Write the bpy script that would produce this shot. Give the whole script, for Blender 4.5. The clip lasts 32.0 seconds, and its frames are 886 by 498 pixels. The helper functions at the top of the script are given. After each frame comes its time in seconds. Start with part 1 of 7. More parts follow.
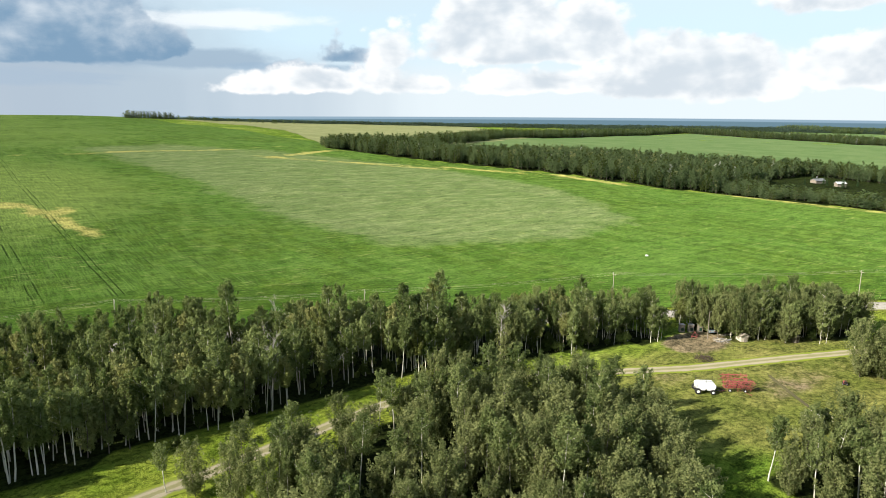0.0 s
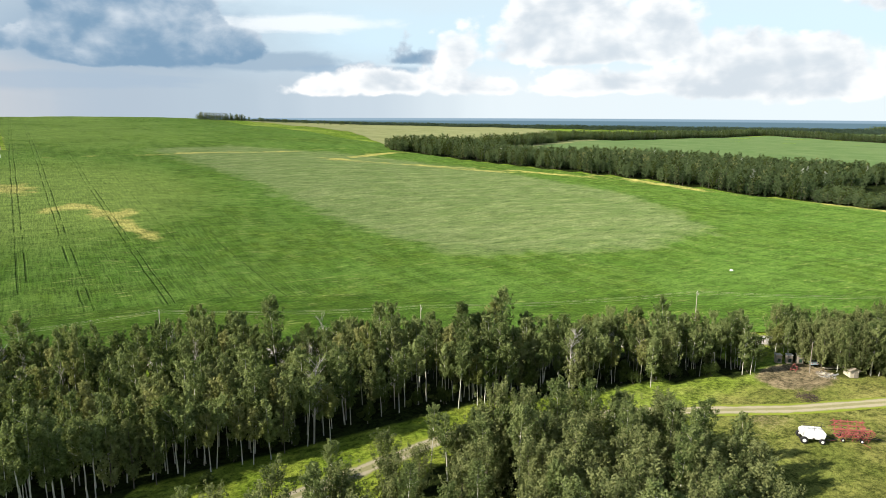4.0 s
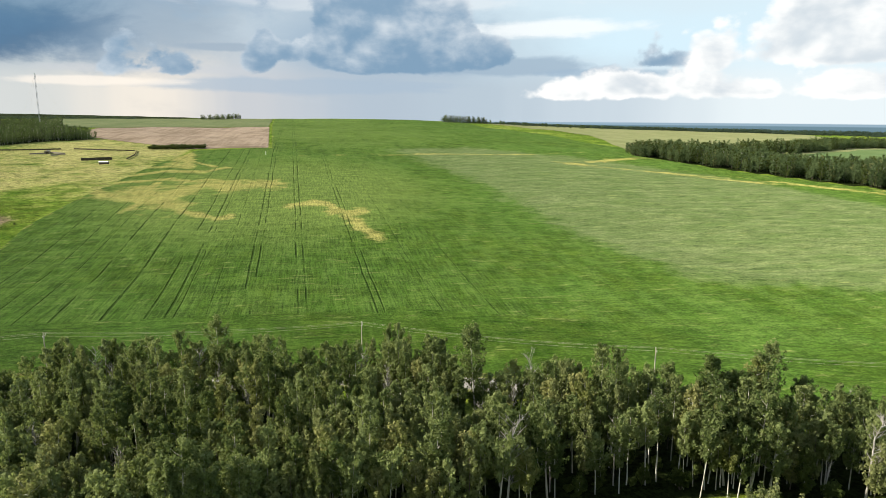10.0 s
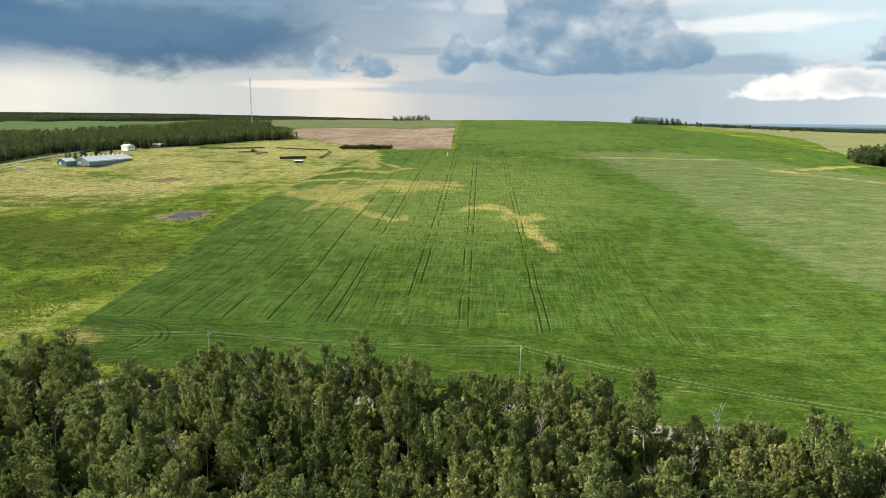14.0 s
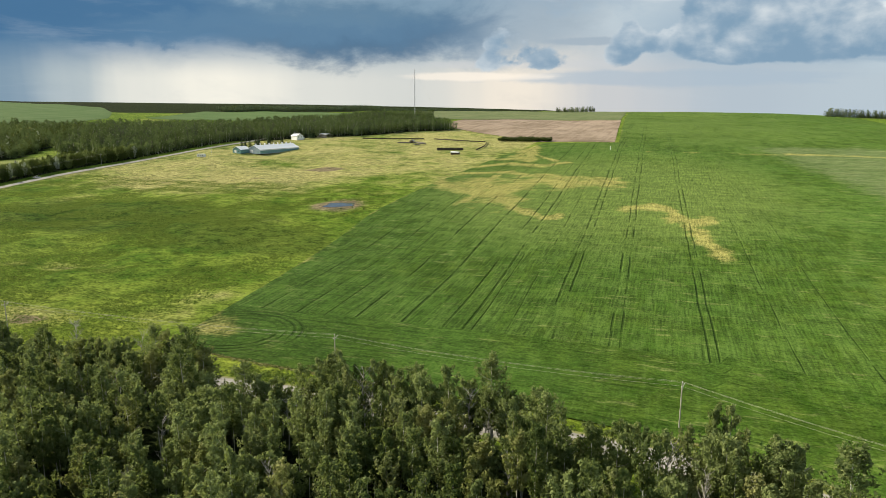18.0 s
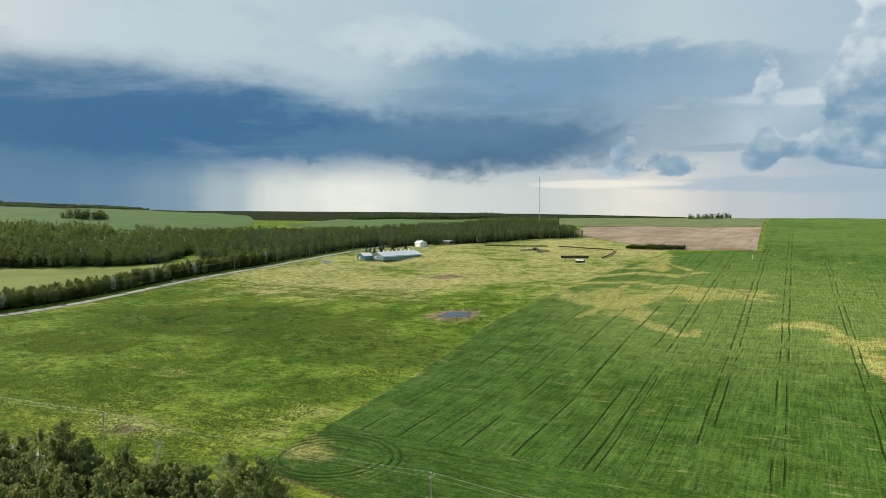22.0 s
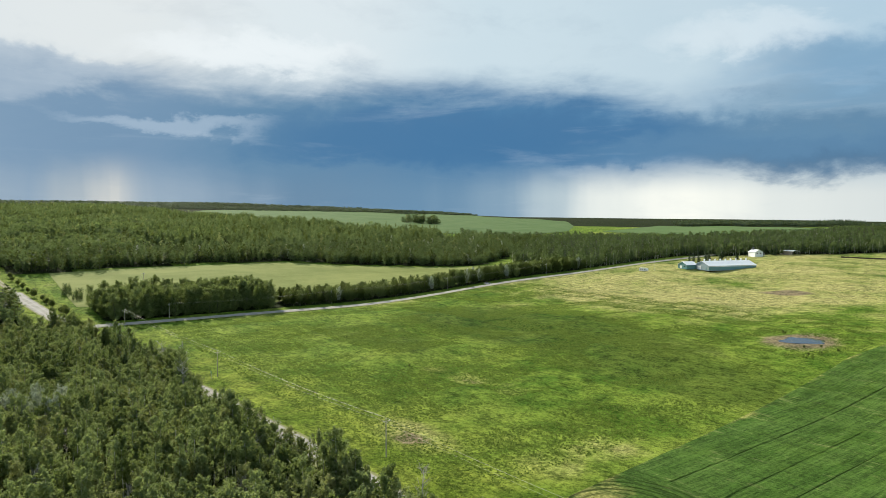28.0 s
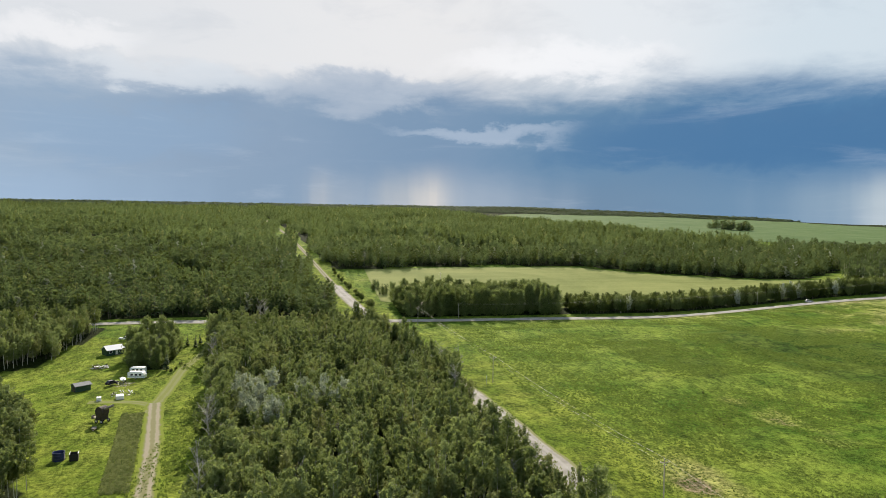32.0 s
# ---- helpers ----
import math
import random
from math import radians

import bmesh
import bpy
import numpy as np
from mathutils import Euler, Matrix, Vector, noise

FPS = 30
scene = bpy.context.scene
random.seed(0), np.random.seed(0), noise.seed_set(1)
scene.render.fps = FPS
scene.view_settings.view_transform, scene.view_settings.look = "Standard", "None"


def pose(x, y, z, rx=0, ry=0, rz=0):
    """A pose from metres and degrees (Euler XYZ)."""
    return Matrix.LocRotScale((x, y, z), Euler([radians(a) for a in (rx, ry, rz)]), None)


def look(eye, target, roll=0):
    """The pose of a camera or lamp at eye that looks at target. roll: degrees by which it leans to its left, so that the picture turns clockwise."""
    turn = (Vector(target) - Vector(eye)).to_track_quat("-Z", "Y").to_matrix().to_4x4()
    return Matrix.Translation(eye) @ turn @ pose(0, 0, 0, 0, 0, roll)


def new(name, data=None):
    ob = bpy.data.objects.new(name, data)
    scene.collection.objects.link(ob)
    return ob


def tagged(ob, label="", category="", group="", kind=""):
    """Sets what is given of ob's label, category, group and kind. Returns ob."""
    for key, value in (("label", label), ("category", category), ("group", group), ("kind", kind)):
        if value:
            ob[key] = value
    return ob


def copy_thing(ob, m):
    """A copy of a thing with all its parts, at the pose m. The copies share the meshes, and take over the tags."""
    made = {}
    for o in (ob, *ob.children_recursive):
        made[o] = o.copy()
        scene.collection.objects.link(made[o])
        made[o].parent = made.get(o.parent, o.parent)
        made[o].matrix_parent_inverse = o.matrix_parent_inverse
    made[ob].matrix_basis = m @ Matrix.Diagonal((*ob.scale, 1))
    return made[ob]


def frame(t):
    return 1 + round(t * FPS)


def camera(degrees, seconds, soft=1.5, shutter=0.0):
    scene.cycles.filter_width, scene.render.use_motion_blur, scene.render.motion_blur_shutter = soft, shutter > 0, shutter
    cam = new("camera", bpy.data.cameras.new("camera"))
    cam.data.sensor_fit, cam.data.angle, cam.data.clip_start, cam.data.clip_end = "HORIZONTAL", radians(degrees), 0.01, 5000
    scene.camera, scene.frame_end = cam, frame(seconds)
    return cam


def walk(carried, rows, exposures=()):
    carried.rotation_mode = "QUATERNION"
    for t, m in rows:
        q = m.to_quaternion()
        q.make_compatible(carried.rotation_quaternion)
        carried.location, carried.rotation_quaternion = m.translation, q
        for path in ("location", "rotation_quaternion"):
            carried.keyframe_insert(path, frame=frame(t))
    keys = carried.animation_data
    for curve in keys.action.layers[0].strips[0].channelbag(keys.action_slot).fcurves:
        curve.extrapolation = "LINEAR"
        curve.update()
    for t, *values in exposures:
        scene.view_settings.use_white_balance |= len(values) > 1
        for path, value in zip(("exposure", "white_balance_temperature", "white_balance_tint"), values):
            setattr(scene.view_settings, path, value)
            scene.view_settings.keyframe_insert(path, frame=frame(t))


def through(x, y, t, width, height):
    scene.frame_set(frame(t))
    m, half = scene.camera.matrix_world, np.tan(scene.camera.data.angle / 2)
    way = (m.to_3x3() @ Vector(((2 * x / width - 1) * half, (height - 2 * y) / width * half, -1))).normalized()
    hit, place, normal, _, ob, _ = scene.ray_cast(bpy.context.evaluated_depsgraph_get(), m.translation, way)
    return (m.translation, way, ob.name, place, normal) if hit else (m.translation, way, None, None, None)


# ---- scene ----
cam = camera(65.3, 32.0, soft=0.85)
PATH = [
    (0, (-34.63, -219.61, 68.31), (21.88, -139.64, 48.03), 0.25),
    (1, (-32.12, -216.36, 68.35), (23.40, -135.68, 48.11), 0.22),
    (2, (-29.48, -212.51, 68.17), (24.70, -130.91, 48.02), 0.26),
    (2.5, (-28.17, -210.56, 68.06), (24.91, -128.23, 47.93), 0.25),
    (4.5, (-22.48, -202.55, 68.06), (24.19, -116.42, 47.98), 0.11),
    (5, (-21.19, -200.43, 67.93), (23.18, -113.08, 47.90), 0.12),
    (6, (-18.85, -196.26, 67.43), (20.89, -106.68, 47.52), 0.14),
    (7, (-16.71, -191.48, 67.45), (18.20, -99.90, 47.59), 0.16),
    (8, (-14.47, -186.78, 67.10), (14.97, -93.29, 47.29), 0.14),
    (9, (-12.31, -181.92, 66.64), (11.40, -86.80, 46.91), 0.15),
    (10, (-10.22, -176.62, 66.09), (7.32, -80.15, 46.46), 0.15),
    (11, (-8.42, -172.05, 66.03), (3.39, -74.71, 46.41), 0.13),
    (12, (-6.83, -167.87, 66.37), (-2.27, -69.92, 46.75), 0.09),
    (13, (-5.82, -163.29, 66.32), (-7.98, -65.25, 46.74), 0.06),
    (14, (-5.04, -158.70, 66.19), (-13.46, -60.98, 46.68), 0.06),
    (14.5, (-4.80, -156.14, 66.17), (-16.25, -58.73, 46.68), 0.03),
    (16.5, (-4.67, -145.37, 65.90), (-28.23, -50.14, 46.53), 0.07),
    (17, (-4.74, -142.81, 65.74), (-31.59, -48.43, 46.45), 0.12),
    (17.5, (-4.81, -140.35, 65.63), (-34.09, -46.70, 46.34), 0.07),
    (18, (-4.91, -137.87, 65.58), (-35.51, -44.94, 44.91), 0.06),
    (18.5, (-5.05, -135.33, 65.57), (-36.68, -43.74, 40.83), 0.03),
    (19, (-5.40, -132.77, 65.61), (-38.55, -41.79, 40.64), -0.01),
    (19.5, (-5.88, -130.29, 65.59), (-41.40, -38.75, 46.65), -0.14),
    (20, (-6.47, -127.84, 65.61), (-44.27, -36.15, 52.73), -0.14),
    (20.5, (-7.11, -125.40, 65.64), (-47.35, -34.10, 58.89), -0.20),
    (21, (-7.74, -122.95, 65.51), (-50.03, -32.50, 59.90), -0.27),
    (22, (-9.47, -117.92, 65.37), (-57.30, -30.27, 59.83), -0.24),
    (23, (-11.65, -112.81, 64.71), (-64.84, -28.30, 59.35), -0.31),
    (24, (-14.50, -107.46, 64.05), (-73.20, -26.67, 58.89), -0.34),
    (25, (-17.67, -102.37, 63.18), (-81.66, -25.68, 58.22), -0.50),
    (25.5, (-19.23, -99.87, 62.84), (-85.88, -25.47, 58.03), -0.43),
    (27.5, (-25.96, -91.22, 62.23), (-104.33, -29.26, 57.78), -0.06),
    (28, (-27.87, -89.06, 62.37), (-109.43, -31.37, 57.95), 0.02),
    (29, (-31.82, -84.82, 62.38), (-119.20, -36.38, 58.06), 0.28),
    (30, (-35.62, -81.00, 62.08), (-127.56, -41.87, 57.98), 0.43),
    (31, (-39.29, -77.66, 62.02), (-134.84, -48.44, 57.98), 0.51),
    (32, (-43.55, -74.97, 61.82), (-141.70, -56.25, 57.84), 0.67),
]
EXPOSURES = [(0, 0.92, 6550, 10), (6, 0.92, 6600, 10), (13, 0.88, 6800, 9.5), (17, 0.82, 6950, 9.5), (20, 0.96, 6700, 8), (23, 0.66, 6500, 5), (25, 0.76, 6450, 5), (28, 0.98, 6500, 6.5), (29, 1.0, 6550, 7.5), (30, 1.06, 6750, 14.5), (32, 1.02, 6750, 13)]
walk(cam, [(t, look(eye, target, roll)) for t, eye, target, roll in PATH], EXPOSURES)

# ---------- light ----------
SUN_AZ, SUN_EL = radians(277), radians(31)
sun = new("sun", bpy.data.lights.new("sun", "SUN"))
sun.data.energy, sun.data.angle, sun.data.color = 5.0, radians(0.6), (1.0, 0.93, 0.80)
SUN_FROM = Vector((math.sin(SUN_AZ) * math.cos(SUN_EL), math.cos(SUN_AZ) * math.cos(SUN_EL), math.sin(SUN_EL)))
sun.matrix_world = look(SUN_FROM * 300, (0, 0, 0))


class Nodes:
    """Short-hand for wiring a node tree."""

    def __init__(self, tree):
        self.t = tree
        tree.nodes.clear()

    def add(self, kind, props=None, **ins):
        n = self.t.nodes.new(kind)
        for k, v in (props or {}).items():
            setattr(n, k, v)
        for k, v in ins.items():
            self.put(n.inputs[int(k[1:])] if k[0] == "i" and k[1:].isdigit() else n.inputs[k.replace("_", " ")], v)
        return n

    def put(self, socket, v):
        if isinstance(v, bpy.types.NodeSocket):
            self.t.links.new(v, socket)
        else:
            socket.default_value = v

    def math(self, op, a, b=0.0, c=0.0, clamp=False):
        n = self.add("ShaderNodeMath", {"operation": op, "use_clamp": clamp})
        self.put(n.inputs[0], a), self.put(n.inputs[1], b)
        if op in ("MULTIPLY_ADD", "COMPARE", "SMOOTH_MIN", "SMOOTH_MAX"):
            self.put(n.inputs[2], c)
        return n.outputs[0]

    def step(self, v, lo, hi, a=0.0, b=1.0):
        n = self.add("ShaderNodeMapRange", {"interpolation_type": "SMOOTHSTEP"})
        for i, x in enumerate((v, lo, hi, a, b)):
            self.put(n.inputs[i], x)
        return n.outputs[0]

    def noise(self, vec, scale, detail=4.0, rough=0.55, dist=0.0):
        n = self.add("ShaderNodeTexNoise", Scale=scale, Detail=detail, Roughness=rough, Distortion=dist)
        self.put(n.inputs["Vector"], vec)
        return n.outputs["Fac"]

    def mix(self, f, a, b, mode="MIX"):
        n = self.add("ShaderNodeMix", {"data_type": "RGBA", "blend_type": mode})
        self.put(n.inputs[0], f), self.put(n.inputs[6], a), self.put(n.inputs[7], b)
        return n.outputs[2]

    def scaled(self, vec, s):
        n = self.add("ShaderNodeVectorMath", {"operation": "MULTIPLY"})
        self.put(n.inputs[0], vec), self.put(n.inputs[1], s)
        return n.outputs[0]

    def dot(self, vec, d):
        n = self.add("ShaderNodeVectorMath", {"operation": "DOT_PRODUCT"})
        self.put(n.inputs[0], vec), self.put(n.inputs[1], d)
        return n.outputs["Value"]


def rgb(r, g, b):
    return (r, g, b, 1.0)


def bearing(deg):
    """Level direction, degrees clockwise from +y."""
    return (math.sin(radians(deg)), math.cos(radians(deg)), 0.0)


def srgb(r, g, b):
    return tuple(((c / 255 + 0.055) / 1.055) ** 2.4 if c > 10 else c / 3295 for c in (r, g, b)) + (1.0,)


def by_bearing(n, az, stops):
    """Colour by compass bearing (degrees, clockwise from +y)."""
    r = n.add("ShaderNodeValToRGB", i0=n.math("MULTIPLY_ADD", az, 1 / 360, 0.5))
    r.color_ramp.interpolation = "EASE"
    e = r.color_ramp.elements
    while len(e) < len(stops):
        e.new(0.5)
    for k, (a, c) in zip(e, stops):
        k.position, k.color = a / 360 + 0.5, srgb(*c)
    return r.outputs[0]


HORIZON = ((-150, (190, 205, 215)), (-112, (140, 165, 190)), (-92, (122, 146, 170)), (-89, (152, 164, 176)), (-86, (132, 152, 172)), (-83.5, (152, 164, 175)), (-81, (192, 192, 190)), (-77, (138, 156, 174)), (-66, (100, 128, 154)), (-57, (98, 130, 158)), (-50, (124, 149, 170)), (-46, (164, 179, 189)), (-41, (214, 217, 214)), (-36, (230, 230, 223)), (-28, (206, 210, 209)), (-20, (198, 203, 204)), (-13, (226, 220, 211)), (-5, (188, 193, 200)), (5, (168, 183, 198)), (13, (172, 188, 202)), (22, (186, 200, 212)), (36, (218, 229, 235)), (66, (220, 232, 238)), (150, (200, 215, 228)))
BAND = ((-150, (205, 215, 225)), (-112, (136, 158, 180)), (-95, (124, 147, 171)), (-80, (110, 137, 164)), (-68, (92, 126, 156)), (-50, (72, 114, 152)), (-38, (82, 122, 158)), (-27, (118, 150, 176)), (-19, (148, 171, 190)), (-11, (196, 201, 204)), (-4, (178, 193, 206)), (0, (152, 174, 194)), (11, (146, 170, 192)), (16, (184, 204, 218)), (24, (200, 225, 239)), (66, (206, 230, 242)), (150, (150, 190, 225)))
UPPER = ((-150, (235, 238, 240)), (-112, (196, 203, 209)), (-80, (206, 210, 213)), (-65, (202, 210, 216)), (-50, (186, 201, 211)), (-35, (178, 195, 207)), (-22, (164, 186, 203)), (-10, (182, 197, 208)), (4, (168, 187, 204)), (20, (200, 220, 232)), (66, (206, 228, 240)), (150, (190, 215, 236)))


def build_world():
    w = bpy.data.worlds.new("sky")
    scene.world = w
    w.use_nodes = True
    n = Nodes(w.node_tree)
    d = n.add("ShaderNodeTexCoord").outputs["Generated"]
    sky = n.add("ShaderNodeTexSky", {"sky_type": "NISHITA", "sun_disc": False, "sun_elevation": SUN_EL, "sun_rotation": SUN_AZ, "altitude": 700})
    sep = n.add("ShaderNodeSeparateXYZ", i0=d)
    az0 = n.math("MULTIPLY", n.math("ARCTAN2", sep.outputs[0], sep.outputs[1]), 180 / math.pi)
    el0 = n.math("MULTIPLY", n.math("ARCSINE", sep.outputs[2]), 180 / math.pi)
    flat = n.scaled(d, (1, 1, 2.4))
    big, mid, fine = n.noise(flat, 2.6, 5, 0.55, 0.3), n.noise(flat, 7.0, 7, 0.6, 0.3), n.noise(n.scaled(d, (1, 1, 1.5)), 16.0, 6, 0.6, 0.2)
    streak = n.noise(n.scaled(d, (1, 1, 7.0)), 5.0, 6, 0.6, 0.5)
    az = n.math("MULTIPLY_ADD", n.math("SUBTRACT", mid, 0.5), 9.0, az0)
    el = n.math("ADD", n.math("MULTIPLY_ADD", n.math("SUBTRACT", mid, 0.5), 5.0, el0), n.math("MULTIPLY", n.math("SUBTRACT", streak, 0.5), 1.6))
    shaft = n.math("MULTIPLY", n.math("SUBTRACT", n.noise(n.scaled(d, (1, 1, 0.12)), 16.0, 3, 0.5), 0.5), 7.0)
    az_low = n.math("ADD", az0, shaft)
    el_low = n.math("MULTIPLY_ADD", n.math("SUBTRACT", mid, 0.5), 1.8, el0)
    low, band, up = by_bearing(n, az_low, HORIZON), by_bearing(n, az, BAND), by_bearing(n, az, UPPER)
    col = n.mix(n.step(el_low, 1.6, 5.2), low, band)
    tilt = n.step(az0, -52.0, -14.0, 0.0, 3.6)
    col = n.mix(n.step(n.math("ADD", el, tilt), 8.4, 12.8), col, up)

    # soft darker and brighter stretches of the storm cloud
    def stretch(c, x, y, wx, wy, tone, much):
        a = n.math("DIVIDE", n.math("SUBTRACT", az, x), wx)
        b = n.math("DIVIDE", n.math("SUBTRACT", n.math("MULTIPLY_ADD", n.math("ADD", n.math("SUBTRACT", mid, 0.5), n.math("MULTIPLY", n.math("SUBTRACT", fine, 0.5), 0.5)), 6.0, el0), y), wy)
        r = n.math("ADD", n.math("MULTIPLY", a, a), n.math("MULTIPLY", b, b))
        return n.mix(n.math("MULTIPLY", n.step(r, 1.15, 0.05), much), c, srgb(*tone))

    for q in ((-21, 10.6, 14, 3.2, (110, 146, 176), 0.85), (-14, 6.0, 10, 3.4, (128, 154, 178), 0.7), (-26, 5.4, 13, 2.9, (72, 106, 138), 0.95), (-40, 6.6, 14, 2.2, (64, 106, 146), 0.7), (-8, 9.6, 9, 3.0, (132, 160, 186), 0.75), (-58, 6.4, 14, 2.6, (66, 108, 148), 0.8), (-30, 5.6, 15, 1.6, (90, 126, 158), 0.75), (-25, 7.6, 13, 2.2, (98, 132, 160), 0.6), (-86, 10.5, 10, 1.6, (150, 166, 184), 0.7), (-76, 7.3, 8, 1.0, (176, 190, 206), 0.45), (-100, 11.0, 9, 1.3, (196, 206, 214), 0.6), (-104, 6.5, 10, 2.4, (126, 154, 182), 0.6), (-31, 13.6, 8, 2.0, (226, 230, 234), 0.3), (-108, 13.0, 6, 1.2, (232, 234, 236), 0.35), (-70, 13.0, 10, 1.6, (222, 226, 230), 0.6)):
        col = stretch(col, *q)
    # dim blue distance under the eastern horizon
    far = n.math("MULTIPLY", n.step(el0, -0.84, -0.92), n.step(az0, 4.0, 10.0))
    # soft brighter and darker streaks in the storm
    stormy = n.step(az0, 14.0, -20.0)
    col = n.mix(n.math("MULTIPLY", n.math("MULTIPLY", n.step(streak, 0.54, 0.80), 0.16), stormy), col, rgb(0.55, 0.62, 0.70))
    col = n.mix(n.math("MULTIPLY", n.math("MULTIPLY", n.step(mid, 0.50, 0.30), 0.10), stormy), col, rgb(0.10, 0.18, 0.30))
    # heaped clouds: blue-grey ones in the north, white ones in the north-east; their rims and faces are billows
    tiny = n.noise(n.scaled(d, (1, 1, 1.3)), 38.0, 7, 0.62, 0.15)
    sway = n.add("ShaderNodeTexNoise", Scale=9.0, Detail=3.0)
    n.put(sway.inputs["Vector"], d)

    def billow(vec):
        bent = n.add("ShaderNodeVectorMath", {"operation": "MULTIPLY_ADD"}, i0=sway.outputs["Color"], i1=(0.045, 0.045, 0.045), i2=vec).outputs[0]
        out = None
        for scale, much in ((13.0, 0.58), (31.0, 0.30), (78.0, 0.12)):
            v = n.add("ShaderNodeTexVoronoi", {"feature": "SMOOTH_F1"}, Scale=scale, Smoothness=0.35, Randomness=1.0)
            n.put(v.inputs["Vector"], bent)
            one = n.math("MULTIPLY", n.math("SUBTRACT", 0.62, v.outputs["Distance"]), much)
            out = one if out is None else n.math("ADD", out, one)
        return n.math("ADD", out, n.math("MULTIPLY", n.math("SUBTRACT", fine, 0.5), 0.3))

    def shifted(far_by):
        return n.add("ShaderNodeVectorMath", {"operation": "ADD"}, i0=d, i1=(SUN_FROM.x * far_by, SUN_FROM.y * far_by, far_by * 0.9)).outputs[0]

    puff, puff_sun = billow(n.scaled(d, (1, 1, 1.25))), billow(n.scaled(shifted(0.020), (1, 1, 1.25)))
    relief = n.math("SUBTRACT", puff, puff_sun)

    def heap(x, y, wx, wy):
        a = n.math("DIVIDE", n.math("SUBTRACT", az0, x), wx)
        b = n.math("MAXIMUM", n.math("DIVIDE", n.math("SUBTRACT", el0, y), wy), n.math("DIVIDE", n.math("SUBTRACT", y, el0), min(wy * 0.4, 1.25)))
        r = n.math("SQRT", n.math("ADD", n.math("MULTIPLY", a, a), n.math("MULTIPLY", b, b)))
        return n.math("MULTIPLY", n.math("SUBTRACT", 1.0, r), math.sqrt(wx * wy) * 0.6)

    def heaps(blobs, much):
        v = None
        for q in blobs:
            h = heap(*q)
            v = h if v is None else n.math("MAXIMUM", v, h)
        ragged = n.math("ADD", n.math("MULTIPLY", n.math("SUBTRACT", fine, 0.5), 1.5), n.math("MULTIPLY", n.math("SUBTRACT", tiny, 0.5), 1.1))
        return n.math("ADD", v, n.math("ADD", n.math("MULTIPLY", puff, much), ragged))

    # thin veils and torn shelves
    shelf = n.math("ADD", n.math("MULTIPLY", n.math("SUBTRACT", streak, 0.5), 3.0), n.math("MULTIPLY", n.math("SUBTRACT", fine, 0.5), 2.0))

    def veil(c, x, y, wx, wy, tone, much):
        a, b = n.math("DIVIDE", n.math("SUBTRACT", az0, x), wx), n.math("DIVIDE", n.math("SUBTRACT", el0, y), wy)
        r = n.math("SUBTRACT", n.math("SQRT", n.math("ADD", n.math("MULTIPLY", a, a), n.math("MULTIPLY", b, b))), n.math("MULTIPLY", shelf, 0.45))
        return n.mix(n.math("MULTIPLY", n.step(r, 1.1, 0.55), much), c, srgb(*tone))

    for q in ((14, 3.5, 9, 0.9, (150, 172, 192), 0.85), (-7, 4.7, 4, 0.35, (150, 168, 186), 0.8), (-1, 1.9, 14, 0.7, (158, 178, 198), 0.6), (24, 2.9, 6, 0.4, (150, 174, 196), 0.7), (29.5, 3.9, 3, 0.6, (168, 188, 206), 0.7), (-16, 2.1, 7, 0.4, (244, 236, 226), 0.6), (-13, 3.0, 9, 0.4, (190, 196, 204), 0.5), (19, 6.4, 8, 0.8, (240, 244, 246), 0.7), (4, 8.2, 16, 0.7, (226, 230, 234), 0.4)):
        col = veil(col, *q)
    greys = heaps(((3.8, 4.2, 4.8, 9.4), (8.6, 4.0, 4.2, 5.8), (-3.7, 4.5, 1.0, 3.8), (-1.9, 4.3, 1.6, 1.4), (13.0, 3.9, 3.4, 1.6), (-14.2, 3.4, 0.9, 1.3), (-12.8, 3.2, 1.2, 0.7), (-10.4, 2.9, 0.8, 0.4), (27, 3.6, 1.4, 0.8), (23.5, 2.7, 1.6, 0.5)), 2.6)
    # the heaps' undersides are darker and their sunward shoulders lighter
    g_lit = n.step(n.math("ADD", n.math("MULTIPLY", relief, 1.0), n.math("MULTIPLY_ADD", n.math("SUBTRACT", el0, 5.0), 0.045, n.math("ADD", n.step(greys, 0.8, -0.1, 0.0, 0.3), n.math("MULTIPLY", n.math("SUBTRACT", n.math("ADD", mid, fine), 1.0), 1.1)))), -0.22, 0.85)
    g_col = n.mix(g_lit, srgb(116, 148, 176), srgb(210, 219, 227))
    col = n.mix(n.math("MULTIPLY", n.step(greys, -0.12, 0.4), 0.92), col, g_col)
    whites = heaps(((40, 4.4, 6.5, 5.6), (36.5, 4.2, 3.4, 3.2), (31.4, 4.0, 1.5, 2.2), (46, 4.4, 4.6, 3.4), (26, 1.7, 5, 1.4), (33, 1.5, 5, 1.3), (42, 1.7, 7, 1.5), (52, 2.0, 6, 3.6), (57, 1.8, 5, 3.2), (65, 2.2, 5, 2.0), (73, 3, 7, 5), (48, 10, 7, 3), (64, 7.2, 4, 1.4), (20.5, 1.4, 3.0, 0.9)), 2.8)
    w_lit = n.step(n.math("ADD", n.math("MULTIPLY", relief, 1.0), n.math("ADD", n.step(whites, 1.5, 0.0, 0.0, 0.28), n.math("MULTIPLY", n.math("SUBTRACT", mid, 0.5), 1.3))), -0.30, 0.46)
    col = n.mix(n.math("MULTIPLY", n.step(whites, -0.25, 0.55), 0.93), col, n.mix(w_lit, srgb(198, 208, 217), srgb(246, 247, 247)))
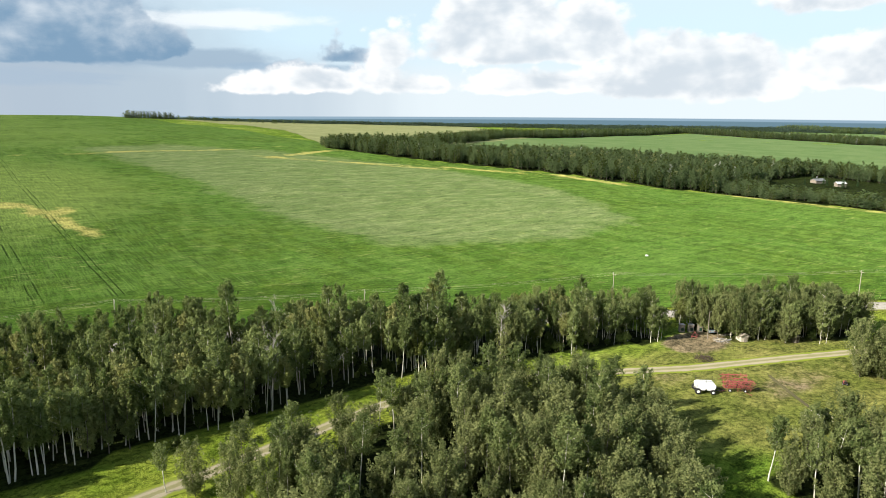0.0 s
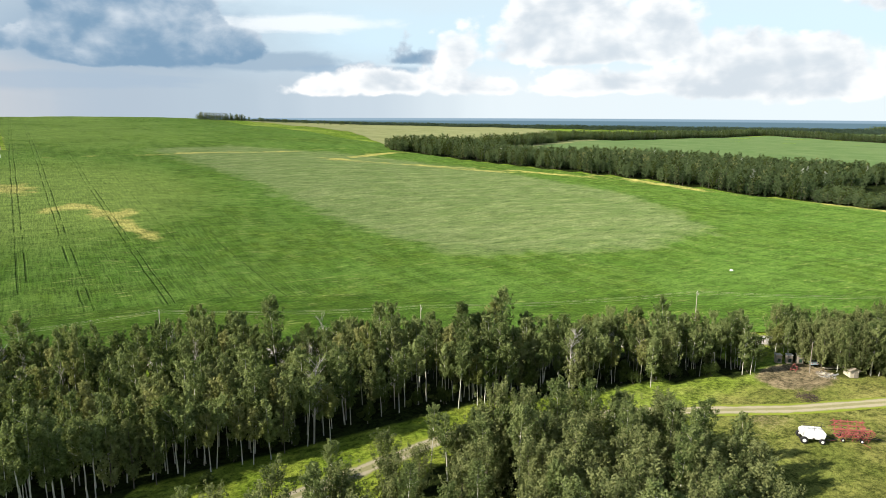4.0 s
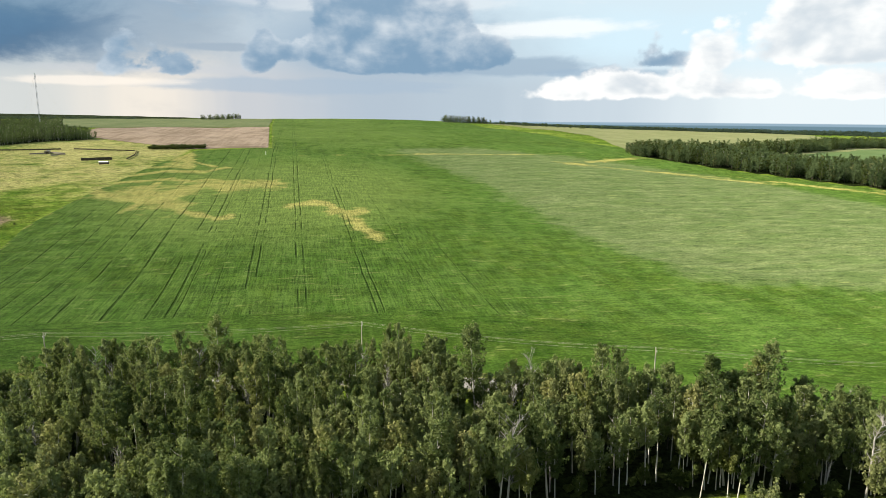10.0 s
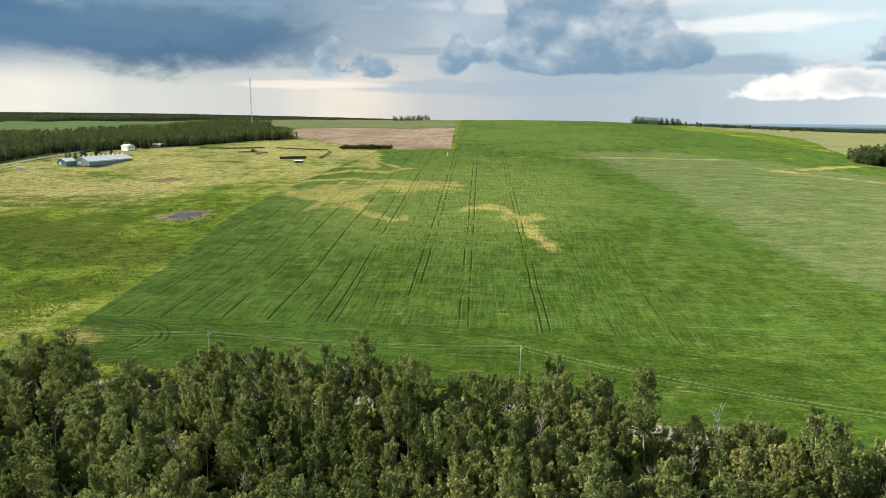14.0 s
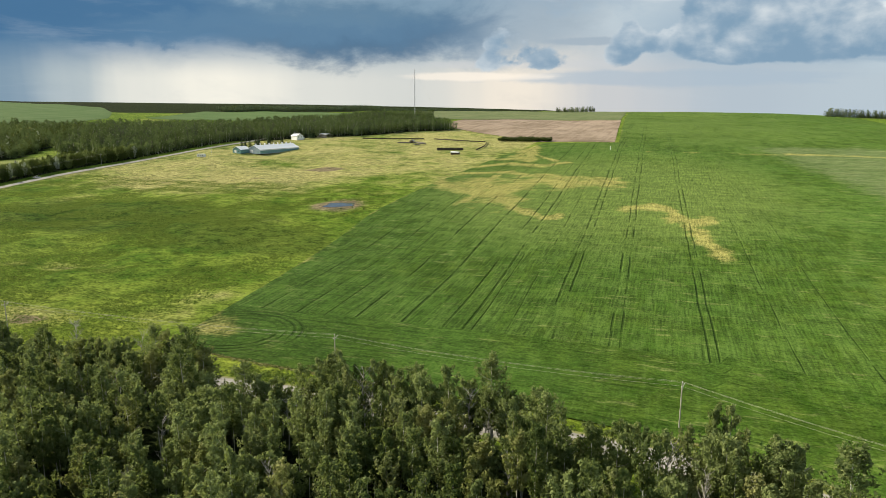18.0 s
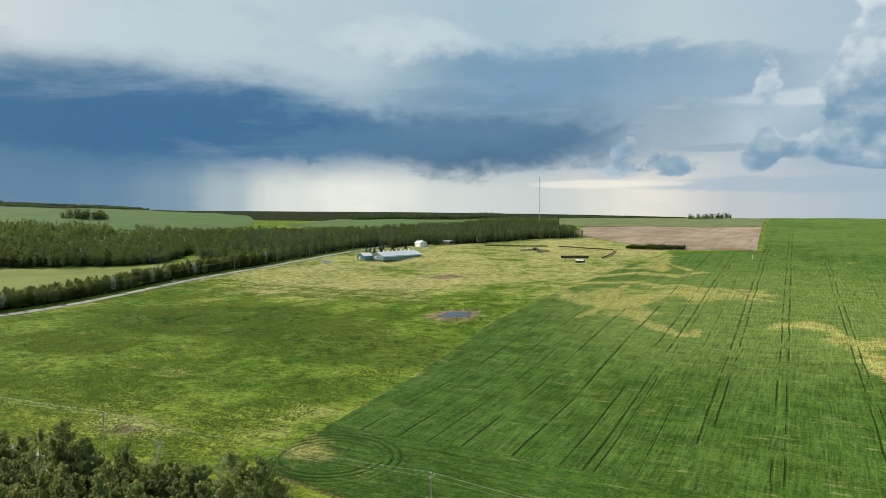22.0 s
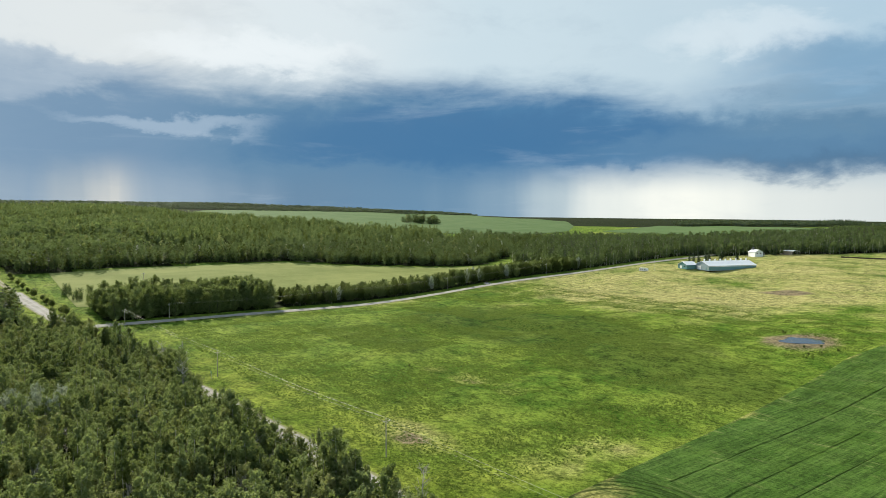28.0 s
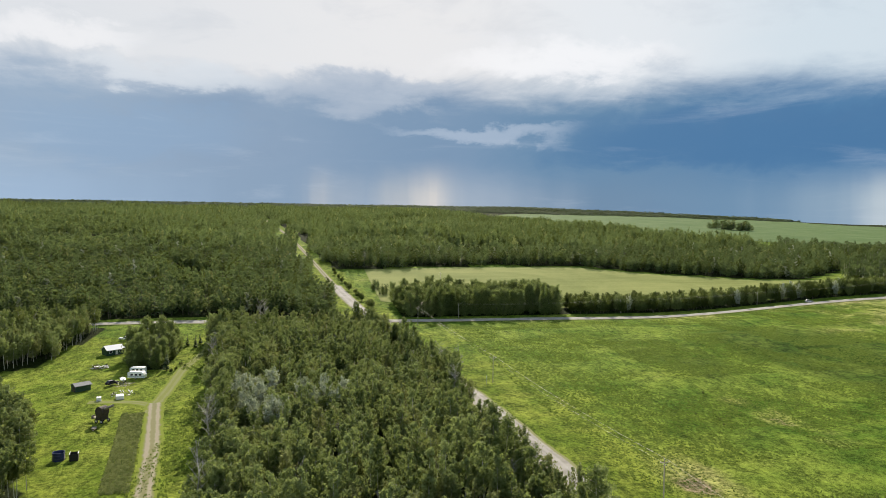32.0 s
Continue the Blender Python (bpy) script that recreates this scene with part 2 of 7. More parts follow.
    col = n.mix(far, col, n.mix(n.step(el0, -1.02, -1.12), srgb(140, 166, 184), srgb(104, 132, 146)))
    # overhead, out of view: sky darkened as cloud to weaken the ambient light
    col = n.mix(n.step(el0, 17.0, 32.0, 0.0, 0.75), col, srgb(112, 128, 146))
    # open sky overhead shows through here and there
    gap = n.math("MULTIPLY", n.step(el0, 22, 45), n.step(big, 0.55, 0.42))
    a = n.add("ShaderNodeBackground", Color=sky.outputs[0], Strength=0.09)
    b = n.add("ShaderNodeBackground", Color=col, Strength=0.635)
    m = n.add("ShaderNodeMixShader", i0=gap, i1=b.outputs[0], i2=a.outputs[0])
    n.add("ShaderNodeOutputWorld", Surface=m.outputs[0])


build_world()


# ---------- lie of the land ----------
NORTH = ((-5000, 0), (-20, 0), (60, 2.5), (200, 10.5), (310, 18.5), (400, 24), (500, 27), (620, 34), (900, 40), (1400, 48), (1650, 46), (2500, 20), (5000, 0))
EAST = ((-5000, 1), (150, 1), (300, 0.9), (500, 0.62), (900, 0.35), (1600, 0.15), (2600, 0), (5000, 0))
WEST = ((-5000, 128), (-3200, 124), (-2500, 112), (-1500, 72), (-860, 40), (-560, 14), (-420, 4.5), (-300, 1.5), (-150, 0), (5000, 0))
FADE = ((-5000, 1), (700, 1), (1300, 0.85), (2000, 0.62), (5000, 0.45))
LOW = ((-5000, 0), (700, 0), (1500, -10), (2600, -26), (5000, -60))


def profile(v, knots):
    xs, zs = zip(*knots)
    return sum(np.interp(np.asarray(v, float) + o * 80, xs, zs) for o in (-1.5, -0.75, 0, 0.75, 1.5)) / 5


def height(x, y):
    """Ground level: a slope up to the north, a long hill in the west, low land in the east."""
    x, y = np.asarray(x, float), np.asarray(y, float)
    a = profile(y, NORTH) * profile(x, EAST) + profile(x, LOW)
    b = profile(x, WEST) * profile(y, FADE)
    d = np.clip(0.5 + (a - b) / 12.0, 0, 1)
    roll = 0.8 * np.sin(x / 47 + 1.3) * np.sin(y / 61) + 0.5 * np.sin(x / 23 + y / 31)
    z = b * (1 - d) + a * d + 6 * d * (1 - d) - 1.5 + roll * np.clip((np.abs(y + 20) - 40) / 120, 0, 1)
    # sinks far out east so the sky's blue distance shows in the camera's view
    z = z - 110 * np.clip((np.hypot(x, y) - 2300) / 2300, 0, 1) * np.clip(x / 400, 0, 1)
    pasture = np.clip((-145 - x) / 40, 0, 1) * np.clip((x + 420) / 30, 0, 1) * np.clip((y - 15) / 50, 0, 1) * np.clip((480 - y) / 80, 0, 1)
    z = z + pasture * (1.0 * np.sin(x / 13 + 1.6 * np.sin(y / 41)) * np.sin(y / 29 + x / 57) + 0.45 * np.sin(x / 6.1 + y / 19) * np.sin(y / 11 - x / 31))
    r = np.hypot((x - POND[0]) / 11, (y - POND[1]) / 13)
    w = np.clip(1.8 - r, 0, 1)
    return z * (1 - w) + (POND[2] - 0.7 * np.clip(1.15 - r, 0, 0.4)) * w


POND = (-180.0, 208.0, 9.9)


def road_y(x):
    """Middle line of the gravel road."""
    return profile_sharp(x, ROAD)


def profile_sharp(v, knots):
    xs, zs = zip(*knots)
    return sum(np.interp(np.asarray(v, float) + o * 6, xs, zs) for o in (-2, -1, 0, 1, 2)) / 5


ROAD = ((-2600, -330), (-861, -95), (-530, -54), (-430, -40), (-270, -19), (-190, -13.5), (-84, -9.5), (-25, -11.5), (0, -14), (20, -19), (60, -36), (145, -76), (225, -117), (420, -215), (900, -455))
TRACK = ((-283, -125.5), (-278, -124.5), (-270, -123), (-234, -116), (-202, -111), (-100, -104), (-30, -102), (5, -95), (45, -88), (85, -98), (120, -117), (165, -134), (240, -160))
FIELD_WEST = ((-240, 480), (-215, 436), (-117, 240), (-76, 160), (-36, 76), (-19, 36), (-6, 6), (0, -40), (4, -100), (8, -132), (75, -139), (190, -153), (270, -148), (375, -143), (535, -126), (545, -54), (1000, -80), (1520, -104))
FIELD_EAST = ((-240, 484), (-21, 466), (80, 452), (222, 412), (377, 330), (474, 300), (560, 330), (900, 320), (1520, 265))
NS_ROAD_X = -430.0


def mesh_of(name, verts, faces, mats=(), smooth=False, mat_index=None):
    me = bpy.data.meshes.new(name)
    verts = np.asarray(verts, np.float32)
    if isinstance(faces, np.ndarray):
        k = faces.shape[1]
        me.vertices.add(len(verts))
        me.vertices.foreach_set("co", verts.ravel())
        me.loops.add(faces.size)
        me.loops.foreach_set("vertex_index", faces.ravel().astype(np.int32))
        me.polygons.add(len(faces))
        me.polygons.foreach_set("loop_start", np.arange(0, faces.size, k, dtype=np.int32))
        if mat_index is not None:
            me.polygons.foreach_set("material_index", np.asarray(mat_index, np.int32))
        me.update(calc_edges=True)
    else:
        me.from_pydata(verts.tolist(), [], [list(f) for f in faces])
        me.update()
    for m in mats:
        me.materials.append(m)
    if smooth:
        me.polygons.foreach_set("use_smooth", np.ones(len(me.polygons), bool))
    return me


def grid_faces(rows, cols):
    i = np.arange(rows * cols).reshape(rows, cols)
    return np.stack([i[:-1, :-1], i[:-1, 1:], i[1:, 1:], i[1:, :-1]], -1).reshape(-1, 4)


def attribute(me, name, values):
    me.attributes.new(name, "FLOAT", "POINT").data.foreach_set("value", np.asarray(values, np.float32).ravel())


def sheet(name, ys, left, right, cols, dz, mat, zones=()):
    """A surface draped over the land between two lines, row by row."""
    ys = np.asarray(ys, float)
    u = np.linspace(0, 1, cols)[None, :]
    X = left[:, None] * (1 - u) + right[:, None] * u
    Y = np.repeat(ys[:, None], cols, 1)
    me = mesh_of(name, np.stack([X, Y, height(X, Y) + dz], -1).reshape(-1, 3), grid_faces(len(ys), cols), [mat], True)
    for key, fn in zones:
        attribute(me, key, fn(X, Y))
    return new(name, me)


def ribbon(name, pts, width, crown, mat, dz=0.12, step=4.0):
    """A road along a line: crowned, with side slopes that run into the ground."""
    p = np.asarray(pts, float)
    seg = np.r_[0, np.cumsum(np.hypot(*np.diff(p, axis=0).T))]
    s = np.arange(0, seg[-1], step)
    x, y = np.interp(s, seg, p[:, 0]), np.interp(s, seg, p[:, 1])
    for _ in range(3):
        x[1:-1], y[1:-1] = (x[:-2] + 2 * x[1:-1] + x[2:]) / 4, (y[:-2] + 2 * y[1:-1] + y[2:]) / 4
    tx, ty = np.gradient(x), np.gradient(y)
    n = np.hypot(tx, ty)
    nx, ny = -ty / n, tx / n
    rng = np.random.RandomState(len(s))
    offs, ups = np.array([-1.25, -1.0, -0.55, 0, 0.55, 1.0, 1.25]) * width / 2, np.array([-0.35, 0, 0.7, 1.0, 0.7, 0, -0.35])
    w = offs[None, :] * (1 + 0.05 * rng.randn(len(s))[:, None] * (np.abs(offs) > width * 0.4))
    X, Y = x[:, None] + nx[:, None] * w, y[:, None] + ny[:, None] * w
    Z = height(X, Y) + dz + ups[None, :] * crown
    me = mesh_of(name, np.stack([X, Y, Z], -1).reshape(-1, 3), grid_faces(len(s), 7), [mat], True)
    attribute(me, "across", np.repeat((offs / (width / 2))[None, :], len(s), 0))
    return new(name, me)


def inside(x, y, poly):
    """Which of the points lie inside a polygon."""
    x, y = np.asarray(x, float), np.asarray(y, float)
    ok = np.zeros(x.shape, bool)
    for (x0, y0), (x1, y1) in zip(poly, poly[1:] + poly[:1]):
        cross = (y0 > y) != (y1 > y)
        ok ^= cross & (x < (x1 - x0) * (y - y0) / ((y1 - y0) or 1e-9) + x0)
    return ok


def ellipse(X, Y, x, y, a, b, turn=0.0):
    """1 in the middle of an ellipse, 0 on its rim, below 0 outside."""
    c, s = math.cos(radians(turn)), math.sin(radians(turn))
    dx, dy = X - x, Y - y
    return 1 - np.hypot((dx * c + dy * s) / a, (-dx * s + dy * c) / b)


# ---------- materials ----------
def material(name, rough=0.85, spec=0.2):
    m = bpy.data.materials.new(name)
    m.use_nodes = True
    n = Nodes(m.node_tree)
    s = n.add("ShaderNodeBsdfPrincipled", Roughness=rough)
    s.inputs["Specular IOR Level"].default_value = spec
    if rough > 0.88:
        s.inputs["Diffuse Roughness"].default_value = 0.35
    n.add("ShaderNodeOutputMaterial", Surface=s.outputs[0])
    return m, n, s


def bump(n, s, h, strength, distance):
    b = n.add("ShaderNodeBump", Strength=strength, Distance=distance, Height=h)
    n.put(s.inputs["Normal"], b.outputs[0])


def place(n):
    return n.add("ShaderNodeTexCoord").outputs["Object"]


def plain(name, col, rough=0.6, metal=0.0, vary=0.25, scale=3.0, spec=0.4, relief=0.0):
    """Paint, metal, wood: a base colour with grain and blotches."""
    m, n, s = material(name, rough, spec)
    p = place(n)
    a = n.math("ADD", n.math("MULTIPLY", n.noise(p, scale, 5), 0.6), n.math("MULTIPLY", n.noise(p, scale * 9, 3), 0.4))
    lo = [c * (1 - vary) for c in col]
    hi = [min(1, c * (1 + vary)) for c in col]
    n.put(s.inputs["Base Color"], n.mix(n.step(a, 0.3, 0.7), rgb(*lo), rgb(*hi)))
    s.inputs["Metallic"].default_value = metal
    if relief:
        bump(n, s, a, 0.6, relief)
    return m


def zone(n, key):
    return n.add("ShaderNodeAttribute", {"attribute_name": key}).outputs["Fac"]


def ground_material():
    m, n, s = material("rough grass", 0.95, 0.02)
    p = place(n)
    coarse, mid, fine = n.noise(p, 0.012, 5, 0.6), n.noise(p, 0.07, 6, 0.65), n.noise(p, 0.9, 6, 0.7)
    tuft = n.noise(n.scaled(p, (1, 1, 0.3)), 3.5, 4, 0.7)
    green = n.mix(n.step(mid, 0.35, 0.65), rgb(0.072, 0.145, 0.017), rgb(0.160, 0.235, 0.034))
    green = n.mix(n.step(n.math("ADD", n.math("MULTIPLY", coarse, 0.6), n.math("MULTIPLY", n.noise(p, 0.03, 6, 0.7, 0.5), 0.4)), 0.44, 0.60), green, rgb(0.205, 0.275, 0.046))
    straw = n.mix(n.step(fine, 0.3, 0.7), rgb(0.315, 0.30, 0.12), rgb(0.50, 0.45, 0.21))
    dry = n.math("ADD", zone(n, "dry"), n.math("MULTIPLY", n.math("SUBTRACT", n.math("ADD", coarse, n.math("ADD", n.math("MULTIPLY", mid, 0.6), n.math("MULTIPLY", n.noise(p, 0.03, 7, 0.75, 0.8), 0.6))), 1.1), 1.7))
    col = n.mix(n.step(dry, 0.28, 1.0, 0.0, 0.9), green, straw)
    # hollows: greener growth, darkened further by cloud shadow put into the colour
    hollow_shade = n.mix(n.step(mid, 0.35, 0.65), rgb(0.040, 0.080, 0.012), rgb(0.085, 0.125, 0.022))
    col = n.mix(n.math("MULTIPLY", n.step(n.math("ADD", zone(n, "hollow"), n.math("MULTIPLY", n.math("SUBTRACT", n.noise(p, 0.03, 6, 0.7, 0.5), 0.5), 1.6)), 0.15, 0.75), 0.7), col, hollow_shade)
    lush = n.mix(n.step(mid, 0.35, 0.65), rgb(0.125, 0.190, 0.022), rgb(0.225, 0.278, 0.045))
    col = n.mix(n.step(n.math("ADD", zone(n, "lush"), n.math("MULTIPLY", n.math("SUBTRACT", mid, 0.5), 0.8)), 0.2, 0.8), col, lush)
    # wood floor near black, with the canopy's shade put into its colour
    shaded_floor = n.mix(fine, rgb(0.010, 0.017, 0.005), rgb(0.03, 0.042, 0.012))
    col = n.mix(n.step(n.math("ADD", zone(n, "wood"), n.math("MULTIPLY", n.math("SUBTRACT", fine, 0.5), 0.5)), 0.35, 0.65), col, shaded_floor)
    col = n.mix(n.step(n.math("MULTIPLY_ADD", n.math("SUBTRACT", mid, 0.5), 0.5, zone(n, "mown")), 0.2, 0.9, 0.0, 0.85), col, n.mix(n.step(mid, 0.35, 0.65), rgb(0.150, 0.172, 0.045), rgb(0.225, 0.222, 0.075)))
    soil = n.mix(fine, rgb(0.16, 0.125, 0.08), rgb(0.30, 0.25, 0.17))
    col = n.mix(n.step(n.math("ADD", zone(n, "bare"), n.math("MULTIPLY", n.math("SUBTRACT", n.math("ADD", mid, fine), 1.0), 0.8)), 0.35, 0.75), col, soil)
    clump = n.noise(n.scaled(p, (0.6, 1, 1)), 0.28, 8, 0.75, 0.3)
    var = n.math("ADD", n.math("MULTIPLY", tuft, 0.25), n.math("ADD", n.math("MULTIPLY", fine, 0.35), n.math("MULTIPLY", clump, 0.4)))
    col = n.mix(1.0, col, n.mix(n.step(var, 0.40, 0.60), rgb(0.32, 0.36, 0.30), rgb(1.70, 1.64, 1.5)), "MULTIPLY")
    n.put(s.inputs["Base Color"], col)
    bump(n, s, n.math("ADD", n.math("MULTIPLY", mid, 2.0), n.math("ADD", n.math("MULTIPLY", tuft, 0.5), n.math("ADD", fine, n.math("MULTIPLY", clump, 2.0)))), 1.0, 0.7)
    return m


def crop_material():
    m, n, s = material("growing crop", 0.9, 0.03)
    s.inputs["Diffuse Roughness"].default_value = 0.7
    p = place(n)
    xyz = n.add("ShaderNodeSeparateXYZ", i0=p)
    coarse, mid, fine = n.noise(p, 0.014, 5, 0.6, 0.4), n.noise(p, 0.10, 6, 0.65), n.noise(p, 1.3, 5, 0.7)
    drift = n.math("MULTIPLY", n.math("SUBTRACT", n.noise(p, 0.02, 2), 0.5), 0.6)
    xx, yy = n.math("ADD", xyz.outputs[0], drift), n.math("ADD", xyz.outputs[1], drift)
    head = n.step(zone(n, "head"), 0.45, 0.55)
    bed = n.math("SUBTRACT", 1.0, head)
    long_n = n.noise(n.scaled(p, (1.2, 0.05, 1)), 1.0, 4, 0.6)

    def lines(v, pitch, at, wide):
        f = n.math("FLOORED_MODULO", v, pitch)
        return n.step(n.math("ABSOLUTE", n.math("SUBTRACT", f, at)), wide, wide * 0.3)

    # wheel tracks: single lines and pairs that lean a little to the west, broken here and there
    vx = n.math("ADD", n.math("MULTIPLY_ADD", yy, 0.031, xx), n.math("MULTIPLY", n.math("SUBTRACT", coarse, 0.5), 2.4))
    broken = n.step(n.noise(n.scaled(p, (0.07, 0.010, 1)), 1.0, 4, 0.65), 0.40, 0.56)
    west = n.step(xyz.outputs[0], 110.0, 0.0, 0.3, 1.0)

    def line_at(at, wide):
        return n.step(n.math("ABSOLUTE", n.math("SUBTRACT", vx, at)), wide, wide * 0.3)

    tracks = None
    for at, wide in ((-123, 0.5), (-110.5, 0.6), (-101, 0.35), (-91, 0.65), (-76, 0.75), (-63, 0.6), (-57, 0.7), (-54.5, 0.35), (-45, 0.3), (-34.5, 0.65), (-31.5, 0.55), (-16.3, 0.55), (-13.4, 0.55), (9, 0.45), (11.4, 0.45), (30, 0.3), (47, 0.3)):
        one = line_at(at, wide)
        tracks = one if tracks is None else n.math("MAXIMUM", tracks, one)
    rows = n.math("MULTIPLY", lines(vx, 3.1, 1.5, 0.55), n.step(n.noise(n.scaled(p, (0.09, 0.014, 1)), 1.3, 4, 0.65), 0.54, 0.70, 0.0, 0.45))
    tracks = n.math("MULTIPLY", n.math("MULTIPLY", n.math("MAXIMUM", tracks, rows), broken), n.math("MULTIPLY", bed, west))
    off_road = zone(n, "verge")
    t3 = n.math("MULTIPLY", n.math("MULTIPLY", n.math("MAXIMUM", lines(n.math("ADD", off_road, drift), 8.7, 4.0, 0.6), n.math("MULTIPLY", lines(n.math("ADD", off_road, drift), 2.9, 1.0, 0.6), 0.5)), head), n.math("MULTIPLY", broken, 0.7))
    ring = n.math("MULTIPLY", n.math("MULTIPLY", lines(n.math("ADD", zone(n, "ring"), drift), 2.1, 1.0, 0.65), n.math("MULTIPLY", n.step(zone(n, "ring"), 21.0, 17.0), n.step(zone(n, "ring"), 8.0, 11.0))), n.step(n.noise(p, 0.09, 4), 0.36, 0.56, 0.25, 1.0))
    tracks = n.math("MAXIMUM", n.math("MAXIMUM", tracks, t3), ring)
    green = n.mix(n.step(mid, 0.3, 0.7), rgb(0.042, 0.096, 0.011), rgb(0.092, 0.152, 0.023))
    green = n.mix(n.step(coarse, 0.35, 0.7), green, rgb(0.076, 0.155, 0.026))
    green = n.mix(n.math("MULTIPLY", n.step(long_n, 0.45, 0.75), 0.35), green, rgb(0.135, 0.21, 0.052))
    bands = n.noise(n.scaled(p, (0.16, 0.004, 1)), 1.0, 3, 0.6)
    green = n.mix(n.math("MULTIPLY", n.step(bands, 0.4, 0.62), n.math("MULTIPLY", bed, 0.5)), green, rgb(0.118, 0.20, 0.044))
    green = n.mix(n.step(n.math("MULTIPLY_ADD", n.math("SUBTRACT", coarse, 0.5), 1.2, zone(n, "ripe")), 0.05, 0.9, 0.0, 0.75), green, rgb(0.185, 0.258, 0.066))
    wob = n.math("MULTIPLY", n.math("SUBTRACT", n.math("ADD", mid, n.noise(p, 0.045, 7, 0.72, 0.6)), 1.0), 1.5)
    pale_c = n.mix(n.step(n.noise(n.scaled(p, (0.35, 1.0, 1)), 0.12, 6, 0.7), 0.35, 0.65), rgb(0.120, 0.178, 0.062), rgb(0.195, 0.24, 0.108))
    pale = n.math("MULTIPLY", n.step(n.math("ADD", zone(n, "pale"), n.math("MULTIPLY", wob, 1.0)), 0.1, 0.8), 0.9)
    col = n.mix(pale, green, pale_c)
    straw = n.mix(n.step(fine, 0.3, 0.7), rgb(0.30, 0.295, 0.075), rgb(0.50, 0.45, 0.17))
    col = n.mix(n.step(n.math("ADD", zone(n, "yellow"), n.math("MULTIPLY", wob, 1.4)), 0.0, 0.72, 0.0, 0.92), col, straw)
    fleck = n.math("MULTIPLY", n.step(n.noise(n.scaled(p, (0.25, 1, 1)), 0.33, 4, 0.7), 0.58, 0.70), 0.6)
    col = n.mix(fleck, col, rgb(0.25, 0.285, 0.10))
    col = n.mix(1.0, col, n.mix(n.step(n.math("ADD", n.math("MULTIPLY", fine, 0.35), n.math("ADD", n.math("MULTIPLY", n.noise(n.scaled(p, (0.35, 1, 1)), 0.22, 8, 0.78), 0.32), n.math("MULTIPLY", n.add("ShaderNodeMix", i0=n.math("MULTIPLY", bed, n.step(xyz.outputs[0], 90.0, 30.0)), i2=n.noise(n.scaled(p, (0.5, 1.3, 1)), 0.6, 6, 0.8), i3=n.noise(n.scaled(p, (2.6, 0.16, 1)), 0.55, 4, 0.7)).outputs[0], 0.33))), 0.37, 0.63), rgb(0.30, 0.35, 0.30), rgb(1.42, 1.38, 1.28)), "MULTIPLY")
    col = n.mix(n.math("MULTIPLY", tracks, 0.6), col, rgb(0.022, 0.045, 0.008))
    n.put(s.inputs["Base Color"], col)
    bump(n, s, n.math("SUBTRACT", fine, tracks), 0.9, 0.45)
    return m


def field_material(name, lo, hi):
    m, n, s = material(name, 0.92, 0.02)
    p = place(n)
    mid, fine = n.noise(p, 0.02, 6, 0.65, 0.5), n.noise(p, 0.5, 5, 0.7)
    streak = n.noise(n.scaled(p, (1, 0.06, 1)), 0.16, 4, 0.6)
    k = n.math("ADD", n.math("MULTIPLY", mid, 0.6), n.math("ADD", n.math("MULTIPLY", fine, 0.25), n.math("MULTIPLY", streak, 0.35)))
    n.put(s.inputs["Base Color"], n.mix(n.step(k, 0.45, 0.75), rgb(*lo), rgb(*hi)))
    bump(n, s, fine, 0.6, 0.3)
    return m


def gravel_material():
    m, n, s = material("pale gravel", 0.95, 0.15)
    p = place(n)
    mid, fine = n.noise(p, 0.25, 5, 0.6), n.noise(p, 4.0, 4, 0.7)
    a = n.math("ABSOLUTE", zone(n, "across"))
    rut = n.step(n.math("ABSOLUTE", n.math("SUBTRACT", a, 0.45)), 0.22, 0.05)
    col = n.mix(n.step(mid, 0.3, 0.7), rgb(0.24, 0.225, 0.19), rgb(0.35, 0.33, 0.29))
    col = n.mix(n.math("MULTIPLY", rut, 0.5), col, rgb(0.40, 0.38, 0.34))
    verge = n.step(n.math("ADD", a, n.math("MULTIPLY", n.math("SUBTRACT", fine, 0.5), 0.5)), 0.88, 1.08)
    col = n.mix(verge, col, n.mix(fine, rgb(0.13, 0.16, 0.04), rgb(0.26, 0.25, 0.09)))
    n.put(s.inputs["Base Color"], col)
    bump(n, s, fine, 0.5, 0.05)
    return m


def track_material(name="farm track", worn=1.0):
    m, n, s = material(name, 0.95, 0.03)
    p = place(n)
    mid, fine = n.noise(p, 0.3, 5, 0.6), n.noise(p, 3.0, 4, 0.7)
    a = n.math("ABSOLUTE", zone(n, "across"))
    rut = n.step(n.math("ADD", n.math("ABSOLUTE", n.math("SUBTRACT", a, 0.5)), n.math("MULTIPLY", n.math("SUBTRACT", mid, 0.5), 0.6)), 0.36, 0.12, 0.0, worn)
    bed = n.math("MULTIPLY", n.step(n.math("ADD", a, n.math("MULTIPLY", n.math("SUBTRACT", n.math("ADD", mid, fine), 1.0), 0.7)), 0.98, 0.72), 0.75 * worn)
    col = n.mix(n.math("MAXIMUM", rut, bed), n.mix(fine, rgb(0.13, 0.19, 0.02), rgb(0.24, 0.27, 0.045)), n.mix(n.math("MULTIPLY_ADD", rut, 0.5, n.math("MULTIPLY", fine, 0.6)), rgb(0.18, 0.160, 0.092), rgb(0.36, 0.32, 0.235)))
    n.put(s.inputs["Base Color"], col)
    bump(n, s, fine, 0.5, 0.08)
    return m


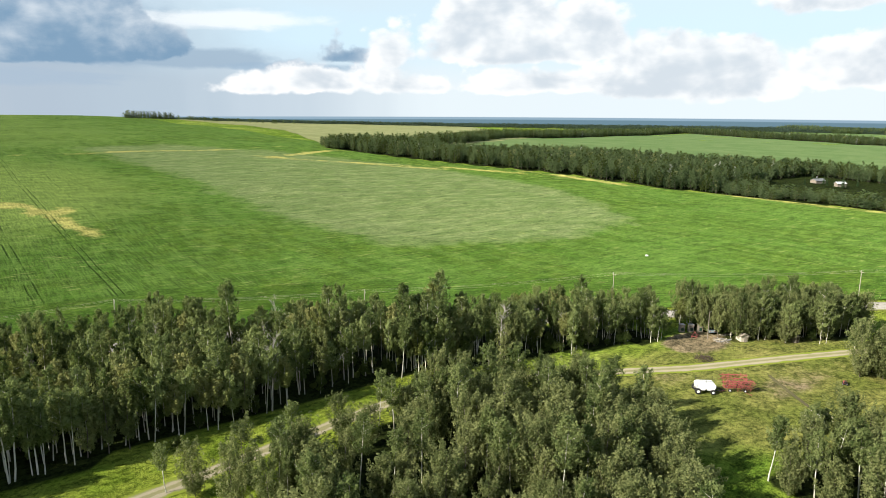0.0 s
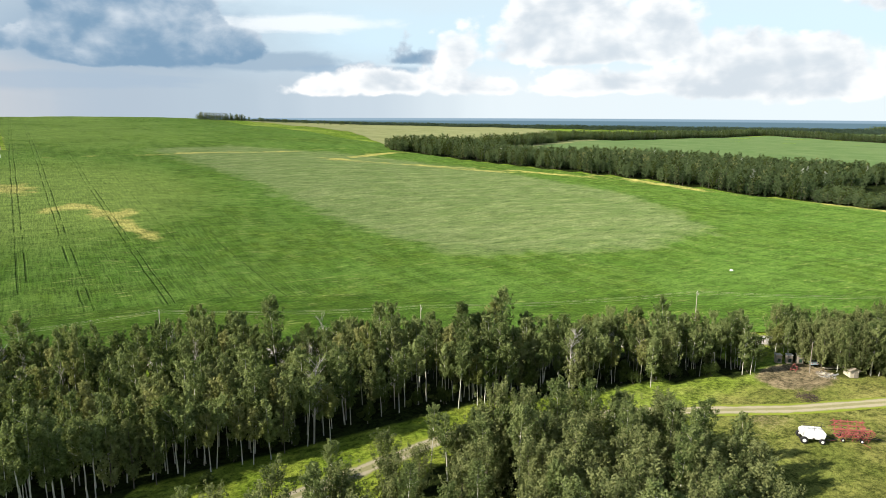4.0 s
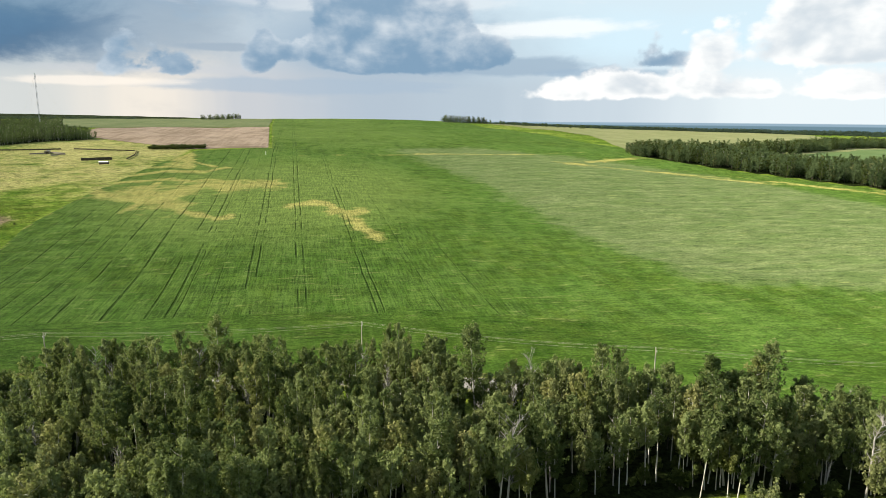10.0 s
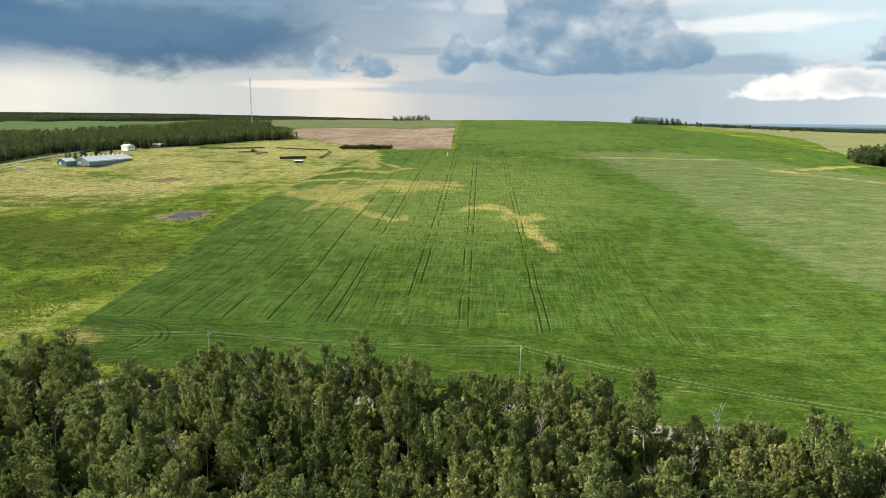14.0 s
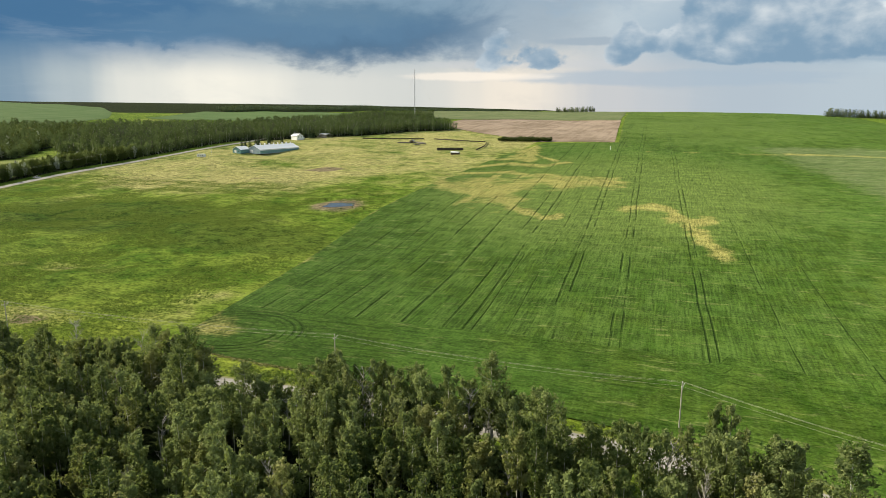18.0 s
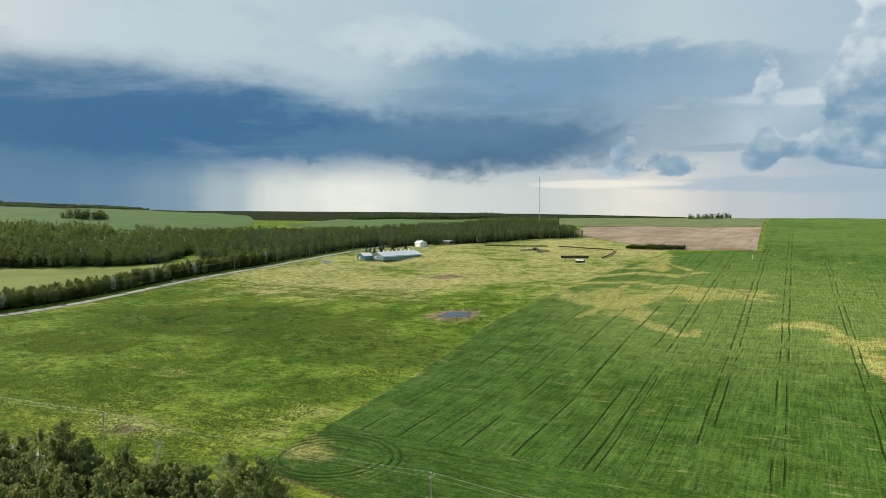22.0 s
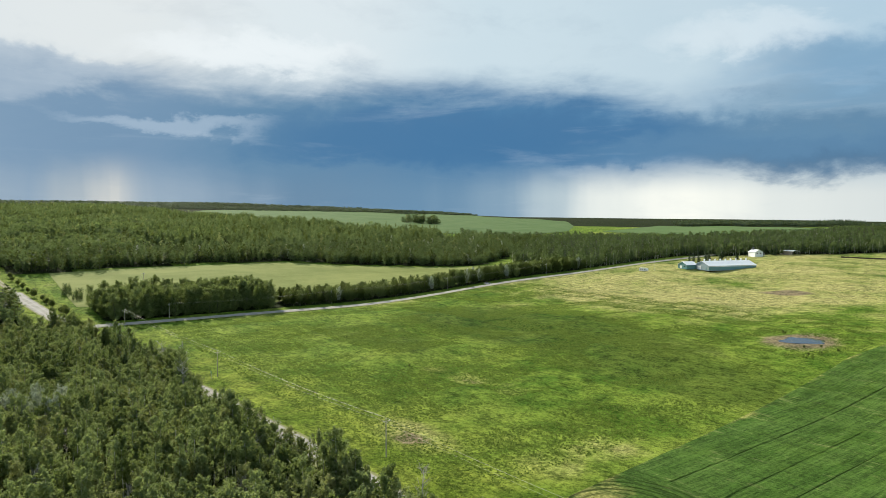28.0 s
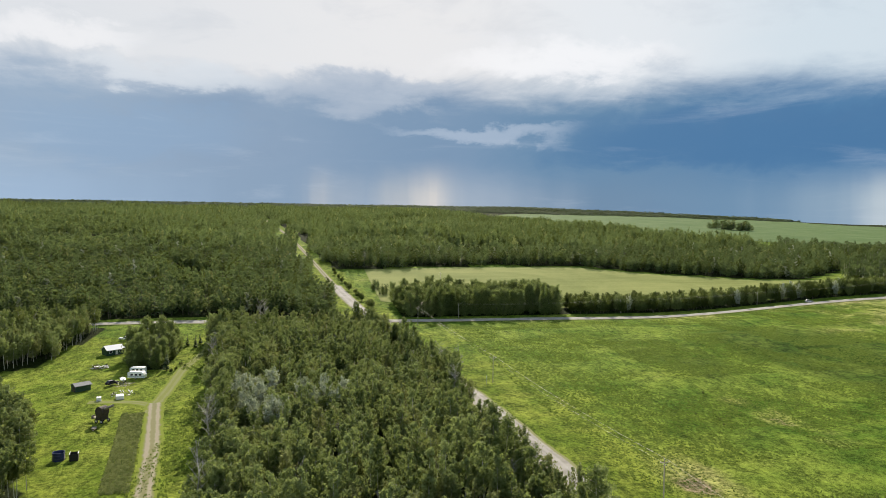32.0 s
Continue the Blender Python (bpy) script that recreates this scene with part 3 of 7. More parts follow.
def leaf_material(name, lo, hi, through=0.35):
    """Leaves that let some light through; tint shifts from tree to tree and clump to clump."""
    m = bpy.data.materials.new(name)
    m.use_nodes = True
    n = Nodes(m.node_tree)
    r = n.add("ShaderNodeObjectInfo").outputs["Random"]
    isl = n.add("ShaderNodeNewGeometry").outputs["Random Per Island"]
    k = n.math("ADD", n.math("MULTIPLY", r, 0.35), n.math("ADD", n.math("MULTIPLY", isl, 0.30), n.math("MULTIPLY", zone(n, "tint"), 0.55)))
    col = n.mix(n.step(k, 0.05, 1.1), rgb(*lo), rgb(*hi))
    s = n.add("ShaderNodeBsdfPrincipled", Base_Color=col, Roughness=0.75)
    s.inputs["Specular IOR Level"].default_value = 0.06
    t = n.add("ShaderNodeBsdfTranslucent", Color=n.mix(0.5, col, rgb(0.24, 0.30, 0.06)))
    mix = n.add("ShaderNodeMixShader", i0=through, i1=s.outputs[0], i2=t.outputs[0])
    n.add("ShaderNodeOutputMaterial", Surface=mix.outputs[0])
    return m


def bark_material(name, lo, hi, mark):
    m, n, s = material(name, 0.9, 0.1)
    p = place(n)
    v = n.noise(n.scaled(p, (3, 3, 1.2)), 1.6, 5, 0.7)
    col = n.mix(n.step(n.noise(p, 0.6, 4), 0.3, 0.7), rgb(*lo), rgb(*hi))
    col = n.mix(n.step(v, 0.58, 0.68), col, rgb(*mark))
    n.put(s.inputs["Base Color"], col)
    return m


GROUND = ground_material()
CROP = crop_material()
GRAVEL = gravel_material()
TRACKM = track_material()
FAINT = track_material("grassy track", 0.45)
PLOUGH = field_material("ploughed soil", (0.19, 0.145, 0.10), (0.37, 0.29, 0.215))
HAY = field_material("mown hay", (0.17, 0.20, 0.055), (0.25, 0.27, 0.085))
# far crop blue is lifted, putting some distance haze into the colour
FARCROP = field_material("far crop", (0.082, 0.142, 0.048), (0.125, 0.180, 0.070))
FARSTRAW = field_material("far ripening crop", (0.18, 0.205, 0.085), (0.255, 0.262, 0.125))
LEAF_ASPEN = leaf_material("aspen leaves", (0.038, 0.066, 0.019), (0.236, 0.280, 0.108), 0.4)
LEAF_GREY = leaf_material("poplar leaves", (0.044, 0.066, 0.022), (0.255, 0.278, 0.116), 0.4)
LEAF_SILVER = leaf_material("silvery leaves", (0.160, 0.190, 0.130), (0.520, 0.550, 0.440), 0.3)
LEAF_GOLD = leaf_material("yellowing leaves", (0.100, 0.120, 0.030), (0.290, 0.292, 0.115), 0.32)
# both far leaf colours carry distance haze as a bluish cast
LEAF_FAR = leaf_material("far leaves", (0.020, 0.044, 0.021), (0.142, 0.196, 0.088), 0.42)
LEAF_HAZED = leaf_material("dim spruce and aspen leaves", (0.020, 0.042, 0.034), (0.075, 0.112, 0.088), 0.3)
# darker leaves: the undergrowth's shade is put into the colour
LEAF_SHADED = leaf_material("willow leaves", (0.024, 0.042, 0.011), (0.085, 0.112, 0.032), 0.36)
BLADES = leaf_material("grass blades", (0.045, 0.095, 0.014), (0.175, 0.24, 0.05), 0.35)
STRAW = leaf_material("dry grass", (0.22, 0.22, 0.08), (0.46, 0.43, 0.20), 0.3)
NEEDLE = leaf_material("spruce needles", (0.016, 0.036, 0.014), (0.05, 0.085, 0.034), 0.1)
BARK = bark_material("aspen bark", (0.42, 0.41, 0.34), (0.62, 0.60, 0.52), (0.07, 0.06, 0.05))
BARK_DARK = bark_material("dark bark", (0.10, 0.085, 0.07), (0.17, 0.15, 0.12), (0.05, 0.04, 0.03))
BARK_DEAD = bark_material("dead wood", (0.30, 0.28, 0.25), (0.46, 0.43, 0.39), (0.16, 0.14, 0.12))

# ---------- woods: where they stand ----------
WOOD_STRIP = [(-398, -122), (-398, -44), (-300, -26), (-270, -23), (-252, -29), (-228, -31), (-212, -27), (-188, -28), (-176, -24), (-165, -21.5), (-140, -18), (-95, -17), (-90, -29), (-80, -29), (-72, -19), (-30, -20), (-16, -30), (-4, -36), (2, -28), (14, -30), (20, -40), (60, -53), (118, -72), (136, -86), (133, -98), (92, -86), (45, -75), (15, -78), (-12, -79), (-30, -82), (-100, -92), (-205, -98)]
WOOD_EAST = [(150, -90), (172, -100), (196, -113), (190, -127), (166, -124), (152, -116), (146, -104)]
WOOD_SOUTH = [(18, -104), (50, -96), (78, -110), (80, -132), (70, -150), (52, -172), (30, -165), (0, -135), (2, -110)]
WOOD_SE = [(82, -158), (108, -160), (130, -169), (145, -195), (108, -218), (80, -190)]
WOOD_FAR_E = [(149, -147), (158, -141), (205, -162), (240, -185), (240, -230), (165, -190), (150, -160)]
WOOD_NE = [(466, -60), (454, 90), (416, 222), (334, 380), (300, 470), (330, 482), (385, 440), (470, 378), (600, 300), (685, 150), (700, -100)]
FARM_E = [(505, 84), (560, 122), (640, 118), (650, 10), (560, -10), (508, 20)]
WOOD_NE_N = [(300, 474), (318, 512), (420, 524), (560, 612), (738, 740), (1100, 862), (1584, 1000), (1584, 945), (1100, 806), (738, 690), (560, 566), (430, 488), (340, 452)]
WOOD_E = [(1584, 1000), (1620, 960), (1430, 372), (1380, 0), (1330, 0), (1370, 372), (1560, 940)]
WOOD_E_RIDGE = [(1900, 700), (2100, 1000), (2600, 900), (2700, 300), (2200, 350)]
WOOD_NW = [(-446, 500), (-352, 560), (-300, 650), (-262, 690), (-300, 735), (-420, 880), (-380, 980), (-500, 960), (-470, 760), (-560, 640), (-700, 590), (-820, 500), (-640, 500), (-560, 380), (-520, 345), (-446, 352)]
HEDGE_W = [(-441, -24), (-441, 352), (-459, 352), (-460, 200), (-462, 90), (-488, 60), (-490, 6), (-488, -22)]
WOOD_W_NEAR = [(-640, -54), (-652, 0), (-668, 90), (-655, 176), (-556, 330), (-640, 500), (-720, 490), (-720, -66)]
WOOD_W = [(-720, -66), (-720, 490), (-830, 470), (-880, 440), (-1130, 360), (-1480, 280), (-1900, 250), (-1900, -228), (-1300, -144), (-880, -86)]
WOOD_SW = [(-444, -58), (-448, -330), (-560, -600), (-720, -560), (-720, -90), (-600, -75)]
WOOD_SW_FAR = [(-720, -90), (-720, -560), (-560, -600), (-700, -900), (-1900, -900), (-1900, -250), (-1300, -163), (-861, -107)]
WOOD_W_FAR = [(-1900, -1400), (-1900, 300), (-1750, 560), (-1850, 1350), (-3300, 2000), (-3300, -1700)]
YARD_TREES = [(-336, -146), (-332, -131), (-368, -130), (-392, -146), (-389, -152), (-360, -151)]
YARD_SW = [(-398, -178), (-345, -184), (-330, -200), (-300, -240), (-420, -300), (-420, -180)]
YARD_S = [(-204, -138), (-230, -144), (-262, -160), (-285, -176), (-240, -215), (-150, -190), (-150, -138)]
HEDGE_HEAD = [(-441, -22), (-441, 84), (-470, 84), (-488, 60), (-490, -22)]
GLADE = [(-548, -128), (-600, -146), (-668, -182), (-655, -200), (-590, -176), (-548, -150)]
FOREST_GAPS = ([(-1385, 215), (-1360, 300), (-1440, 340), (-1475, 230)], [(-2000, -300), (-2000, -200), (-2160, -180), (-2160, -320)], [(-1350, -320), (-1350, -285), (-1410, -280), (-1410, -325)])
ALL_WOODS = [WOOD_STRIP, WOOD_EAST, WOOD_SOUTH, WOOD_SE, WOOD_FAR_E, WOOD_NE, WOOD_NE_N, WOOD_E, WOOD_E_RIDGE, WOOD_NW, HEDGE_W, WOOD_W, WOOD_W_NEAR, WOOD_SW, WOOD_SW_FAR, WOOD_W_FAR, YARD_TREES, YARD_SW, YARD_S]


# ---------- ground ----------
def axis(lo, hi, near_lo, near_hi, step):
    mid = np.arange(near_lo, near_hi, step)
    up = [near_hi]
    while up[-1] < hi:
        up.append(up[-1] + max(step, (up[-1] - near_hi) * 0.06 + step))
    dn = [near_lo - step]
    while dn[-1] > lo:
        dn.append(dn[-1] - max(step, (near_lo - dn[-1]) * 0.06 + step))
    return np.r_[dn[::-1], mid, up]


def build_ground():
    gx, gy = axis(-4700, 4700, -480, 260, 5.0), axis(-4700, 4700, -240, 420, 5.0)
    X, Y = np.meshgrid(gx, gy)
    me = mesh_of("ground", np.stack([X, Y, height(X, Y)], -1).reshape(-1, 3), grid_faces(len(gy), len(gx)), [GROUND], True)
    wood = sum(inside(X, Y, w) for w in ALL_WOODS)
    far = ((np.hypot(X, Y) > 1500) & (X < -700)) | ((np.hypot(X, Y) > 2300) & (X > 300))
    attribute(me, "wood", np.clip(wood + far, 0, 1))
    pasture = (X > -425) & (X < -130) & (Y > 0) & (Y < 700)
    # dry straw up the slope; its paleness also puts sunlight into the colour
    dry = np.where(pasture, 0.08 + 0.66 * np.clip((Y - 135 - 0.12 * (X + 280)) / 210, 0, 1), 0.2)
    for x, y, a, b, w in ((-228, 66, 50, 12, 0.45), (-188, 14, 26, 12, 0.6), (-270, 300, 70, 40, 0.35), (-205, 125, 80, 32, -1.0), (-320, 110, 110, 40, -0.7), (-300, 250, 90, 40, 0.3), (-150, 40, 14, 40, 0.3), (-420, 150, 8, 260, 0.2), (132, -132, 62, 30, 0.25)):
        dry = dry + w * np.clip(ellipse(X, Y, x, y, a, b) * 2, 0, 1)
    attribute(me, "dry", dry)
    hollow = np.zeros_like(X)
    for x, y, a, b, w in ((-290, 150, 130, 50, 1.0), (-190, 130, 60, 40, 0.8), (-330, 80, 80, 25, 0.6)):
        hollow = np.maximum(hollow, w * np.clip(ellipse(X, Y, x, y, a, b) * 2, 0, 1))
    attribute(me, "hollow", hollow)
    lush = ((Y > -135) & (Y < -70) & (X > -420) & (X < 88)) | ((X < -200) & (X > -400) & (Y < -100) & (Y > -260)) | ((np.abs(Y - road_y(X)) < 16) & (X < 420) & (X > -700))
    attribute(me, "lush", np.maximum(lush * 1.0, np.clip(0.9 - (Y - road_y(X)) / 75, 0, 0.62) * (X < -132) * (X > -425) * (Y > -20)))
    bare = np.zeros_like(X)
    for x, y, a, b, w in ((138, -104, 15, 10, 1.3), (108, -118, 22, 7, 0.42), (146, -136, 26, 12, 0.40), (-188, 13, 12, 6, 0.75), (-227, 67, 14, 4, 0.5), (-250, 325, 26, 12, 0.8), (-275, 274, 14, 9, 0.5), (-111, 24, 9, 7, 0.9), (-335, 250, 9, 5, 0.6), (125, -138, 12, 6, 0.5), (-180, 207, 22, 26, 0.8)):
        bare = bare + w * np.clip(ellipse(X, Y, x, y, a, b) * 2, 0, 1)
    attribute(me, "bare", bare)
    attribute(me, "mown", np.clip(ellipse(X, Y, 130, -136, 66, 38, -14) * 3, 0, 1))
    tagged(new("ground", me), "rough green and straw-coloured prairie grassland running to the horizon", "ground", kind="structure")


build_ground()


def left_right(ys, a, b):
    return np.array([np.interp(y, *zip(*a)) for y in ys]), np.array([np.interp(y, *zip(*b)) for y in ys])


# dried-out channels in the crop: half width and course
CHANNELS = ((8, [(-156, 291), (-137, 270), (-115, 257), (-101, 244), (-94, 235)]), (5, [(-156, 299), (-157, 343), (-150, 399), (-115, 407)]), (4.5, [(-156, 343), (-122, 378), (-94, 366), (-80, 394)]),
            (4, [(-142, 323), (-113, 336), (-96, 322)]), (13, [(-96, 242), (-105, 271), (-97, 293), (-84, 310), (-68, 303)]), (4, [(-114, 282), (-118, 304), (-117, 319)]), (4.5, [(-68, 303), (-54, 302), (-37, 307)]),
            (9, [(-54, 304), (-40, 307)]), (4, [(-94, 235), (-83, 221), (-72, 210), (-63, 200), (-58, 206)]), (2.6, [(-114, 220), (-112, 245)]),
            (4, [(-26, 233), (-14, 238), (-6, 236), (0, 217), (4, 209), (15, 211)]), (5, [(4, 206), (8, 184), (13, 165), (16, 152)]), (5, [(-2, 212), (12, 206)]), (6, [(-133, 532), (-117, 438), (-111, 396)]), (3, [(-130, 470), (-90, 400)]))


def build_crop():
    ys = np.r_[np.arange(-240, -12, 3.0), np.arange(-12, 12, 0.7), np.arange(12, 560, 2.5), np.arange(560, 1560, 9.0)]
    le, ri = left_right(ys, FIELD_WEST, FIELD_EAST)
    pale_poly = [(128, 62), (170, 40), (225, 26), (300, 48), (345, 150), (330, 300), (230, 470), (150, 560), (60, 520), (76, 425), (88, 370), (112, 140)]

    def pale(X, Y):
        d = np.full(X.shape, 1e9)
        for (x0, y0), (x1, y1) in zip(pale_poly, pale_poly[1:] + pale_poly[:1]):
            t = np.clip(((X - x0) * (x1 - x0) + (Y - y0) * (y1 - y0)) / ((x1 - x0) ** 2 + (y1 - y0) ** 2), 0, 1)
            d = np.minimum(d, np.hypot(X - x0 - t * (x1 - x0), Y - y0 - t * (y1 - y0)))
        return np.where(inside(X, Y, pale_poly), 1, -1) * np.clip(d / 20, 0, 1) * 0.75 + 0.25

    def yellow(X, Y):
        v = np.full(X.shape, -1.0)
        for e in ((-112, 280, 26, 34, 0), (-124, 420, 14, 40, 0), (-128, 470, 14, 40, 0), (215, 400, 14, 28, 30), (262, 432, 66, 9, 22), (262, 358, 70, 6, -35), (310, 312, 50, 6, -40), (360, 275, 70, 6, -55), (120, 480, 130, 7, 6), (-128, 22, 14, 9, 0), (455, 60, 10, 120, 6), (410, 200, 10, 70, 18)):
            v = np.maximum(v, ellipse(X, Y, *e))
        for wide, line in CHANNELS:
            d = np.full(X.shape, 1e9)
            for (x0, y0), (x1, y1) in zip(line, line[1:]):
                t = np.clip(((X - x0) * (x1 - x0) + (Y - y0) * (y1 - y0)) / ((x1 - x0) ** 2 + (y1 - y0) ** 2), 0, 1)
                d = np.minimum(d, np.hypot(X - x0 - t * (x1 - x0), (Y - y0 - t * (y1 - y0)) * 0.45))
            v = np.maximum(v, 1.2 - d / wide)
        return np.maximum(v * 0.8, 0.2 - np.clip((X - np.interp(Y, *zip(*FIELD_WEST))) / 6, 0, 1) - np.where(Y < 30, 9, 0))

    def verge(X, Y):
        return (Y - road_y(X)) * np.where(X > 10, 0.9, 1.0)

    def head(X, Y):
        return np.clip(0.5 + (54 - verge(X, Y)) / 8, 0, 1)

    # crop is paler and yellower in the middle and far parts
    def ripe(X, Y):
        return np.clip(ellipse(X, Y, -40, 285, 135, 185) * 1.7, 0, 1) + 0.45 * np.clip((Y - 380) / 250, 0, 1) * np.clip((260 - X) / 200, 0, 1)

    def ring(X, Y):
        return np.hypot((X + 120.0) * 0.9, Y - 22.0)

    ob = sheet("crop_field", ys, le, ri, 190, 0.28, CROP, (("pale", pale), ("yellow", yellow), ("head", head), ("verge", verge), ("ring", ring), ("ripe", ripe)))
    tagged(ob, "green growing crop with tramlines, pale and yellowed patches", "crop field", kind="structure")


build_crop()


def field(name, mat, ys, le, ri, dz, label, cols=24):
    ob = sheet(name, ys, np.interp(ys, *zip(*le)), np.interp(ys, *zip(*ri)), cols, dz, mat)
    return tagged(ob, label, "field", kind="structure")


field("ploughed_field", PLOUGH, np.arange(548, 960, 8.0), ((548, -135), (640, -215), (700, -258), (760, -300), (960, -332)), ((548, -58), (960, -82)), 0.3, "bare brown ploughed soil beside the green crop")
field("hill_pasture_field", field_material("hill pasture", (0.115, 0.148, 0.062), (0.175, 0.198, 0.095)), np.arange(964, 1560, 12.0), ((964, -420), (1560, -640)), ((964, -84), (1560, -108)), 0.4, "dull green pasture on the hill crest")
field("hay_field", HAY, np.arange(-30, 344, 6.0), ((-30, -640), (60, -652), (170, -645), (344, -535)), ((-30, -495), (40, -470), (60, -464), (200, -464), (344, -470)), 0.3, "pale mown hay meadow between dark woods")
field("east_field", FARCROP, np.arange(-80, 900, 10.0), ((-80, 705), (150, 692), (300, 606), (380, 476), (440, 392), (470, 420), (560, 556), (680, 736), (800, 1090), (900, 1400)), ((-80, 1325), (372, 1368), (900, 1545)), 0.5, "smooth green crop beyond the dark woods", 60)
field("ridge_field", FARCROP, np.arange(0, 1500, 30.0), ((0, 1400), (372, 1440), (960, 1640), (1500, 1800)), ((0, 2600), (1500, 2600)), 0.6, "far green field under a wooded ridge", 40)
field("ripening_field", FARSTRAW, np.arange(520, 2000, 15.0), ((520, 318), (900, 424), (1520, 384), (2000, 300)), ((520, 500), (700, 800), (1000, 1000), (1500, 1300), (2000, 1500)), 0.6, "pale straw-green ripening crop on the far slope")
field("west_hill_field", FARCROP, np.arange(300, 1250, 12.0), ((300, -1500), (420, -1780), (800, -1960), (1250, -1900)), ((300, -1480), (380, -1150), (480, -900), (620, -840), (800, -900), (1000, -1080), (1250, -1350)), 0.8, "smooth green crop on the western hill", 60)

field("north_hill_field", FARCROP, np.arange(840, 1262, 12.0), ((840, -860), (1262, -1060)), ((840, -620), (960, -520), (1262, -620)), 0.8, "pale green crop on the north-western slope", 40)
field("forest_clearing_field", FARSTRAW, np.arange(212, 342, 8.0), ((212, -1476), (342, -1450)), ((212, -1384), (300, -1362), (342, -1430)), 0.8, "pale strip of stubble in the western forest")
field("far_clearing_field", FARSTRAW, np.arange(-316, -180, 8.0), ((-316, -2160), (-180, -2160)), ((-316, -2002), (-180, -2002)), 0.8, "pale clearing in the far western forest")

# ---------- roads ----------
xs = np.arange(-1500, -555, 5.0)
tagged(ribbon("forest_road", list(zip(xs, road_y(xs))), 4.6, 0.2, TRACKM, 0.12), "narrow dirt road cut through the western forest", "road", kind="structure")
xs = np.arange(-560, 900, 5.0)
tagged(ribbon("road", list(zip(xs, road_y(xs))), 7.6, 0.22, GRAVEL, 0.15), "pale gravel road with grassy verges", "road", kind="structure")
tagged(ribbon("side_road", [(NS_ROAD_X + 4 * math.sin(y / 160.0), y) for y in np.arange(-330, 900, 5.0)], 7.4, 0.22, GRAVEL, 0.30), "straight pale gravel side road", "road", kind="structure")
tagged(ribbon("grass_track", [(-272, -125), (-300, -124.5), (-330, -125), (-360, -122), (-405, -116)], 4.0, 0.04, FAINT, 0.08, 2.5), "faint grassy wheel track beside the wood", "track", kind="structure")
tagged(ribbon("grass_track", [(-279, -125), (-284, -130), (-286, -138), (-286, -147)], 3.6, 0.03, FAINT, 0.07, 1.5), "faint worn turning across the lawn", "track", kind="structure")
tagged(ribbon("farm_track", TRACK, 4.6, 0.05, TRACKM, 0.10, 2.5), "two-rut dirt farm track in grass", "track", kind="structure")


# ---------- trees ----------
def tube(path, radii, sides=6):
    """Verts and quads of a tapered tube along a path."""
    path, v = np.asarray(path, float), []
    for i, (p, r) in enumerate(zip(path, radii)):
        d = path[min(i + 1, len(path) - 1)] - path[max(i - 1, 0)]
        d = d / (np.linalg.norm(d) + 1e-9)
        a = np.cross(d, (0.3, 1, 0.2))
        a /= np.linalg.norm(a) + 1e-9
        b = np.cross(d, a)
        for k in range(sides):
            t = 2 * math.pi * k / sides
            v.append(p + r * (math.cos(t) * a + math.sin(t) * b))
    f = [[i * sides + k, i * sides + (k + 1) % sides, (i + 1) * sides + (k + 1) % sides, (i + 1) * sides + k] for i in range(len(path) - 1) for k in range(sides)]
    return np.array(v), np.array(f)


def tri(f):
    """Quads as triangles."""
    f = np.asarray(f)
    return f if f.shape[1] == 3 else np.concatenate([f[:, [0, 1, 2]], f[:, [0, 2, 3]]])


def merge(parts):
    vs, fs, off = [], [], 0
    for v, f in parts:
        if vs:  # limbs grow out of the wood before them
            old = np.concatenate(vs)
            k = int(((old - v[0]) ** 2).sum(1).argmin())
            fs.append(np.array([[k, off, off + 1, off + 2]]))
        vs.append(v), fs.append(f + off)
        off += len(v)
    return np.concatenate(vs), np.concatenate(fs)


def leaves(rng, lobes, per, size):
    """Leaf sprays: small leaf triangles strewn through lobes (x, y, z, radius, upright stretch). Returns verts, faces, tint per vertex."""
    lobes = np.asarray(lobes, float)
    i = rng.choice(len(lobes), per, p=lobes[:, 3] ** 2 / (lobes[:, 3] ** 2).sum())
    d = rng.randn(per, 3)
    d /= np.linalg.norm(d, axis=1, keepdims=True)
    r = lobes[i, 3] * rng.uniform(0.12, 1.15, per) ** 0.5
    c = lobes[i, :3] + d * r[:, None] * np.stack([np.ones(per), np.ones(per), lobes[i, 4]], 1)
    nrm = d * 0.8 + rng.randn(per, 3) * 0.62 + (0, 0, 0.35)
    nrm /= np.linalg.norm(nrm, axis=1, keepdims=True)
    a = np.cross(nrm, rng.randn(per, 3))
    a /= np.linalg.norm(a, axis=1, keepdims=True)
    b = np.cross(nrm, a)
    s = size * rng.uniform(0.55, 1.3, per)[:, None]
    k = rng.uniform(0.5, 0.85, per)[:, None]
    v = np.stack([c + a * s, c - a * s * 0.7 + b * s * k, c - a * s * 0.5 - b * s * k], 1).reshape(-1, 3)
    f = np.arange(per * 3).reshape(-1, 3)
    tint = np.repeat(rng.rand(len(lobes))[i], 3)
    return v, f, tint


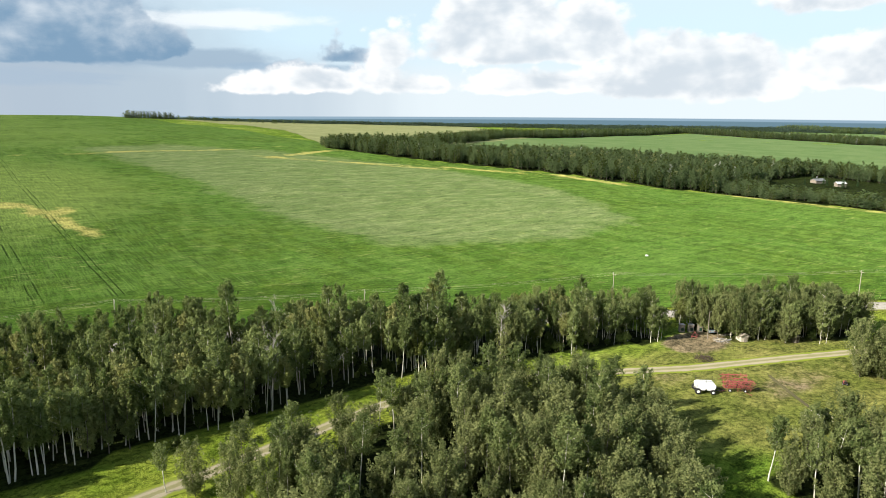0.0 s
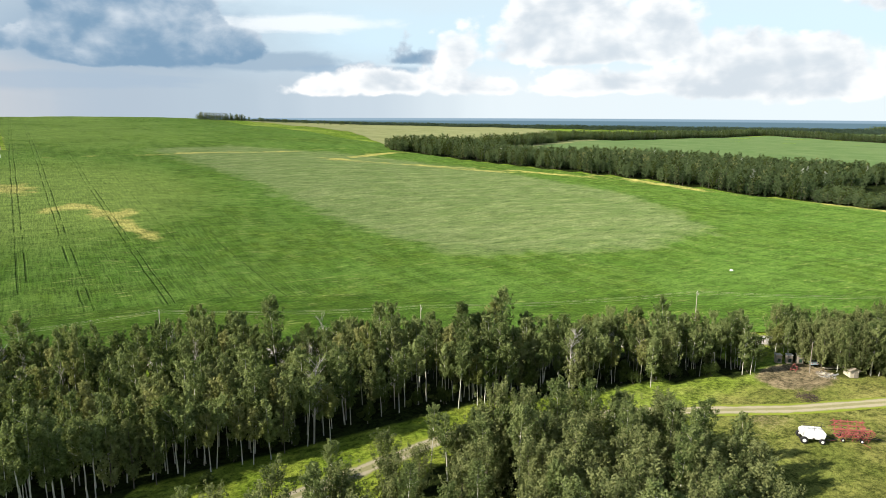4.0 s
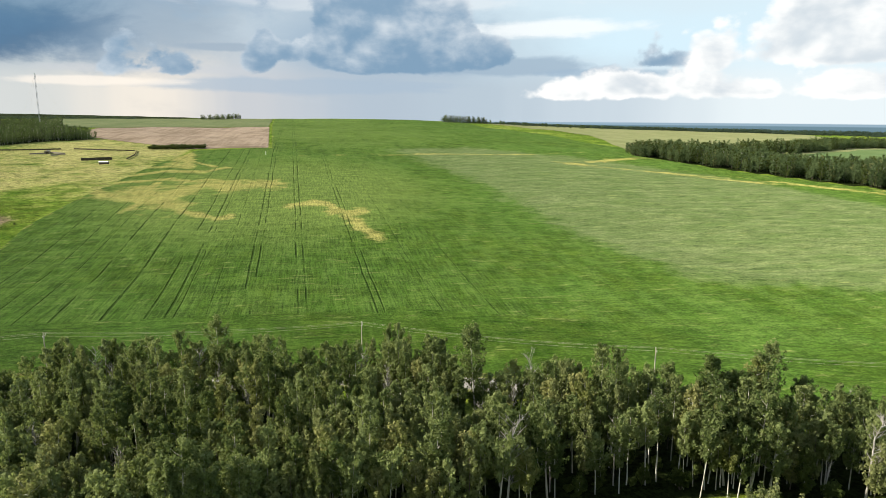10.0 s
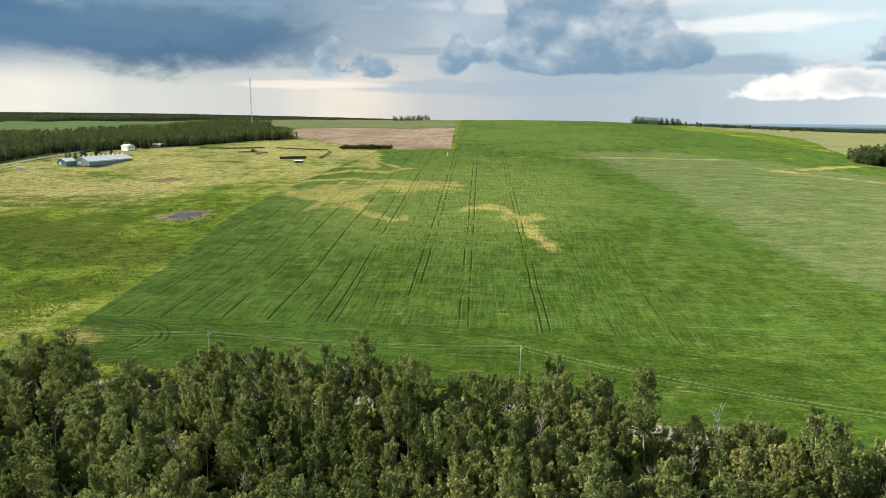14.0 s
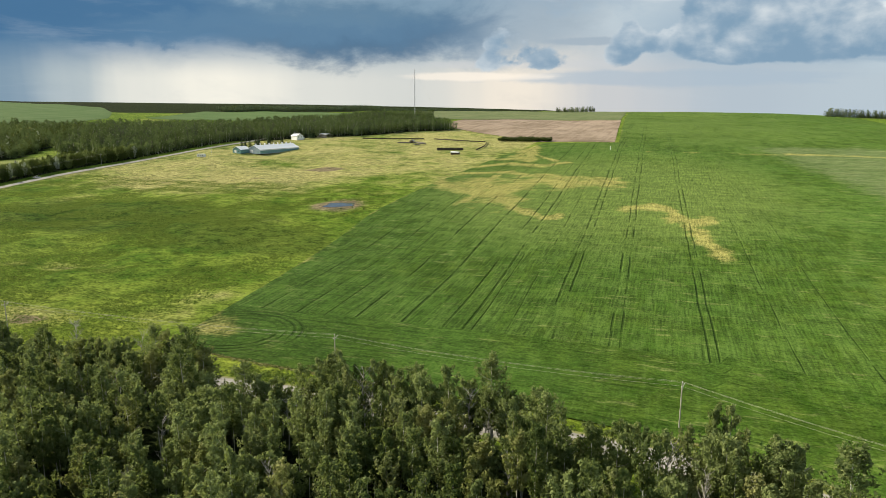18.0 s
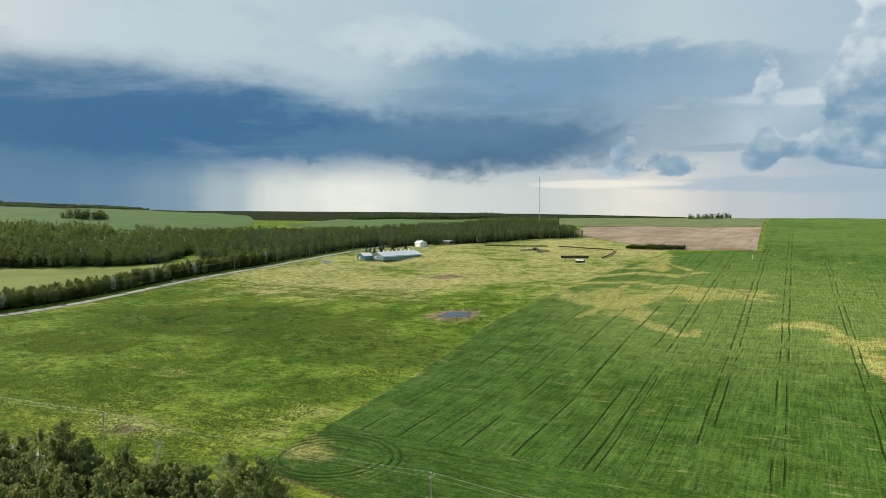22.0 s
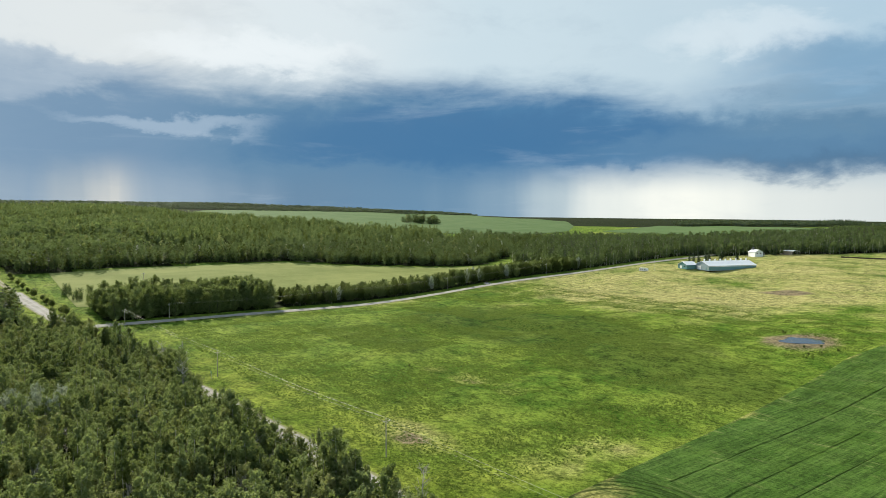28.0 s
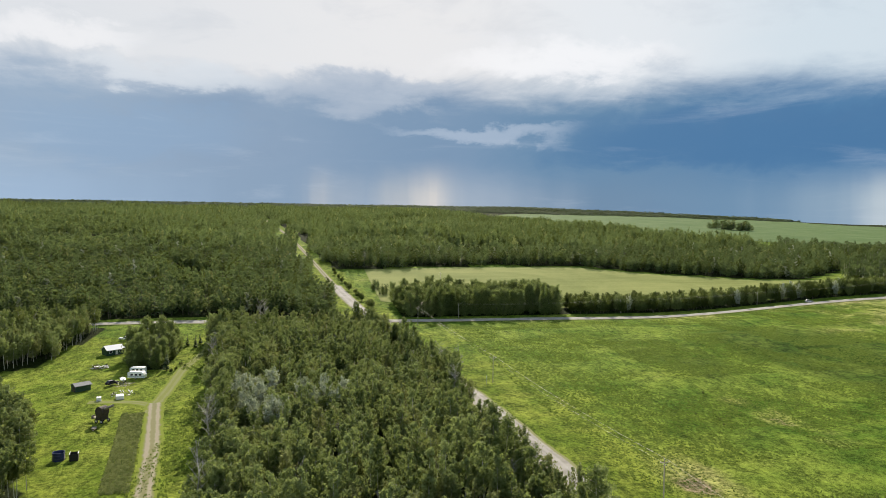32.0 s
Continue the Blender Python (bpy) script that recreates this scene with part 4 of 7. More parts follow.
def aspen_parts(rng, h=13.0, base=0.45, spread=1.9, count=520, size=0.34, limbs=7, sides=6, lobes=13, thick=0.13, upright=0.0):
    """Trunk and crown of a tree of height h whose crown of sprays begins at base * h; upright: 0 for spreading sprays, 1 for steep ones."""
    lean = rng.uniform(-0.8, 0.8, 2)
    zs = np.linspace(0, h * 0.93, 7 if sides > 4 else 4)
    bend = rng.uniform(-0.25, 0.25, (len(zs), 2)).cumsum(0) * 0.5
    path = np.stack([lean[0] * zs / h + bend[:, 0], lean[1] * zs / h + bend[:, 1], zs - 0.4], 1)
    path[0, :2] = 0
    tr = [tube(path, np.linspace(thick, 0.03, len(zs)), sides)]
    lob, tips = [], []
    turn = rng.uniform(0, 6.28)
    for k in range(lobes):
        t = (k + rng.rand()) / lobes
        z = h * (base + (0.97 - base) * t)
        wide = spread * max(0.35, 1 - abs((t - 0.5) / 0.62) ** 2.4) * rng.uniform(0.5, 1.15)
        turn += 2.4 + rng.uniform(-0.5, 0.5)
        z0 = max(h * base * 0.85, z - wide * (0.6 + 0.6 * upright))
        ax, ay = np.interp(z0, path[:, 2], path[:, 0]), np.interp(z0, path[:, 2], path[:, 1])
        up = wide * (rng.uniform(0.2, 0.75) + 0.75 * upright)
        tip = (ax + wide * math.cos(turn), ay + wide * math.sin(turn), z0 + up)
        tips.append(((ax, ay, z0), tip))
        big = 0.34 * spread ** 0.6 * rng.uniform(0.8, 1.2)
        for q, m in ((0.5, 1.15), (0.85, 0.95), (1.1, 0.6)):
            lob.append((ax + (tip[0] - ax) * q, ay + (tip[1] - ay) * q, z0 + up * q ** 1.5 + 0.2, max(0.22, big * m * (1 - 0.18 * upright)), rng.uniform(0.95, 1.5) + 0.7 * upright))
    ax, ay = path[-1, :2]
    lob += [(ax, ay, h * (0.92 + 0.03 * upright), (0.42 - 0.12 * upright) * spread ** 0.5, 1.1 + 0.8 * upright)]
    for k in rng.choice(len(tips), min(limbs, len(tips)), replace=False):
        a, b = np.array(tips[k][0]), np.array(tips[k][1])
        tr.append(tube([a, (a + b) / 2 - (0, 0, 0.15), b], (0.05, 0.035, 0.015), 3))
    return merge(tr), leaves(rng, lob, count, size)


def bush_parts(rng, h=3.5, count=260, size=0.30):
    lob = [(rng.uniform(-0.5, 0.5) * h * 0.5, rng.uniform(-0.5, 0.5) * h * 0.5, h * rng.uniform(0.3, 0.78), h * rng.uniform(0.18, 0.3), 1.1) for _ in range(8)]
    tr = merge([tube([(0, 0, -0.3), (x * 0.6, y * 0.6, z * 0.6), (x, y, z)], (0.05, 0.035, 0.015), 3) for x, y, z, *_ in lob[:5]])
    return tr, leaves(rng, lob, count, size)


def spruce_parts(rng, h=11.0, tiers=15, per=26, size=0.42):
    tr = tube([(0, 0, -0.4), (0, 0, h * 0.5), (0, 0, h)], (0.16, 0.1, 0.02), 5)
    vs, fs, n = [], [], 0
    for t in range(tiers):
        u = (t + 0.4) / tiers
        z, r = h * (0.08 + 0.9 * u), h * 0.19 * (1 - u) ** 0.85 + 0.1
        k = max(6, int(per * (1 - u * 0.75)))
        for j in range(k):
            a = 2 * math.pi * (j + rng.rand() * 0.8) / k
            ln, w, drop = r * rng.uniform(0.75, 1.15), size * rng.uniform(0.5, 1.0) * (1.1 - u * 0.6), rng.uniform(0.12, 0.35)
            d, s = np.array([math.cos(a), math.sin(a), 0]), np.array([-math.sin(a), math.cos(a), 0])
            p = np.array([0, 0, z + rng.uniform(-0.2, 0.2)])
            vs += [p + d * ln * 0.12, p + d * ln * 0.6 - s * w - (0, 0, drop * ln * 0.4), p + d * ln - (0, 0, drop * ln), p + d * ln * 0.6 + s * w - (0, 0, drop * ln * 0.5)]
            fs.append([n, n + 1, n + 2, n + 3])
            n += 4
    return tr, (np.array(vs), np.array(fs), rng.rand(n))


def dead_parts(rng, h=10.0):
    path = [(0, 0, -0.4), (0.1, 0.1, h * 0.4), (rng.uniform(-0.4, 0.4), 0.2, h * 0.75), (rng.uniform(-0.6, 0.6), 0.3, h)]
    tr = [tube(path, (0.15, 0.11, 0.06, 0.015), 5)]
    p = np.array(path)
    for _ in range(26):
        z = h * rng.uniform(0.35, 0.97)
        a, ln = rng.uniform(0, 6.28), h * rng.uniform(0.08, 0.24)
        b = np.array([np.interp(z, p[:, 2], p[:, 0]), np.interp(z, p[:, 2], p[:, 1]), z])
        e = b + (math.cos(a) * ln * 0.7, math.sin(a) * ln * 0.7, ln * 0.75)
        m = (b + e) / 2 + rng.uniform(-0.15, 0.15, 3)
        tr.append(tube([b, m, e], (0.045, 0.03, 0.012), 3))
        for _ in range(2):
            q = m + (rng.uniform(-0.8, 0.8), rng.uniform(-0.8, 0.8), rng.uniform(0.3, 0.9))
            tr.append(tube([m, (m + q) / 2 + 0.05, q], (0.024, 0.018, 0.008), 3))
    return merge(tr)


def crown_mesh(name, parts, mat):
    v, f, tint = parts
    me = mesh_of(name, v, f, [mat])
    attribute(me, "tint", tint)
    return me


def tree_thing(kind, trunk, crown, bark, leaf, label, category="tree"):
    """A tree kind as a thing with its trunk and crown, standing at the origin."""
    e = new(kind)
    t = new("trunk", mesh_of("trunk", *trunk, [bark], True))
    t.parent = e
    if crown is not None:
        c = new("crown", crown_mesh("crown", crown, leaf))
        c.parent = e
    return tagged(e, label, category)


def grove_mesh(name, rng, side, spacing, makers):
    """Many trees in one mesh, for woods that nobody could count: makers are (weight, function, leaf slot, bark slot)."""
    pos = []
    while len(pos) < (side / spacing) ** 2:
        p = rng.uniform(-side / 2, side / 2, 2)
        if all((p[0] - q[0]) ** 2 + (p[1] - q[1]) ** 2 > (spacing * 0.55) ** 2 for q in pos[-160:]):
            pos.append(p)
    w = np.array([m[0] for m in makers], float)
    vs, fs, mi, ti, off = [], [], [], [], 0
    for p in pos:
        _, fn, leaf, bark = makers[rng.choice(len(makers), p=w / w.sum())]
        (tv, tf), (lv, lf, tint) = fn(rng)
        tone = rng.rand() ** 1.3 * 1.25
        for v, f, slot, tt in ((tv, tf, bark, np.zeros(len(tv))), (lv, lf, leaf, tint * 0.35 + tone * 0.85)):
            if len(f):
                vs.append(v + (p[0], p[1], 0)), fs.append(tri(f) + off), mi.append(np.full(len(tri(f)), slot)), ti.append(tt)
                off += len(v)
    me = mesh_of(name, np.concatenate(vs), np.concatenate(fs), GROVE_MATS, False, np.concatenate(mi))
    attribute(me, "tint", np.concatenate(ti))
    return me


GROVE_MATS = [LEAF_ASPEN, LEAF_GREY, LEAF_GOLD, LEAF_FAR, NEEDLE, BARK, BARK_DARK, LEAF_SILVER, LEAF_SHADED, BARK_DEAD, BLADES, STRAW, LEAF_HAZED]
RNG = np.random.RandomState(5)


def stand(x, y, dz=0.0):
    return float(height(x, y)) + dz


def scatter(poly, spacing, rng):
    """Irregular points inside a polygon."""
    xs, ys = [p[0] for p in poly], [p[1] for p in poly]
    gx, gy = np.meshgrid(np.arange(min(xs), max(xs), spacing), np.arange(min(ys), max(ys), spacing))
    x, y = gx.ravel() + rng.uniform(-0.45, 0.45, gx.size) * spacing, gy.ravel() + rng.uniform(-0.45, 0.45, gx.size) * spacing
    ok = inside(x, y, poly)
    return list(zip(x[ok], y[ok]))


def edge_distance(x, y, poly):
    d = 1e9
    for (x0, y0), (x1, y1) in zip(poly, poly[1:] + poly[:1]):
        t = min(1, max(0, ((x - x0) * (x1 - x0) + (y - y0) * (y1 - y0)) / ((x1 - x0) ** 2 + (y1 - y0) ** 2)))
        d = min(d, math.hypot(x - x0 - t * (x1 - x0), y - y0 - t * (y1 - y0)))
    return d


# kinds for single trees
TALL = [tree_thing("aspen", *aspen_parts(RNG, h, b, s, 2400, 0.2, 10, 6, 24, 0.145, 0.4), BARK, LEAF_ASPEN, "tall slender aspen with pale trunk and high green crown") for h, b, s in ((14.6, 0.48, 2.1), (12.8, 0.55, 1.7), (15.6, 0.52, 2.3), (13.4, 0.42, 1.9))]
FULL = [tree_thing("poplar", *aspen_parts(RNG, h, 0.1, s, 5600, 0.2, 9, 6, 48, 0.13, 1.0), BARK_DARK, LEAF_GREY, "bushy grey-green poplar leafed nearly to the ground") for h, s in ((12.0, 3.2), (10.2, 2.9), (13.2, 3.5))]
GOLD = [tree_thing("yellowing_aspen", *aspen_parts(RNG, 13.4, 0.46, 2.1, 2000, 0.2, 9, 6, 22, 0.14), BARK, LEAF_GOLD, "aspen with yellowing leaves and pale trunk")]
SILVER = [tree_thing("silver_poplar", *aspen_parts(RNG, 12.4, 0.25, 2.7, 3600, 0.21, 8, 6, 36, 0.13, 0.8), BARK, LEAF_SILVER, "poplar showing silvery undersides of its leaves")]
SPRUCE = [tree_thing("spruce", *spruce_parts(RNG, h), BARK_DARK, NEEDLE, "dark green pointed spruce") for h in (11.0, 9.0)]
BUSH = [tree_thing("shrub", *bush_parts(RNG, h, 900, 0.2), BARK_DARK, LEAF_SHADED, "low leafy green shrub at the wood's edge", "shrub") for h in (4.2, 3.0)]
DEAD = [tree_thing("dead_tree", dead_parts(RNG, h), None, BARK_DEAD, None, "bare grey dead tree with broken branches") for h in (12.5, 10.0)]
BALSAM = [tree_thing("balsam_poplar", *aspen_parts(RNG, h, 0.06, s, 5200, 0.22, 9, 6, 46), BARK_DARK, LEAF_ASPEN, "dense dark balsam poplar beside the yard") for h, s in ((12.5, 3.6), (11.0, 3.2))]
SAPLING = [tree_thing("young_aspen", *aspen_parts(RNG, h, 0.12, s, 1100, 0.22, 5, 5, 18, 0.06), BARK, LEAF_SHADED, "slim young aspen in the wood's shade") for h, s in ((6.5, 1.3), (5.0, 1.1))]
KINDS = dict(sapling=SAPLING, balsam=BALSAM, silver=SILVER, tall=TALL, full=FULL, gold=GOLD, spruce=SPRUCE, bush=BUSH, dead=DEAD)
USED, COUNT = set(), {}


def plant(kind, x, y, rng, scale=None):
    proto = KINDS[kind][rng.randint(len(KINDS[kind]))]
    COUNT[kind] = COUNT.get(kind, 0) + 1
    if COUNT[kind] > 290:
        return None
    k = scale or rng.uniform(0.82, 1.16)
    m = pose(x, y, stand(x, y, -0.05), rng.uniform(-3, 3), rng.uniform(-3, 3), rng.uniform(0, 360)) @ Matrix.Diagonal((k * rng.uniform(0.92, 1.1), k * rng.uniform(0.92, 1.1), k, 1))
    if proto.name not in USED:
        USED.add(proto.name)
        proto.matrix_basis = m
        ob = proto
    else:
        ob = copy_thing(proto, m)
        ob.matrix_basis = m
    return ob


# groves: near woods in 24 m pieces, middle woods in 60 m pieces, far woods in 120 m pieces
def near_tall(r):
    return aspen_parts(r, r.uniform(8.8, 15.2), r.uniform(0.36, 0.58), r.uniform(1.6, 2.5), 1350, 0.26, 3, 4, 18, 0.13, 0.15)


def near_full(r):
    return aspen_parts(r, r.uniform(8, 12.5), 0.2, r.uniform(2.0, 3.0), 1800, 0.27, 2, 4, 26, 0.13, 0.8)


def near_dead(r):
    return dead_parts(r, r.uniform(7, 12)), (np.zeros((0, 3)), np.zeros((0, 3), int), np.zeros(0))


def near_bush(r):
    return bush_parts(r, r.uniform(1.6, 4.6), 330, 0.3)


def mid_tree(r):
    return aspen_parts(r, r.uniform(8, 17), r.uniform(0.10, 0.25), r.uniform(2.0, 3.4), 340, 0.55, 0, 3, 11)


def mid_spruce(r):
    return spruce_parts(r, r.uniform(11, 17), 9, 8, 1.0)


def far_tree(r):
    h = r.uniform(7, 16)
    lob = [(r.uniform(-2, 2) * (1.25 - q), r.uniform(-2, 2) * (1.25 - q), h * q, 2.5 * (1.3 - q), 1.3) for q in r.uniform(0.3, 0.97, 6)]
    return (np.zeros((0, 3)), np.zeros((0, 4), int)), leaves(r, lob, 130, 0.8)


# slot 8 is the leaf colour with shade in it, for undergrowth and darker trees
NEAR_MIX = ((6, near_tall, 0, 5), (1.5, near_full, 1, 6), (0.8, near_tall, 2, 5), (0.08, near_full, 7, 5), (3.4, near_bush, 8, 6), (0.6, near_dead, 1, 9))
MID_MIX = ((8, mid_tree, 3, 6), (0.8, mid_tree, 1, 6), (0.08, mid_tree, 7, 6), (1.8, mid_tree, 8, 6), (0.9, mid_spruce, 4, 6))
SPRUCE_MIX = ((3, mid_tree, 3, 5), (4, mid_spruce, 4, 6))
FAR_MIX = ((9, far_tree, 3, 6), (0.4, far_tree, 1, 6), (2.5, far_tree, 8, 6))


def grove_set(side, gap, mix, spare=2):
    """Grove pieces of three sizes, so that a wood's outline can be filled closely."""
    return {side / k: [grove_mesh("grove", RNG, side / k, gap, mix) for _ in range(spare)] for k in (1, 2, 4)}


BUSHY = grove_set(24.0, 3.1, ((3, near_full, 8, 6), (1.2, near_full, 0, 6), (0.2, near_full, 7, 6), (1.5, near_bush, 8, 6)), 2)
NEAR = grove_set(24.0, 3.6, NEAR_MIX, 3)
MID = grove_set(60.0, 4.6, MID_MIX)
FIRS = grove_set(60.0, 4.6, SPRUCE_MIX, 1)
FAR = grove_set(120.0, 6.4, FAR_MIX)
# farthest groves, with haze already in their leaf colour
HAZED = grove_set(120.0, 6.4, ((1, far_tree, 12, 6),), 1)


def low_by_farm(x, y):
    """Trees before the eastern farmstead, lowered to fit the camera's view of it."""
    return 0.55 if math.hypot(x - 500, y - 40) < 75 else 1.0


def old_growth(x, y=0):
    """The road wood is tallest in the east."""
    return float(np.interp(x, (-220, -70, -10, 60, 115), (1.03, 1.16, 1.26, 1.3, 1.05))) * (1 + 0.13 * math.sin(x / 9.0 + y / 17.0) * math.sin(y / 11.0 + 1))


def uneven(x, y):
    """Older and younger patches of a large wood."""
    return 1 + 0.24 * math.sin(x / 71.0 + 1.3 * math.sin(y / 53.0)) * math.sin(y / 47.0 + x / 120.0)


def lay(name, groves, poly, label, rng, tall=1.0, scale=1.0, skip=()):
    """Fills a polygon with turned grove pieces that follow the slope, large ones within and small ones along its outline."""
    sizes = sorted(groves, reverse=True)

    def put(x, y, level):
        side = sizes[level] * scale
        h = side * 0.5
        corner = inside(np.array([x - h, x + h, x + h, x - h, x]), np.array([y - h, y - h, y + h, y + h, y]), poly)
        cut = [inside(np.array([x - h, x + h, x + h, x - h, x]), np.array([y - h, y - h, y + h, y + h, y]), q).any() for q in skip]
        if not corner.all() or any(cut):
            if level < 2:
                for a, b in ((-1, -1), (1, -1), (1, 1), (-1, 1)):
                    put(x + a * h / 2, y + b * h / 2, level + 1)
                return
            if not corner[4]:
                return
        if any(inside(np.array([x]), np.array([y]), s)[0] for s in skip):
            return
        a, b = stand(x + h, y) - stand(x - h, y), stand(x, y + h) - stand(x, y - h)
        some = groves[sizes[level]]
        ob = new(name, some[rng.randint(len(some))])
        turn = Matrix.Rotation(radians(90 * rng.randint(4) + rng.uniform(-6, 6)), 4, "Z")
        shear = Matrix(((1, 0, 0, 0), (0, 1, 0, 0), (a / side, b / side, 1, 0), (0, 0, 0, 1)))
        ob.matrix_basis = Matrix.Translation((x, y, stand(x, y))) @ shear @ turn @ Matrix.Diagonal((scale, scale, (tall(x, y) if callable(tall) else tall) * rng.uniform(0.92, 1.08), 1))
        tagged(ob, label, "woodland", kind="stuff")

    xs, ys = [p[0] for p in poly], [p[1] for p in poly]
    big = sizes[0] * scale
    for x in np.arange(min(xs), max(xs) + big, big):
        for y in np.arange(min(ys), max(ys) + big, big):
            put(x, y, 0)


lay("woodland", NEAR, WOOD_STRIP, "dense aspen and poplar wood with undergrowth coloured as shaded", RNG, old_growth)
for w in (WOOD_NE, WOOD_NE_N, WOOD_E):
    lay("woodland", MID, w, "distant aspen and poplar woodland", RNG, low_by_farm, skip=(FARM_E,))
for w in (WOOD_SW, WOOD_W_NEAR):
    lay("woodland", MID, w, "aspen and poplar woodland of uneven height", RNG, uneven, skip=(GLADE,))
lay("woodland", BUSHY, HEDGE_W, "dense poplar hedge along the side road, mostly in shaded leaf colour", RNG, 0.95, skip=(HEDGE_HEAD,))
for x, y in scatter(HEDGE_HEAD, 5.2, RNG):
    if y < 74:
        plant("balsam", x, y, RNG, RNG.uniform(1.05, 1.5))
lay("woodland", FIRS, WOOD_NW, "distant dark woodland of spruce and aspen", RNG)
for w in (WOOD_W, WOOD_SW_FAR, WOOD_E_RIDGE):
    lay("woodland", FAR, w, "wide leafy forest canopy in the distance", RNG, uneven, skip=FOREST_GAPS)
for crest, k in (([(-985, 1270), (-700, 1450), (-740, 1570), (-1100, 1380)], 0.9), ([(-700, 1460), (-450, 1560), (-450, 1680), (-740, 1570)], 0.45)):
    lay("woodland", HAZED, crest, "dark wood on the north-western ridge", RNG, k)
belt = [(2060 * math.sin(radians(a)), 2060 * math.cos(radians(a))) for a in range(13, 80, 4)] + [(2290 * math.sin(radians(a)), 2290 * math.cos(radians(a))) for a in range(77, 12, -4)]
lay("woodland", HAZED, belt, "far belt of forest in the east", RNG, 0.8, 1.5)
lay("woodland", HAZED, WOOD_W_FAR, "far forest on the western hills", RNG, 0.62, 2.2, skip=FOREST_GAPS)
for w in (YARD_SW, YARD_S, WOOD_FAR_E):
    lay("woodland", NEAR, w, "dense aspen wood behind the yard", RNG)
lay("woodland", NEAR, WOOD_EAST, "dense green poplar wood beside the clearing", RNG, 1.0)

# rough grass of the pasture in tufts
def tuft_mesh(rng, side, per_m2):
    k = int(side * side * per_m2)
    x, y = rng.uniform(-side / 2, side / 2, (2, k))
    hgt, ang = rng.uniform(0.16, 0.42, k), rng.uniform(0, math.pi, (4, k))
    vs = []
    for a in ang:
        w, o = rng.uniform(0.10, 0.26, k), rng.uniform(-0.25, 0.25, (2, k))
        bx, by = x + o[0], y + o[1]
        vs += [np.stack([bx - w * np.cos(a), by - w * np.sin(a), 0 * x - 0.05], 1), np.stack([bx + w * np.cos(a), by + w * np.sin(a), 0 * x - 0.05], 1), np.stack([bx + rng.uniform(-0.2, 0.2, k), by + rng.uniform(-0.2, 0.2, k), hgt * rng.uniform(0.7, 1.1, k)], 1)]
    v = np.concatenate(vs)
    f = np.concatenate([np.stack([np.arange(k) + (3 * i + j) * k for j in range(3)], 1) for i in range(4)])
    me = mesh_of("grass_tufts", v, f, [BLADES])
    attribute(me, "tint", np.tile(rng.rand(k), 12))
    return me


TUFTS = {40.0 / k: [tuft_mesh(RNG, 40.0 / k, 1.1) for _ in range(2)] for k in (1, 2, 4)}
lay("grass_tufts", TUFTS, [(-418, 0), (-150, 4), (-146, 60), (-158, 150), (-156, 230), (-178, 260), (-418, 260)], "tufts of rough pasture grass", RNG, skip=([(-193, 194), (-167, 194), (-167, 222), (-193, 222)],))
lay("grass_tufts", TUFTS, [(-400, -126), (-204, -112), (-100, -100), (-100, -96), (-204, -102), (-398, -123)], "tall rough grass between wood and track", RNG, 1.6)

# weeds along the road and dry grass at the crop's edge
def strip_plants(name, label, mat, count, size, line, wide, tall, gaps):
    lob = []
    for _ in range(count):
        x = RNG.uniform(line[0][0], line[-1][0])
        y = float(np.interp(x, *zip(*line))) + RNG.normal() * wide
        if math.sin(x / gaps) + 0.6 * math.sin(x / gaps * 2.3 + 1) > -0.35:
            lob.append((x, y, stand(x, y) + 0.1, RNG.uniform(0.35, 0.8) * tall, 0.7))
    tagged(new(name, crown_mesh(name, leaves(RNG, lob, count * 9, size), mat)), label, "grass", kind="stuff")


strip_plants("roadside_weeds", "tall green weeds on the road verge", BLADES, 4200, 0.2, ((-130, 0), (-84, -2.5), (-40, -4), (0, -8), (20, -13), (60, -29), (140, -67)), 1.9, 0.8, 17.0)
strip_plants("dry_grass", "pale dry grass along the crop's edge", STRAW, 2600, 0.18, ((-130, 7.6), (-100, 3.8), (-40, -0.2), (6, -6.3), (36, -19.3), (76, -36.3), (160, -76.3)), 0.45, 0.62, 23.0)

# nearest trees, one by one
for x in np.arange(-250, 70, 6.5):
    y = float(np.interp(x, (-300, -190, -84, -20, 20, 60), (-36, -29, -24, -26, -33, -47))) + RNG.uniform(-5, 4)
    if math.sin(x / 19.0) + 0.7 * math.sin(x / 7.3) > 0.1:
        plant(("full", "bush", "bush", "dead", "gold")[RNG.randint(5)], x + RNG.uniform(-2, 2), y, RNG, RNG.uniform(0.45, 0.7))
for x, y, k in ((-207, -24, 0.8), (-203, -27, 0.85), (-199, -23, 0.7), (-196, -27, 0.8), (-258, -26, 0.8), (-263, -24, 0.75), (-240, -29, 0.5), (-186, -22, 0.5)):
    plant("full", x, y, RNG, k)
for x, y in ((-470, -38), (-478, -40), (-486, -37), (-500, -42), (-512, -44), (-525, -45), (-540, -48), (-560, -50), (-575, -52), (-590, -54), (-610, -56), (-625, -56)):
    plant("bush", x, y, RNG, RNG.uniform(1.0, 1.7))
for kind, x, y, k in (("full", -6, -103, 0.9), ("tall", -10, -99, 0.7), ("full", 2, -106, 1.0), ("tall", 9, -105, 0.95), ("full", 12, -109, 1.05), ("tall", 6, -112, 1.0), ("full", -2, -112, 1.0), ("tall", 15, -98, 0.8), ("bush", 17, -93, 1.1), ("full", 26, -97, 0.85), ("tall", 35, -97, 0.9), ("tall", 43, -100, 0.95), ("bush", 8, -88, 0.8), ("bush", -4, -83, 0.9)):
    plant(kind, x, y, RNG, k)
